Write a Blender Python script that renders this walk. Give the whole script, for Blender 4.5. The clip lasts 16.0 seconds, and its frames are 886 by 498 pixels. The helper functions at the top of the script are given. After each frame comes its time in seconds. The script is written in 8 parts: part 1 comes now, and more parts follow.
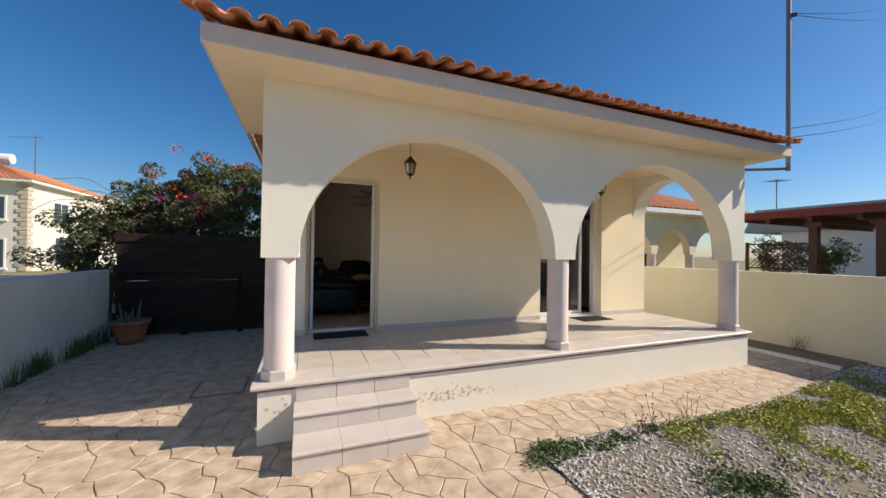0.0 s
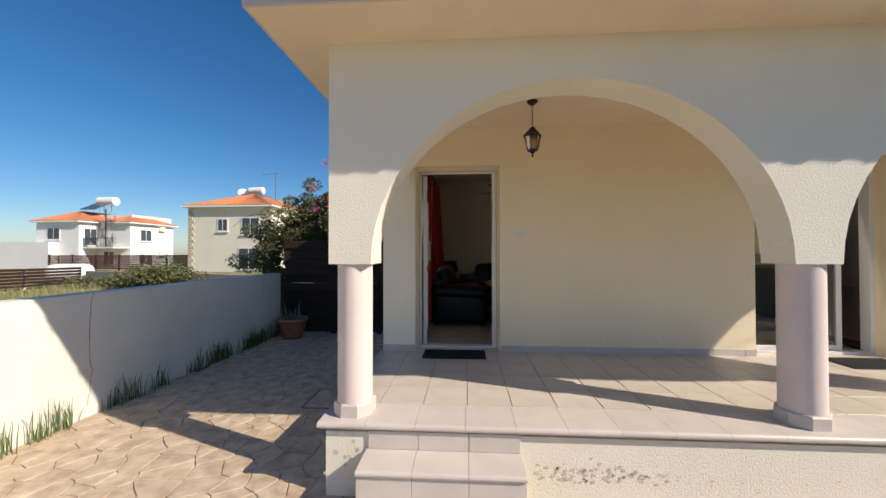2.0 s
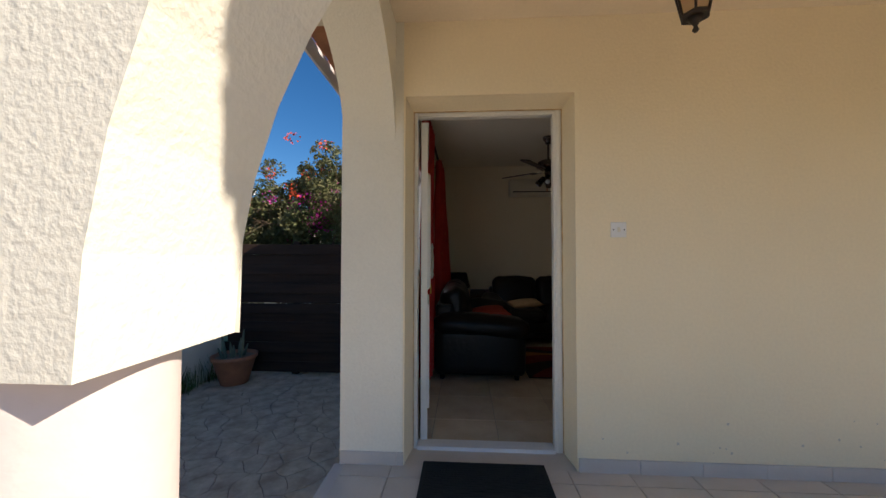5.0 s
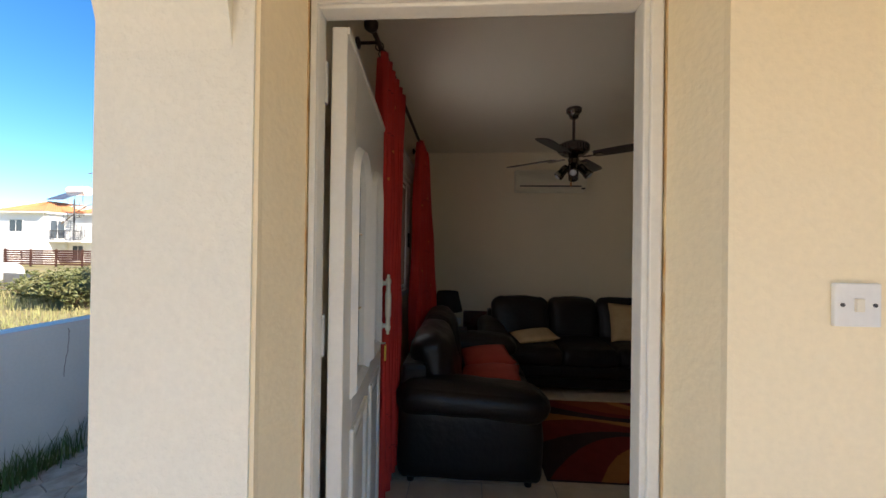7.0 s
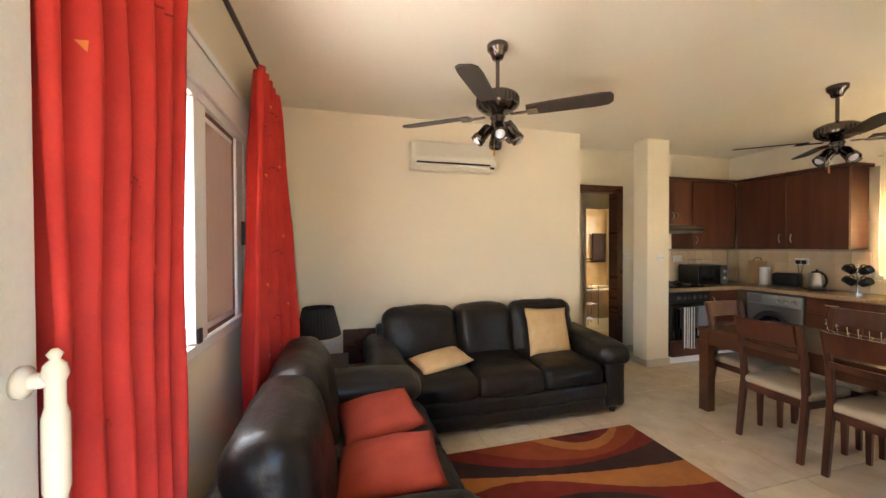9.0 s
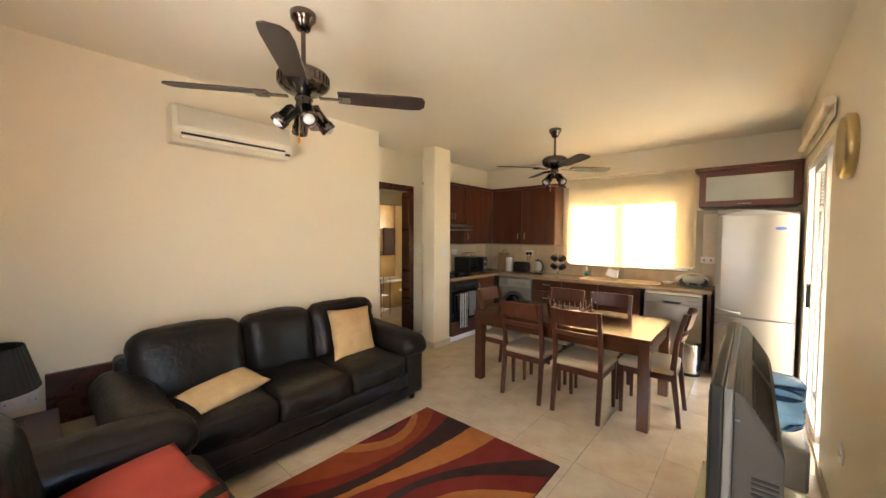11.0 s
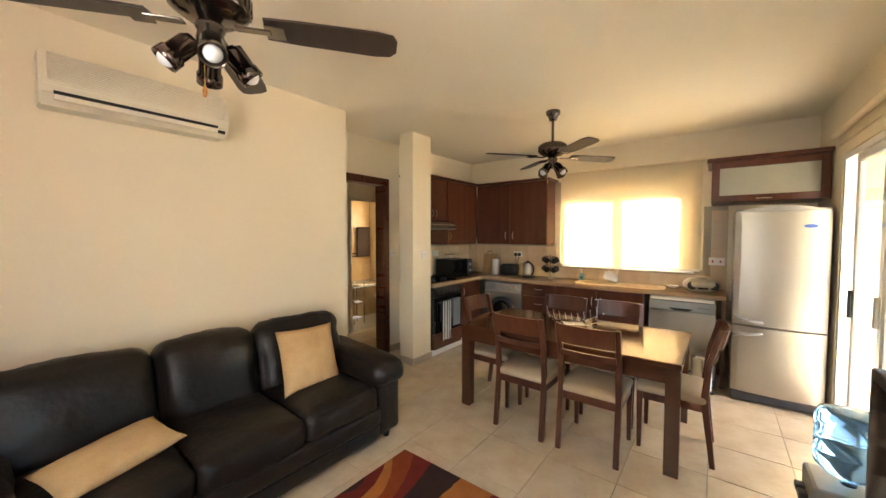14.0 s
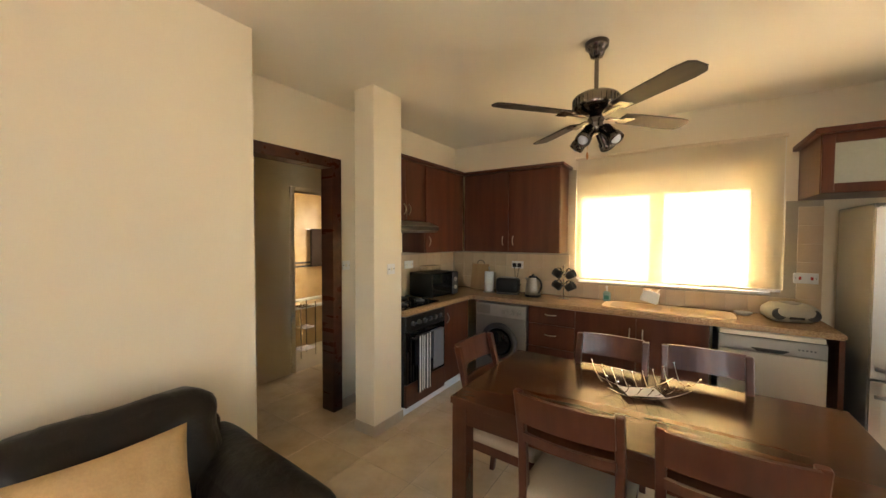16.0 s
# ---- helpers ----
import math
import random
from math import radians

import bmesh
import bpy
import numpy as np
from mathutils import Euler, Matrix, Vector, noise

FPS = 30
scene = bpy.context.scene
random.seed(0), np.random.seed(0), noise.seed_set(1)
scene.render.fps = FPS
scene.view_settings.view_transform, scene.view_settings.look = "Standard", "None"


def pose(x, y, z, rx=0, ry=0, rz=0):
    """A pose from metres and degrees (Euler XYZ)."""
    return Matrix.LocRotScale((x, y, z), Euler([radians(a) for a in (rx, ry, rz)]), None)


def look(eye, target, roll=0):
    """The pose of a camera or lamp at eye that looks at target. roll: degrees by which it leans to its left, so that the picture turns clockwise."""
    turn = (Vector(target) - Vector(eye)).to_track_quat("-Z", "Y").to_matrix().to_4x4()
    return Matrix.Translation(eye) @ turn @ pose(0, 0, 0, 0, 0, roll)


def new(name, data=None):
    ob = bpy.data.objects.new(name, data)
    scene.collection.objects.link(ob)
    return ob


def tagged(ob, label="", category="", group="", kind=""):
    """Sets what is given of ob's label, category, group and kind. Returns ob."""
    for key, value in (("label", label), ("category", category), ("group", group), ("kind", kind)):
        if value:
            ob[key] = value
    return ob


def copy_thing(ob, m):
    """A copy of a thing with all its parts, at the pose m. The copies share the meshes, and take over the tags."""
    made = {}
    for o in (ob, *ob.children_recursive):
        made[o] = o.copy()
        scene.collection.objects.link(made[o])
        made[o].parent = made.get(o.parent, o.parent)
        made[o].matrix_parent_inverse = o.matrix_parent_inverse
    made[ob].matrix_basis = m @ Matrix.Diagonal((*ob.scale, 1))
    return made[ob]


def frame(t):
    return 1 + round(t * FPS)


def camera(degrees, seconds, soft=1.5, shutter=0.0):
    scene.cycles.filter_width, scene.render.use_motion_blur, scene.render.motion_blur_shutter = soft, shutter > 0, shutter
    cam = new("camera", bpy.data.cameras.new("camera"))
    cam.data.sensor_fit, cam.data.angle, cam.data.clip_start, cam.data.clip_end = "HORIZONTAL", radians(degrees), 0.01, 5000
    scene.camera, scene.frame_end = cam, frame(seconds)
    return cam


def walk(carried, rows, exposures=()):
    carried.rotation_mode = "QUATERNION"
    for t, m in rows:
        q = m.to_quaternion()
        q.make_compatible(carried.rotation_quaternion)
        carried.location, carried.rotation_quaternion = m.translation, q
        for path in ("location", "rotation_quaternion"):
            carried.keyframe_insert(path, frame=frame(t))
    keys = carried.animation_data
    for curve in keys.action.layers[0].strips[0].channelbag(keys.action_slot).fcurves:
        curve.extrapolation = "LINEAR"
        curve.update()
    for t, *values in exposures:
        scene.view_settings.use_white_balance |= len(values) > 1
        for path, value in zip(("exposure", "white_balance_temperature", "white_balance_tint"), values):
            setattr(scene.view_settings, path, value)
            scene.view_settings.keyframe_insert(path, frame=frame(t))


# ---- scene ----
cam = camera(102.7, 16.0)
PATH = [
    (0, (-0.085, -5.096, 1.644), (0.65, -3.236, 1.664), 0.8),
    (0.5, (0.188, -4.92, 1.659), (0.689, -2.985, 1.689), 0.4),
    (1, (0.435, -4.733, 1.665), (0.672, -2.748, 1.702), 0.1),
    (1.5, (0.533, -4.472, 1.658), (0.534, -2.472, 1.682), -0.2),
    (2, (0.538, -4.15, 1.655), (0.412, -2.154, 1.679), -0.1),
    (2.5, (0.52, -3.796, 1.668), (0.334, -1.804, 1.685), -0.1),
    (3, (0.444, -3.447, 1.641), (0.224, -1.459, 1.655), -0.1),
    (3.5, (0.371, -3.129, 1.645), (0.144, -1.142, 1.666), -0.2),
    (4, (0.247, -2.765, 1.615), (0.105, -0.77, 1.645), -0.9),
    (6.5, (0.405, -1.103, 1.951), (0.281, 0.891, 2.021), 0.7),
    (7, (0.406, -0.753, 1.974), (0.284, 1.243, 1.982), 0.8),
    (7.5, (0.405, -0.406, 2.0), (0.274, 1.59, 1.979), 1.2),
    (8, (0.313, -0.089, 1.956), (0.201, 1.908, 1.974), -0.1),
    (8.5, (0.36, 0.191, 1.983), (0.482, 2.188, 1.965), -0.2),
    (9, (0.437, 0.4, 2.0), (0.963, 2.329, 1.975), -0.2),
    (9.5, (0.44, 0.522, 2.016), (1.337, 2.309, 1.959), 0.1),
    (10, (0.419, 0.595, 2.053), (1.622, 2.191, 1.977), 0.2),
    (12.5, (0.384, 0.646, 2.069), (1.969, 1.863, 2.003), 0.2),
    (13, (0.454, 0.736, 2.06), (2.039, 1.953, 1.987), 0.3),
    (13.5, (0.652, 0.862, 2.063), (2.233, 2.084, 1.979), 0.1),
    (14, (0.855, 1.038, 2.069), (2.434, 2.261, 1.989), 0.1),
    (14.5, (1.084, 1.281, 2.075), (2.662, 2.507, 1.994), 0.1),
    (15, (1.345, 1.469, 2.075), (2.946, 2.665, 1.995), 0.2),
    (15.5, (1.658, 1.637, 2.087), (3.296, 2.783, 2.022), 0.1),
    (16, (1.942, 1.882, 2.088), (3.601, 2.997, 2.025), 0.2),
]
EXPOSURES = [(0, 0.26, 6850, 13), (4.2, 0.22, 6900, 14), (6.3, 1.28, 6900, 14), (7.0, 1.55, 6950, 14), (7.5, 1.95, 7000, 14), (8.0, 3.05, 7100, 14), (8.6, 4.1, 7250, 14), (9.2, 4.62, 7350, 14), (12.5, 4.55, 7600, 13), (14, 4.55, 7700, 13), (16, 4.32, 7700, 13)]
walk(cam, [(t, look(eye, target, roll)) for t, eye, target, roll in PATH], EXPOSURES)

# ---- world, sun and large lights ----
SUN = Vector((1.36, -0.50, 1.0)).normalized()
world = bpy.data.worlds.new("sky")
scene.world = world
world.use_nodes = True
wn = world.node_tree.nodes
sky = wn.new("ShaderNodeTexSky")
sky.sky_type = "NISHITA"
sky.sun_disc = False
sky.sun_elevation = radians(34.6)
sky.sun_rotation = radians(110.2)
sky.air_density, sky.dust_density, sky.ozone_density = 1.0, 0.45, 6.2
wn["Background"].inputs["Strength"].default_value = 0.095
deep = wn.new("ShaderNodeHueSaturation")
deep.inputs["Saturation"].default_value = 1.22
world.node_tree.links.new(sky.outputs["Color"], deep.inputs["Color"])
world.node_tree.links.new(deep.outputs["Color"], wn["Background"].inputs["Color"])
sun_data = bpy.data.lights.new("sun", "SUN")
sun_data.energy, sun_data.angle, sun_data.color = 4.9, radians(0.55), (1.0, 0.93, 0.82)
sun_lamp = new("sun", sun_data)
sun_lamp.matrix_world = look(SUN * 40, (0, 0, 0))


def opening_light(name, m, w, h, watts, colour):
    """An area lamp added in an opening to strengthen the daylight there."""
    d = bpy.data.lights.new(name, "AREA")
    d.shape, d.size, d.size_y, d.energy, d.color = "RECTANGLE", w, h, watts, colour
    ob = new(name, d)
    ob.matrix_world = m


opening_light("window_daylight", look((-0.36, 2.07, 2.1), (1, 2.07, 2.1)), 1.35, 1.0, 3.9, (0.94, 0.94, 1.0))
opening_light("patio_daylight", look((4.96, 0.10, 1.6), (4.9, 2, 1.2)), 0.22, 2.0, 0.4, (1.0, 0.91, 0.78))
# fill lamp in the unseen added window, to brighten the bathroom
opening_light("bathroom_daylight", look((6.05, 6.3, 2.25), (4, 6.3, 1.9)), 0.6, 0.7, 0.5, (1.0, 0.90, 0.74))


# ---- materials ----
def mat(name, col, rough=0.6, metal=0.0, var=0.12, scale=3.0, bump=0.0, bscale=60.0, col2=None, piece=0.0, fine=0.06, ior=1.45):
    """A principled surface with a broad and a fine change of tone, relief, and a tone of its own for each piece."""
    m = bpy.data.materials.new(name)
    m.use_nodes = True
    n, link = m.node_tree.nodes, m.node_tree.links.new
    b = n["Principled BSDF"]
    b.inputs["Metallic"].default_value, b.inputs["IOR"].default_value = metal, ior
    tc = n.new("ShaderNodeTexCoord")
    big, small = n.new("ShaderNodeTexNoise"), n.new("ShaderNodeTexNoise")
    big.inputs["Scale"].default_value, big.inputs["Detail"].default_value = scale, 4.0
    small.inputs["Scale"].default_value, small.inputs["Detail"].default_value = bscale, 3.0
    for k in (big, small):
        link(tc.outputs["Object"], k.inputs["Vector"])
    ramp = n.new("ShaderNodeMapRange")
    ramp.inputs["From Min"].default_value, ramp.inputs["From Max"].default_value = 0.3, 0.7
    link(big.outputs["Fac"], ramp.inputs["Value"])
    mix = n.new("ShaderNodeMix")
    mix.data_type = "RGBA"
    lo = col2 or tuple(c * (1 - var) for c in col)
    mix.inputs["A"].default_value, mix.inputs["B"].default_value = (*col, 1), (*lo, 1)
    link(ramp.outputs["Result"], mix.inputs["Factor"])
    hsv = n.new("ShaderNodeHueSaturation")
    val = n.new("ShaderNodeMath")
    val.operation = "MULTIPLY_ADD"
    link(small.outputs["Fac"], val.inputs[0])
    val.inputs[1].default_value, val.inputs[2].default_value = 2 * fine, 1 - fine
    last = val
    if piece:
        info = n.new("ShaderNodeObjectInfo")
        add = n.new("ShaderNodeMath")
        add.operation = "MULTIPLY_ADD"
        link(info.outputs["Random"], add.inputs[0])
        add.inputs[1].default_value = piece
        link(val.outputs[0], add.inputs[2])
        last = add
    link(last.outputs[0], hsv.inputs["Value"])
    link(mix.outputs["Result"], hsv.inputs["Color"])
    link(hsv.outputs["Color"], b.inputs["Base Color"])
    rr = n.new("ShaderNodeMath")
    rr.operation = "MULTIPLY_ADD"
    link(big.outputs["Fac"], rr.inputs[0])
    rr.inputs[1].default_value, rr.inputs[2].default_value = 0.2 * rough, 0.9 * rough
    link(rr.outputs[0], b.inputs["Roughness"])
    if bump:
        bp = n.new("ShaderNodeBump")
        bp.inputs["Strength"].default_value, bp.inputs["Distance"].default_value = min(1.0, bump * 60), bump
        link(small.outputs["Fac"], bp.inputs["Height"])
        link(bp.outputs["Normal"], b.inputs["Normal"])
    return m


def wood(name, col, col2, rough=0.4, axis=0, scale=1.0):
    """Stained wood with its grain drawn out along one axis."""
    m = mat(name, col, rough, col2=col2, var=0.3, scale=2.0, fine=0.1, bscale=40)
    n, link = m.node_tree.nodes, m.node_tree.links.new
    mp = n.new("ShaderNodeMapping")
    s = [14.0 * scale] * 3
    s[axis] = 1.2 * scale
    mp.inputs["Scale"].default_value = s
    link(n["Texture Coordinate"].outputs["Object"], mp.inputs["Vector"])
    for k in ("Noise Texture", "Noise Texture.001"):
        link(mp.outputs["Vector"], n[k].inputs["Vector"])
    n["Noise Texture"].inputs["Scale"].default_value = 1.0
    n["Noise Texture.001"].inputs["Scale"].default_value = 6.0
    return m


def glass(name, col=(0.9, 0.95, 0.95), rough=0.0, ior=1.45):
    m = bpy.data.materials.new(name)
    m.use_nodes = True
    b = m.node_tree.nodes["Principled BSDF"]
    b.inputs["Base Color"].default_value = (*col, 1)
    b.inputs["Roughness"].default_value, b.inputs["IOR"].default_value = rough, ior
    b.inputs["Transmission Weight"].default_value = 1.0
    return m


def cloth_screen(name, col, share):
    """Thin woven cloth that lets part of the light through."""
    m = mat(name, col, 0.9, bscale=300, fine=0.04)
    n, link = m.node_tree.nodes, m.node_tree.links.new
    t, x = n.new("ShaderNodeBsdfTranslucent"), n.new("ShaderNodeMixShader")
    t.inputs["Color"].default_value = (*col, 1)
    x.inputs["Fac"].default_value = share
    link(n["Principled BSDF"].outputs[0], x.inputs[1])
    link(t.outputs[0], x.inputs[2])
    link(x.outputs[0], n["Material Output"].inputs["Surface"])
    return m


M_FACADE = mat("cream_render_rough", (0.82, 0.78, 0.66), 0.9, var=0.07, scale=1.2, bump=0.007, bscale=75)
M_PORCH = mat("yellow_cream_render", (0.90, 0.775, 0.545), 0.9, var=0.06, scale=1.0, bump=0.005, bscale=60)
M_COLUMN = mat("pinkish_painted_column", (0.72, 0.62, 0.58), 0.8, var=0.08, scale=3, bump=0.004, bscale=40)
M_SOFFIT = mat("peach_cream_soffit", (0.80, 0.68, 0.50), 0.9, var=0.06)
M_FASCIA = mat("greyish_lilac_fascia", (0.62, 0.57, 0.55), 0.8, var=0.1)
M_FENCE = mat("offwhite_rendered_wall", (0.76, 0.74, 0.66), 0.9, var=0.12, scale=1.2, bump=0.003, bscale=40)
M_FENCE2 = mat("cream_rendered_wall", (0.78, 0.72, 0.52), 0.9, var=0.1, scale=1.2, bump=0.003, bscale=40)
M_INWALL = mat("cream_wall_paint", (0.84, 0.745, 0.57), 0.7, var=0.05, scale=0.8, bump=0.0008, bscale=90, fine=0.018)
M_CEIL = mat("offwhite_ceiling_paint", (0.90, 0.835, 0.69), 0.8, var=0.04, scale=0.8, bump=0.0008, bscale=90, fine=0.018)
M_TILE = mat("beige_marbled_floor_tile", (0.72, 0.61, 0.45), 0.25, col2=(0.60, 0.47, 0.32), scale=5, bscale=25, fine=0.08, piece=0.08)
M_PTILE = mat("pale_porch_tile", (0.61, 0.54, 0.46), 0.35, col2=(0.53, 0.465, 0.39), scale=4, bscale=60, fine=0.05, piece=0.06)
M_STEP = mat("pale_pinkish_step_tile", (0.60, 0.54, 0.485), 0.45, col2=(0.54, 0.48, 0.43), scale=4, bscale=60, fine=0.04, piece=0.05)
M_GROUT = mat("grey_beige_grout", (0.44, 0.37, 0.28), 0.9)
M_GROUND = mat("dry_grass_and_earth", (0.30, 0.26, 0.10), 0.95, col2=(0.20, 0.17, 0.09), scale=0.25, bump=0.02, bscale=6, fine=0.2)
M_PAVE = mat("buff_stamped_concrete", (0.62, 0.50, 0.365), 0.72, col2=(0.38, 0.275, 0.19), scale=7, bump=0.006, bscale=30, fine=0.16, piece=0.10)
M_JOINT = mat("dark_paving_joint", (0.25, 0.18, 0.13), 0.95)
M_WHITE = mat("white_paint", (0.80, 0.79, 0.76), 0.4, var=0.04)
M_PVC = mat("white_door_plastic", (0.78, 0.76, 0.70), 0.35, var=0.04)
M_TERRA = mat("terracotta_roof_tile", (0.56, 0.24, 0.12), 0.8, col2=(0.42, 0.17, 0.09), scale=8, bump=0.004, bscale=50, fine=0.15, piece=0.2)
M_DARKWOOD = wood("dark_weathered_timber", (0.036, 0.016, 0.009), (0.020, 0.009, 0.006), 0.85)
M_CAB = wood("cherry_stained_wood_upright", (0.105, 0.030, 0.014), (0.065, 0.018, 0.009), 0.3, axis=2)
M_MAHOG = wood("dark_mahogany_wood", (0.10, 0.032, 0.016), (0.055, 0.018, 0.010), 0.28, axis=1)
M_BLACK = mat("black_plastic", (0.007, 0.007, 0.007), 0.4)
M_STEEL = mat("brushed_stainless_steel", (0.42, 0.385, 0.33), 0.38, metal=1.0, var=0.06, bscale=200, fine=0.03)
M_CHROME = mat("polished_chrome", (0.75, 0.74, 0.72), 0.12, metal=1.0)
M_LEATHER = mat("black_brown_leather", (0.012, 0.0085, 0.0075), 0.40, var=0.3, scale=6, bump=0.009, bscale=22, fine=0.12, ior=1.4)
M_GLASS = glass("clear_glass")


# ---- building blocks ----
def part(name, bm, material, parent=None, label="", smooth=False):
    me = bpy.data.meshes.new(name)
    bm.normal_update()
    bm.to_mesh(me)
    bm.free()
    for mm in material if isinstance(material, (list, tuple)) else (material,):
        me.materials.append(mm)
    if smooth:
        for p in me.polygons:
            p.use_smooth = True
    ob = new(name, me)
    if parent is not None:
        ob.parent = parent
    if label:
        ob["label"] = label
    return ob


def thing(name, label, category, m=None, group="", kind=""):
    ob = tagged(new(name), label, category, group, kind)
    ob.empty_display_size = 0.1
    if m is not None:
        ob.matrix_basis = m
    return ob


def box(bm, x0, x1, y0, y1, z0, z1, bevel=0.0, seg=2, m=None):
    """A block with softened edges, added to bm."""
    mid = Matrix.Translation(((x0 + x1) / 2, (y0 + y1) / 2, (z0 + z1) / 2)) @ Matrix.Diagonal((abs(x1 - x0), abs(y1 - y0), abs(z1 - z0), 1))
    vs = bmesh.ops.create_cube(bm, size=1, matrix=mid)["verts"]
    if bevel:
        es = list({e for v in vs for e in v.link_edges})
        r = bmesh.ops.bevel(bm, geom=es, offset=bevel, segments=seg, affect="EDGES", profile=0.5)
        vs = list({v for f in r["faces"] for v in f.verts} | {v for v in vs if v.is_valid})
    if m is not None:
        bmesh.ops.transform(bm, matrix=m, verts=vs)
    return vs


def rod(bm, a, b, r0, r1=None, seg=12, caps=True):
    a, b = Vector(a), Vector(b)
    d = b - a
    m = Matrix.Translation((a + b) / 2) @ d.to_track_quat("Z", "Y").to_matrix().to_4x4()
    return bmesh.ops.create_cone(bm, cap_ends=caps, segments=seg, radius1=r0, radius2=r0 if r1 is None else r1, depth=d.length, matrix=m)["verts"]


def tube(bm, pts, r, seg=8):
    """One round bar bent along the given points."""
    pts = [Vector(p) for p in pts]
    rings, u = [], None
    for i, p in enumerate(pts):
        d = (pts[min(i + 1, len(pts) - 1)] - pts[max(i - 1, 0)]).normalized()
        if u is None:
            u = d.orthogonal()
        u = (u - d * u.dot(d)).normalized()
        w = d.cross(u)
        rings.append([bm.verts.new(p + u * (r * math.cos(2 * math.pi * k / seg)) + w * (r * math.sin(2 * math.pi * k / seg))) for k in range(seg)])
    for p, q in zip(rings, rings[1:]):
        for k in range(seg):
            bm.faces.new((p[k], p[(k + 1) % seg], q[(k + 1) % seg], q[k]))
    bm.faces.new(rings[0][::-1]), bm.faces.new(rings[-1])


def lathe(bm, prof, centre=(0, 0, 0), seg=24, m=None):
    """Turns a profile of (radius, height) round the z axis."""
    rings = []
    for r, z in prof:
        rings.append([bm.verts.new((centre[0] + r * math.cos(2 * math.pi * k / seg), centre[1] + r * math.sin(2 * math.pi * k / seg), centre[2] + z)) for k in range(seg)])
    for p, q in zip(rings, rings[1:]):
        for k in range(seg):
            bm.faces.new((p[k], p[(k + 1) % seg], q[(k + 1) % seg], q[k]))
    for ring, flip in ((rings[0], True), (rings[-1], False)):
        bm.faces.new(ring[::-1] if flip else ring)
    vs = [v for ring in rings for v in ring]
    if m is not None:
        bmesh.ops.transform(bm, matrix=m, verts=vs)
    return vs


def extrude_poly(bm, pts, axis, a, b):
    """A flat outline of (u, v) drawn out from a to b along an axis; u and v are the other two axes in order."""
    def at(u, v, w):
        return {"x": (w, u, v), "y": (u, w, v), "z": (u, v, w)}[axis]
    lo, hi = [bm.verts.new(at(u, v, a)) for u, v in pts], [bm.verts.new(at(u, v, b)) for u, v in pts]
    bm.faces.new(lo), bm.faces.new(hi[::-1])
    for k in range(len(pts)):
        j = (k + 1) % len(pts)
        bm.faces.new((lo[j], lo[k], hi[k], hi[j]))
    bmesh.ops.recalc_face_normals(bm, faces=bm.faces)


def wall(name, axis, p0, p1, a0, a1, z0, z1, openings, m_low, m_high, label):
    """A wall at right angles to an axis, from p0 to p1 through its thickness, with openings (a, b, foot, head)."""
    us = sorted({a0, a1, *[u for o in openings for u in o[:2]]})
    vs = sorted({z0, z1, *[v for o in openings for v in o[2:]]})
    bm = bmesh.new()

    def solid(i, j):
        if not (0 <= i < len(us) - 1 and 0 <= j < len(vs) - 1):
            return False
        u, v = (us[i] + us[i + 1]) / 2, (vs[j] + vs[j + 1]) / 2
        return not any(o[0] < u < o[1] and o[2] < v < o[3] for o in openings)

    def quad(c, mi):
        pts = [(p, u, v) if axis == "x" else (u, p, v) for p, u, v in c]
        f = bm.faces.new([bm.verts.new(q) for q in pts])
        f.material_index = mi
    for i in range(len(us) - 1):
        for j in range(len(vs) - 1):
            if not solid(i, j):
                continue
            u0, u1, v0, v1 = us[i], us[i + 1], vs[j], vs[j + 1]
            quad([(p0, u0, v0), (p0, u1, v0), (p0, u1, v1), (p0, u0, v1)], 0)
            quad([(p1, u0, v0), (p1, u0, v1), (p1, u1, v1), (p1, u1, v0)], 1)
            for di, dj, c in ((-1, 0, ((u0, v0), (u0, v1))), (1, 0, ((u1, v1), (u1, v0))), (0, -1, ((u1, v0), (u0, v0))), (0, 1, ((u0, v1), (u1, v1)))):
                if not solid(i + di, j + dj):
                    (ua, va), (ub, vb) = c
                    quad([(p0, ua, va), (p0, ub, vb), (p1, ub, vb), (p1, ua, va)], 0)
    bmesh.ops.remove_doubles(bm, verts=bm.verts, dist=1e-5)
    bmesh.ops.recalc_face_normals(bm, faces=bm.faces)
    return tagged(part(name, bm, (m_low, m_high)), label, "wall", kind="structure")


def slab(name, x0, x1, y0, y1, z0, z1, material, label, category, kind="structure", bevel=0.0):
    bm = bmesh.new()
    box(bm, x0, x1, y0, y1, z0, z1, bevel)
    return tagged(part(name, bm, material), label, category, kind=kind)

# ---- the house: shell ----
FLOOR, CEIL = 0.51, 3.265
bm = bmesh.new()
box(bm, -600, 600, -600, 600, -0.3, -0.03)
tagged(part("ground", bm, M_GROUND), "dry yellow grass and bare earth", "ground", kind="structure")
slab("yard_bed", -3.4, 8.1, -9, 6.0, -0.03, -0.012, M_JOINT, "dark joints of the stamped yard paving", "paving")

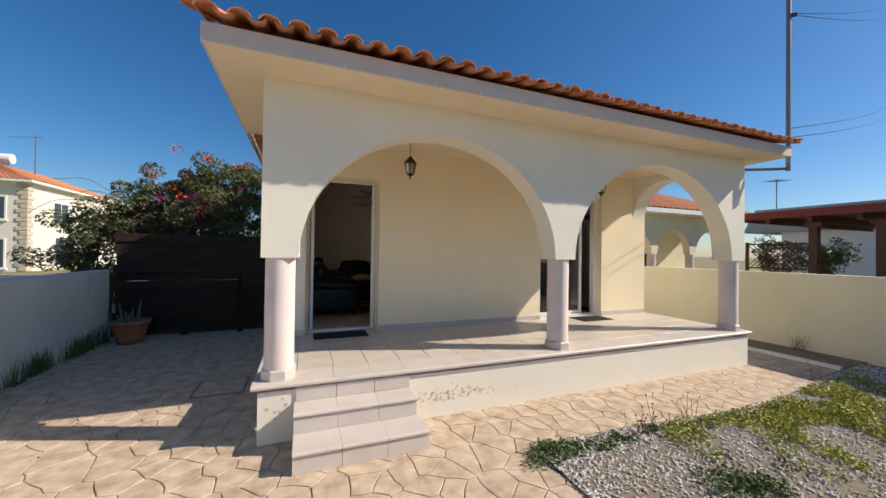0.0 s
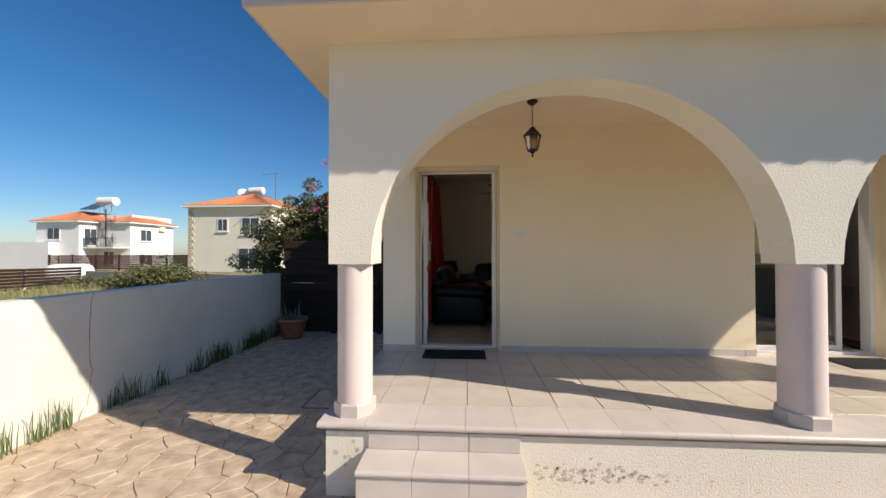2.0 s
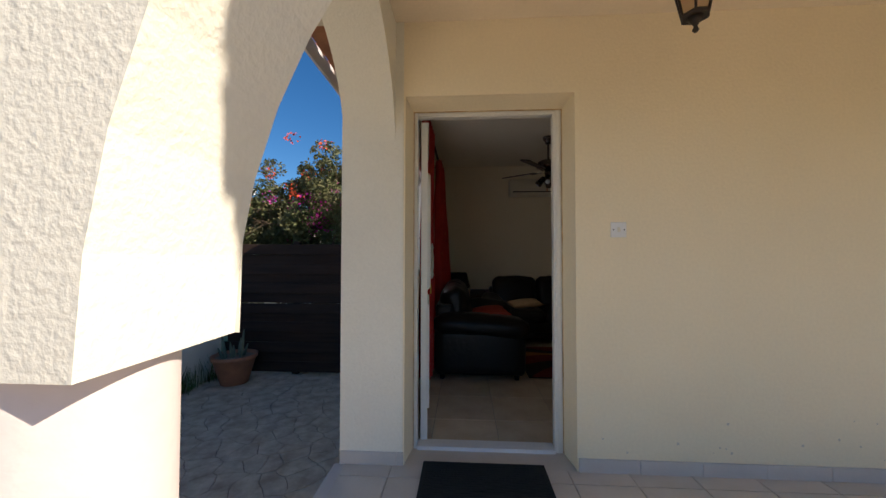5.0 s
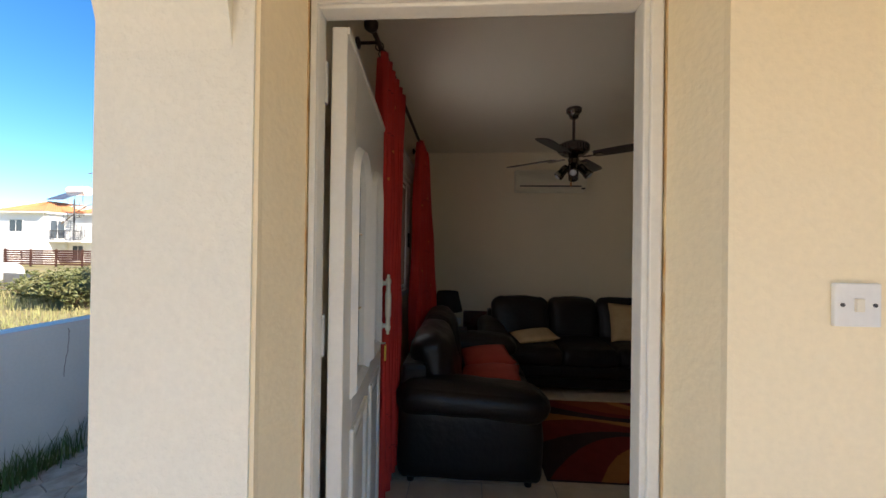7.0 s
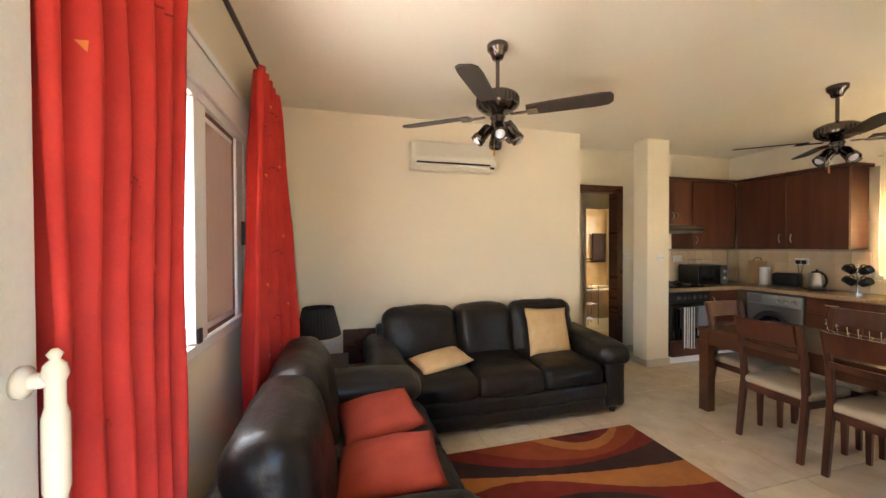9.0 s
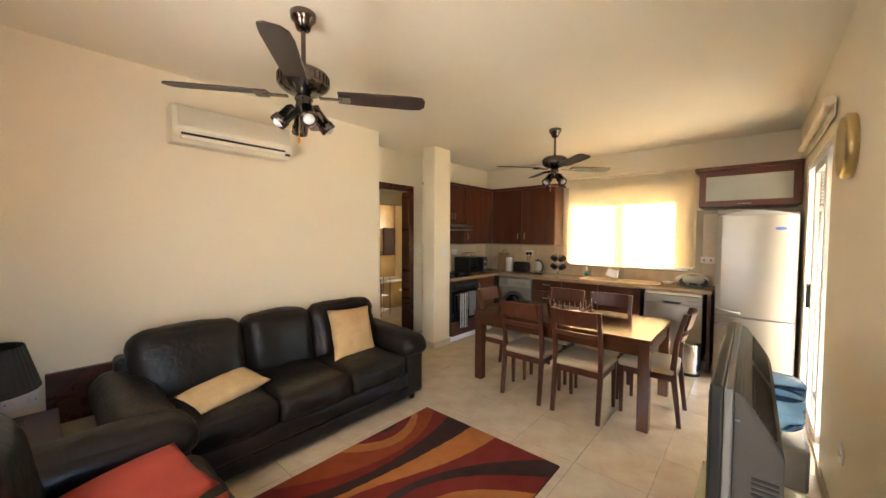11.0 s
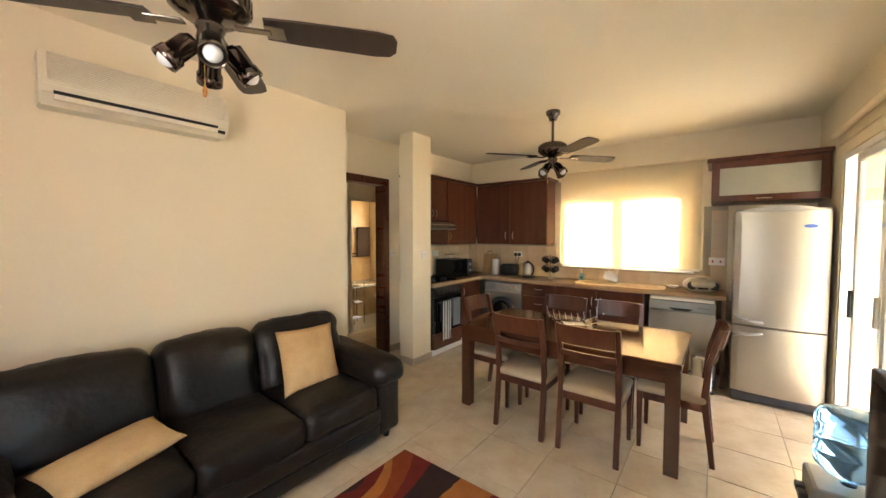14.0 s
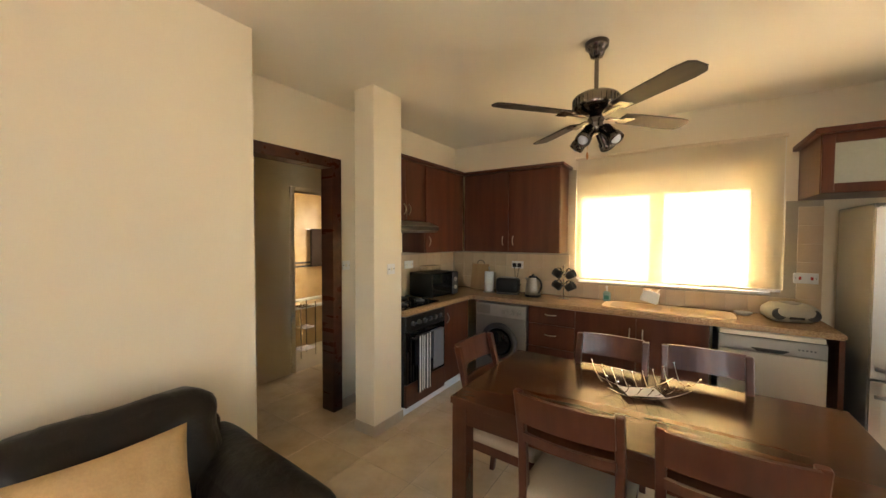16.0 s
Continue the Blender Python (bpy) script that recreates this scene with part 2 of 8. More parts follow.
wall("wall_front", "y", 0.0, 0.25, -0.43, 6.25, 0.0, CEIL, [(-0.05, 0.94, FLOOR - 0.02, 2.68), (3.75, 5.13, FLOOR - 0.02, 2.72)], M_PORCH, M_INWALL, "cream rendered house wall behind the porch")
wall("wall_left", "x", -0.43, -0.17, 0.25, 7.6, 0.0, CEIL, [(1.35, 2.80, 1.55, 2.65)], M_FACADE, M_INWALL, "cream painted wall with a sliding window")
# the opening from 5.95 to 6.65 is for the unseen added bathroom window
wall("wall_right", "x", 5.97, 6.25, 0.25, 7.6, 0.0, CEIL, [(1.27, 2.78, 1.64, 2.74), (5.95, 6.65, 1.85, 2.65)], M_INWALL, M_FACADE, "cream painted kitchen wall with a window")
wall("wall_back", "y", 3.92, 4.07, -0.17, 3.03, 0.0, CEIL, [], M_INWALL, M_INWALL, "plain cream painted living room wall")
wall("wall_hall_end", "x", 2.88, 3.03, 4.07, 4.46, 0.0, CEIL, [], M_INWALL, M_INWALL, "short cream return wall")
wall("wall_hall", "y", 4.46, 4.58, 2.88, 4.30, 0.0, CEIL, [(3.28, 4.02, FLOOR - 0.02, 2.72)], M_INWALL, M_INWALL, "cream wall round the bathroom passage door")
wall("wall_kitchen", "y", 4.40, 4.58, 4.30, 5.97, 0.0, CEIL, [], M_INWALL, M_INWALL, "cream kitchen back wall")
wall("wall_bathroom", "y", 5.60, 5.70, 3.0, 5.97, 0.0, CEIL, [(4.38, 5.10, FLOOR - 0.02, 2.62)], M_INWALL, M_INWALL, "cream passage wall with the bathroom doorway")
wall("wall_passage_left", "x", 2.88, 3.0, 4.58, 7.6, 0.0, CEIL, [], M_INWALL, M_INWALL, "cream passage wall")
wall("wall_rear", "y", 7.6, 7.8, -0.43, 6.25, 0.0, CEIL, [], M_INWALL, M_FACADE, "cream rear house wall")
slab("pillar", 3.93, 4.255, 3.865, 4.08, 0.0, CEIL, M_INWALL, "square cream painted pillar", "pillar", bevel=0.004)
slab("ceiling", -0.43, 6.25, 0.0, 7.8, CEIL, CEIL + 0.04, M_CEIL, "plain offwhite plaster ceiling", "ceiling")
slab("floor", -0.17, 5.97, 0.25, 7.6, 0.3, FLOOR - 0.004, M_GROUT, "floor bed and grout under beige tiles", "floor")


def arch(c, half, spring, top, n=28):
    return [(c - half * math.cos(math.pi * k / n), spring + (top - spring) * math.sin(math.pi * k / n)) for k in range(n + 1)]


SPRING, SOFFIT = 1.58, 3.13
front = [(-0.42, SPRING), *arch(1.275, 1.395, SPRING, 2.84), *arch(4.455, 1.495, SPRING, 2.87), (6.25, SPRING), (6.25, SOFFIT), (-0.42, SOFFIT)]
bm = bmesh.new()
extrude_poly(bm, front, "y", -1.72, -1.45)
tagged(part("porch_arcade", bm, M_FACADE), "cream rough-rendered porch front with two arches", "arcade", kind="structure")
for side, x0, x1 in (("left", -0.42, -0.11), ("right", 5.93, 6.25)):
    cut = arch(-0.65, 0.80, SPRING, 3.0)[:15] + [(-0.65 + 0.65 * math.sin(math.pi * k / 80), 2.32 + 0.68 * math.cos(math.pi * k / 80)) for k in range(1, 40)]
    last = 2.32
    bm = bmesh.new()
    extrude_poly(bm, [*cut, (-0.0, last), (-0.0, SOFFIT), (-1.45, SOFFIT)], "x", x0, x1)
    tagged(part("porch_side_arch", bm, M_FACADE), "cream rendered arch at the side of the porch", "arcade", kind="structure")
for x0 in (-0.432,):
    slab("porch_pier", x0, -0.06, -0.006, 0.0, 0.5, SOFFIT, M_FACADE, "cream rendered end of the house wall", "wall")
slab("porch_ceiling", -0.77, 6.58, -2.12, -0.0, SOFFIT, SOFFIT + 0.06, M_SOFFIT, "peach cream porch ceiling and eave soffit", "ceiling")
slab("porch_base", -0.42, 6.27, -1.76, 0.0, 0.0, 0.44, M_FACADE, "cream rendered porch base with peeling paint", "porch")


def column(x):
    c = thing("porch_column", "round pinkish painted concrete porch column", "column", pose(x, -1.585, 0.5), "porch columns")
    bm = bmesh.new()
    lathe(bm, [(0.125, 0.0), (0.125, 0.004), (0.125, SPRING - 0.504), (0.125, SPRING - 0.5)], seg=32)
    ob = part("shaft", bm, M_COLUMN, c, smooth=True)
    ob.data.polygons[-1].use_smooth = ob.data.polygons[-2].use_smooth = False
    bm = bmesh.new()
    lathe(bm, [(0.150, 0.0), (0.150, 0.088), (0.142, 0.098), (0.120, 0.100)], seg=8, m=pose(0, 0, 0, 0, 0, 22.5))
    part("plinth", bm, M_STEP, c)


for x in (-0.27, 2.815, 6.1):
    column(x)
slab("boundary_wall", -3.5, -3.3, -9, 3.0, -0.03, 1.25, M_FENCE, "offwhite rendered garden wall", "wall")
slab("boundary_wall", 8.1, 8.3, -9, 12.0, -0.03, 1.36, M_FENCE2, "cream rendered garden wall", "wall")

# ---- living room ----
M_TAN = mat("tan_chenille_cloth", (0.62, 0.43, 0.22), 0.95, col2=(0.52, 0.34, 0.16), scale=9, bump=0.004, bscale=110, fine=0.12)
M_RED = mat("brick_red_suede_cloth", (0.36, 0.050, 0.026), 0.95, col2=(0.28, 0.036, 0.020), scale=7, bump=0.003, bscale=160, fine=0.1)
M_CURTAIN = mat("bright_red_curtain_cloth", (0.60, 0.035, 0.025), 0.8, col2=(0.48, 0.025, 0.02), scale=5, bump=0.003, bscale=130, fine=0.1)
M_MOTIF = mat("orange_embroidery", (0.72, 0.22, 0.06), 0.8)
M_MOTIF2 = mat("dark_red_embroidery", (0.30, 0.015, 0.015), 0.8)
M_GUN = mat("gunmetal_black_chrome", (0.16, 0.14, 0.13), 0.18, metal=1.0)
M_BLADE = wood("dark_brown_fan_blade", (0.050, 0.036, 0.030), (0.035, 0.025, 0.02), 0.45, axis=0)
M_ACW = mat("ivory_plastic", (0.78, 0.72, 0.58), 0.4, var=0.04)
M_DARKP = mat("dark_grey_plastic", (0.05, 0.05, 0.052), 0.5)
M_SILVERP = mat("silver_grey_plastic", (0.30, 0.29, 0.27), 0.45, var=0.06)
M_ALU = mat("white_coated_aluminium", (0.78, 0.77, 0.74), 0.35, var=0.04)
M_BRASS = mat("brass", (0.72, 0.50, 0.18), 0.3, metal=1.0)
M_BULB = mat("frosted_bulb_glass", (0.75, 0.78, 0.82), 0.15)
M_ROD = mat("dark_bronze_rod", (0.05, 0.035, 0.028), 0.4, metal=0.6)


def puff(bm, size, r, bulge=(0, 0, 0), n=12, wrinkle=0.0, m=None, seed=0.0):
    """A stuffed block: rounded edges of radius r, faces swelling by bulge, uneven by wrinkle; its middle at the origin."""
    hx, hy, hz = (s / 2 for s in size)
    inner = Vector((hx - r, hy - r, hz - r))
    n += 1
    made = {}

    def vert(i, j, k):
        if (i, j, k) not in made:
            made[i, j, k] = bm.verts.new((2 * i / n - 1, 2 * j / n - 1, 2 * k / n - 1))
        return made[i, j, k]
    for a in range(n):
        for b in range(n):
            for w in (0, n):
                for f in (lambda p, q: (w, p, q), lambda p, q: (p, w, q), lambda p, q: (p, q, w)):
                    bm.faces.new([vert(*f(p, q)) for p, q in ((a, b), (a + 1, b), (a + 1, b + 1), (a, b + 1))])
    allv = list(made.values())
    bmesh.ops.recalc_face_normals(bm, faces=list({f for v in allv for f in v.link_faces}))
    for v in allv:
        u = [math.copysign(1 - (1 - abs(c)) ** 1.5, c) if abs(c) < 1 else c for c in v.co]
        p = Vector((u[0] * hx, u[1] * hy, u[2] * hz))
        q = Vector([max(-i, min(i, c)) for c, i in zip(p, inner)])
        d = p - q
        if d.length > 1e-6:
            p = q + d.normalized() * r
        sw = [(1 - u[1] ** 2) * (1 - u[2] ** 2), (1 - u[0] ** 2) * (1 - u[2] ** 2), (1 - u[0] ** 2) * (1 - u[1] ** 2)]
        p += Vector([b * math.copysign(s, c) * (1 if abs(c) > 0.98 else abs(c)) for b, s, c in zip(bulge, sw, u)])
        if wrinkle:
            k = Vector((p.x * 5 + seed, p.y * 5 - seed, p.z * 5))
            p += p.normalized() * wrinkle * (noise.noise(k) + 0.5 * noise.noise(k * 2.7) + 0.3 * abs(noise.noise(k * 5.0)))
        v.co = p
    if m is not None:
        bmesh.ops.transform(bm, matrix=m, verts=allv)


def pillow(bm, w, h, t, m=None, seed=0.0, n=14):
    """A cushion with a seam all round and pulled corners."""
    grid = {}
    for s in (1, -1):
        for i in range(n + 1):
            for j in range(n + 1):
                u, v = 2 * i / n - 1, 2 * j / n - 1
                edge = max(abs(u), abs(v))
                if s < 0 and edge == 1:
                    continue
                th = t / 2 * ((1 - u * u) * (1 - v * v)) ** 0.42 + 0.002
                k = 1 - 0.06 * (1 - (u * v) ** 2) * edge ** 4
                wob = 0.008 * noise.noise(Vector((u * 2.3 + seed, v * 2.3, s * 3.0)))
                grid[s, i, j] = bm.verts.new((u * w / 2 * k, v * h / 2 * k, s * th + wob))
    vs = list(grid.values())
    for s in (1, -1):
        for i in range(n):
            for j in range(n):
                c = [grid.get((s, a, b)) or grid[1, a, b] for a, b in ((i, j), (i + 1, j), (i + 1, j + 1), (i, j + 1))]
                bm.faces.new(c if s > 0 else c[::-1])
    if m is not None:
        bmesh.ops.transform(bm, matrix=m, verts=vs)


def couch(name, label, seats, width, m):
    """A padded leather couch; its back along y = 0, its front at y = -0.95, x from 0 to width, feet at z = 0."""
    c = thing(name, label, "sofa", m)
    arm, foot, back = 0.27, 0.06, 0.90
    bm = bmesh.new()
    box(bm, 0.05, width - 0.05, -0.88, -0.04, foot, 0.30, 0.02)
    box(bm, 0.10, width - 0.10, -0.20, -0.03, 0.28, 0.74, 0.03)
    part("base_frame", bm, M_LEATHER, c)
    bm = bmesh.new()
    puff(bm, (width - 2 * arm + 0.06, 0.06, 0.13), 0.028, (0, 0.010, 0), 12, 0.005, pose(width / 2, -0.90, 0.235))
    part("front_apron", bm, M_LEATHER, c, smooth=True)
    bm = bmesh.new()
    puff(bm, (width - 2 * arm + 0.06, 0.05, 0.11), 0.022, (0, 0.008, 0), 12, 0.005, pose(width / 2, -0.89, 0.118))
    part("front_apron", bm, M_LEATHER, c, smooth=True)
    each = (width - 2 * arm) / seats
    for k in range(seats):
        x = arm + each * (k + 0.5)
        bm = bmesh.new()
        puff(bm, (each + 0.012, 0.70, 0.19), 0.065, (0.0, 0.015, 0.035), 18, 0.016, pose(x, -0.59, 0.375, 1.5), seed=k * 3.1 + width)
        part("seat_cushion", bm, M_LEATHER, c, smooth=True)
        bm = bmesh.new()
        wide = each + (0.13 if k in (0, seats - 1) else 0.012)
        off = (-0.06 if k == 0 else 0.06 if k == seats - 1 else 0.0)
        puff(bm, (wide, 0.26, 0.54), 0.11, (0.0, 0.03, 0.015), 18, 0.020, pose(x + off, -0.235, 0.635, -12), seed=k * 5.3 + width)
        part("back_cushion", bm, M_LEATHER, c, smooth=True)
    for x in (arm / 2, width - arm / 2):
        bm = bmesh.new()
        puff(bm, (arm - 0.05, 0.88, 0.46), 0.05, (0.01, 0.01, 0), 10, 0.008, pose(x, -0.47, 0.285))
        puff(bm, (arm + 0.03, 0.92, 0.20), 0.095, (0.01, 0.02, 0.025), 16, 0.018, pose(x, -0.48, 0.53, 3), seed=x)
        part("armrest", bm, M_LEATHER, c, smooth=True)
    for x in (0.12, width - 0.12):
        for y in (-0.84, -0.10):
            bm = bmesh.new()
            rod(bm, (x, y, 0), (x, y, foot + 0.02), 0.022, 0.032, 14)
            part("leg", bm, M_BLACK, c)
    return c


couch("sofa", "three-seat black brown leather sofa with padded arms", 3, 2.24, pose(0.60, 3.88, FLOOR))
couch("loveseat", "two-seat black brown leather sofa under the window", 2, 1.62, pose(-0.02, 1.38, FLOOR, 0, 0, 90) @ pose(0, 0, 0))


def cushion(label, material, w, h, t, m, seed, group):
    bm = bmesh.new()
    pillow(bm, w, h, t, None, seed)
    ob = tagged(part("cushion", bm, material, smooth=True), label, "cushion", group)
    ob.matrix_basis = m
    return ob


cushion("square tan chenille cushion leaning upright on the sofa", M_TAN, 0.46, 0.44, 0.13, pose(2.27, 3.36, 1.18, 72, 3, 4), 1.0, "sofa cushions")
cushion("flat tan chenille cushion lying on the sofa seat", M_TAN, 0.48, 0.28, 0.11, pose(1.19, 3.23, 1.045, 10, -4, 16), 5.0, "sofa cushions")
cushion("brick red suede cushion lying on the loveseat", M_RED, 0.44, 0.44, 0.12, pose(0.61, 2.42, 1.040, 4, -5, 8), 9.0, "sofa cushions")
cushion("brick red suede cushion lying on the loveseat", M_RED, 0.46, 0.46, 0.12, pose(0.61, 1.95, 1.040, -3, -5, -6), 13.0, "sofa cushions")

# rug with sweeping bands
M_RUGS = [mat(n, c, 0.95, var=0.15, scale=12, bump=0.004, bscale=220, fine=0.12) for n, c in (
    ("dark_red_wool_pile", (0.16, 0.012, 0.008)), ("rust_wool_pile", (0.27, 0.048, 0.010)), ("orange_wool_pile", (0.42, 0.150, 0.035)),
    ("dark_brown_wool_pile", (0.040, 0.015, 0.012)), ("brick_wool_pile", (0.19, 0.016, 0.009)))]
rug_thing = thing("rug", "red orange and brown wool rug with sweeping curved bands", "rug")
RX0, RX1, RY0, RY1 = 0.95, 2.66, 1.55, 2.78
NX, NY = 300, 220


def rug_band(u, v):
    """Which wool shows at (u, v), both from 0 to 1: nested bowls above a long pale stripe, nested hills below it."""
    def bowl(mid, low, left, right):
        return low + (left if u < mid else right) * (u - mid) ** 2
    v += 0.0015 * math.sin(u * 90)
    for edge, wool in ((bowl(0.73, 0.965, 10, 10), 3), (bowl(0.70, 0.90, 4.7, 2.9), 0), (bowl(0.69, 0.825, 3.8, 3.1), 2), (bowl(0.66, 0.76, 1.07, 1.5), 1), (bowl(0.60, 0.72, 0.86, 0.5), 4), (0.60 + 0.215 * (1 - u) ** 1.7, 3)):
        if v > edge:
            return wool
    for edge, wool in ((0.40 + 0.28 * math.exp(-((u - 0.25) / 0.42) ** 2), 2), (bowl(0.41, 0.532, -1.25, -1.3), 4), (bowl(0.46, 0.475, -2.35, -2.35), 3), (bowl(0.50, 0.36, -4.0, -4.0), 4), (bowl(0.50, 0.22, -5.0, -5.0), 2)):
        if v > edge:
            return wool
    return 1


bm_by = [bmesh.new() for _ in M_RUGS]
for i in range(NX):
    j = 0
    while j < NY:
        c = rug_band((i + 0.5) / NX, (j + 0.5) / NY)
        k = j
        while k < NY and rug_band((i + 0.5) / NX, (k + 0.5) / NY) == c:
            k += 1
        x0, x1 = RX0 + (RX1 - RX0) * i / NX, RX0 + (RX1 - RX0) * (i + 1) / NX
        y0, y1 = RY0 + (RY1 - RY0) * j / NY, RY0 + (RY1 - RY0) * k / NY
        z = FLOOR + 0.014
        bm_by[c].faces.new([bm_by[c].verts.new(p) for p in ((x0, y0, z), (x1, y0, z), (x1, y1, z), (x0, y1, z))])
        j = k
for c, b in enumerate(bm_by):
    tagged(part("wool_band", b, M_RUGS[c], rug_thing), kind="stuff")
bm = bmesh.new()
box(bm, RX0, RX1, RY0, RY1, FLOOR, FLOOR + 0.012, 0.004)
part("backing", bm, M_RUGS[3], rug_thing)


# ---- curtains, rod and window in the left wall ----
def curtain(t0, t1, y0, y1, top, foot, folds, x, push, group="red curtains"):
    """Hangs from t0 to t1 on the rod and spreads to y0 to y1 at its foot; push moves its far edge into the room."""
    c = thing("curtain", "bright red curtain with embroidered motifs gathered beside the window", "curtain", group=group)
    bm = bmesh.new()
    nu, nv = folds * 14, 40
    rows = []
    for j in range(nv + 1):
        v = j / nv
        z = top + (foot - top) * v
        row = []
        for i in range(nu + 1):
            u = i / nu
            k = min(1.0, v * 1.35) ** 0.7
            y = (t0 + (t1 - t0) * u) * (1 - k) + (y0 + (y1 - y0) * u) * k
            a = 0.038 + 0.020 * v
            xx = x + push * u * u * k + a * math.sin(u * folds * 2 * math.pi + 0.8 * math.sin(v * 3 + u * 4)) + 0.012 * noise.noise(Vector((u * 6, v * 5, y0)))
            row.append(bm.verts.new((xx, y, z)))
        rows.append(row)
    for p, q in zip(rows, rows[1:]):
        for i in range(nu):
            bm.faces.new((p[i], p[i + 1], q[i + 1], q[i]))
    rnd = random.Random(int(y0 * 100))
    marks = [bmesh.new(), bmesh.new()]
    for k in range(60):
        i, j = rnd.randrange(8, nu - 16), rnd.randrange(3, nv - 3)
        w = rows[j][i].co
        t = (rows[j][i + 1].co - w) * 1.6
        t *= min(1.0, 0.022 / max(t.length, 1e-4))
        n = Vector((t.y, -t.x, 0)).normalized() * 0.006
        if n.x < 0:
            n = -n
        b = marks[k % 2]
        if k % 2:
            pts = [w + n, w + t * 0.9 + n + Vector((0, 0, 0.004)), w + t * 0.8 + n + Vector((0, 0, -0.018))]
            b.faces.new([b.verts.new(p) for p in pts])
        else:
            for s in range(4):
                p, q = w + n + t * (s * 0.8), w + n + t * (s * 0.8 + 0.8)
                zz = Vector((0, 0, 0.012 * math.sin(s * 1.2)))
                b.faces.new([b.verts.new(e) for e in (p + zz, q + zz, q + zz + Vector((0, 0, 0.007)), p + zz + Vector((0, 0, 0.007)))])
    ob = part("cloth", bm, M_CURTAIN, c, smooth=True)
    sol = ob.modifiers.new("thickness", "SOLIDIFY")
    sol.thickness = 0.004
    tagged(part("embroidery", marks[0], M_MOTIF2, c, "dark red stitched scrolls"), kind="stuff")
    tagged(part("embroidery", marks[1], M_MOTIF, c, "small orange stitched triangles"), kind="stuff")


ROD_X, ROD_Z = -0.06, 3.06
curtain(1.12, 1.74, 1.12, 1.60, ROD_Z - 0.02, 0.62, 6, ROD_X + 0.0, 0.0)
curtain(2.66, 3.16, 2.34, 3.32, ROD_Z - 0.02, 0.75, 5, ROD_X + 0.01, 0.12)
r = thing("curtain_rod", "dark bronze curtain rod with ball ends", "curtain rod")
bm = bmesh.new()
rod(bm, (ROD_X, 0.98, ROD_Z), (ROD_X, 3.14, ROD_Z), 0.013)
part("pole", bm, M_ROD, r)
for y in (0.95, 3.17):
    bm = bmesh.new()
    lathe(bm, [(0.012, -0.03), (0.02, -0.02), (0.014, -0.012), (0.03, 0.0), (0.036, 0.02), (0.03, 0.04), (0.01, 0.05)], m=pose(ROD_X, y, ROD_Z, -90 if y > 2 else 90), seg=16)
    part("finial", bm, M_ROD, r, smooth=True)
for y in (1.06, 3.08):
    bm = bmesh.new()
    rod(bm, (-0.17, y, ROD_Z - 0.01), (ROD_X, y, ROD_Z - 0.01), 0.008)
    lathe(bm, [(0.03, 0), (0.03, 0.012), (0.012, 0.02)], m=pose(-0.17, y, ROD_Z - 0.01, 0, 90, 0), seg=16)
    part("bracket", bm, M_ROD, r)
for y in [1.10 + 0.07 * k for k in range(7)] + [2.78 + 0.06 * k for k in range(6)]:
    bm = bmesh.new()
    for k in range(10):
        a, b = 2 * math.pi * k / 10, 2 * math.pi * (k + 1) / 10
        rod(bm, (ROD_X + 0.022 * math.cos(a), y, ROD_Z - 0.008 + 0.022 * math.sin(a)), (ROD_X + 0.022 * math.cos(b), y, ROD_Z - 0.008 + 0.022 * math.sin(b)), 0.003, seg=6)
    part("ring", bm, M_ROD, r)


def frame_x(bm, x0, x1, y0, y1, z0, z1, w, bev=0.004):
    """A four-sided frame in a plane at right angles to x."""
    box(bm, x0, x1, y0, y0 + w, z0, z1, bev)
    box(bm, x0, x1, y1 - w, y1, z0, z1, bev)
    box(bm, x0, x1, y0 + w, y1 - w, z0, z0 + w, bev)
    box(bm, x0, x1, y0 + w, y1 - w, z1 - w, z1, bev)


def frame_y(bm, y0, y1, x0, x1, z0, z1, w, bev=0.004):
    box(bm, x0, x0 + w, y0, y1, z0, z1, bev)
    box(bm, x1 - w, x1, y0, y1, z0, z1, bev)
    box(bm, x0 + w, x1 - w, y0, y1, z0, z0 + w, bev)
    box(bm, x0 + w, x1 - w, y0, y1, z1 - w, z1, bev)


def pane(name, x0, x1, y0, y1, z0, z1, parent, material=None):
    bm = bmesh.new()
    box(bm, x0, x1, y0, y1, z0, z1)
    ob = part(name, bm, material or M_GLASS, parent)
    ob.visible_shadow = False
    return ob


M_SCREEN = cloth_screen("grey_brown_insect_screen", (0.30, 0.22, 0.18), 0.35)
w1 = thing("window_1", "white aluminium sliding window standing partly open", "window", kind="structure")
bm = bmesh.new()
frame_x(bm, -0.30, -0.15, 1.35, 2.80, 1.55, 2.65, 0.045)
part("window_frame", bm, M_ALU, w1)
bm = bmesh.new()
box(bm, -0.17, -0.13, 1.32, 2.83, 2.65, 2.85, 0.006)
box(bm, -0.13, -0.12, 1.32, 2.83, 2.80, 2.84, 0.004)
part("shutter_box", bm, M_ALU, w1)
for k, (x, y0, y1) in enumerate(((-0.245, 1.40, 2.08), (-0.20, 2.04, 2.79))):
    bm = bmesh.new()
    frame_x(bm, x, x + 0.03, y0, y1, 1.60, 2.605, 0.05)
    s = part("sash", bm, M_ALU, w1)
    pane("pane", x + 0.012, x + 0.018, y0 + 0.05, y1 - 0.05, 1.65, 2.555, s)
bm = bmesh.new()
box(bm, -0.198, -0.150, 2.035, 2.165, 1.60, 2.60, 0.006)
box(bm, -0.190, -0.155, 2.625, 2.75, 1.60, 2.60, 0.006)
part("stile", bm, M_ALU, w1)
bm = bmesh.new()
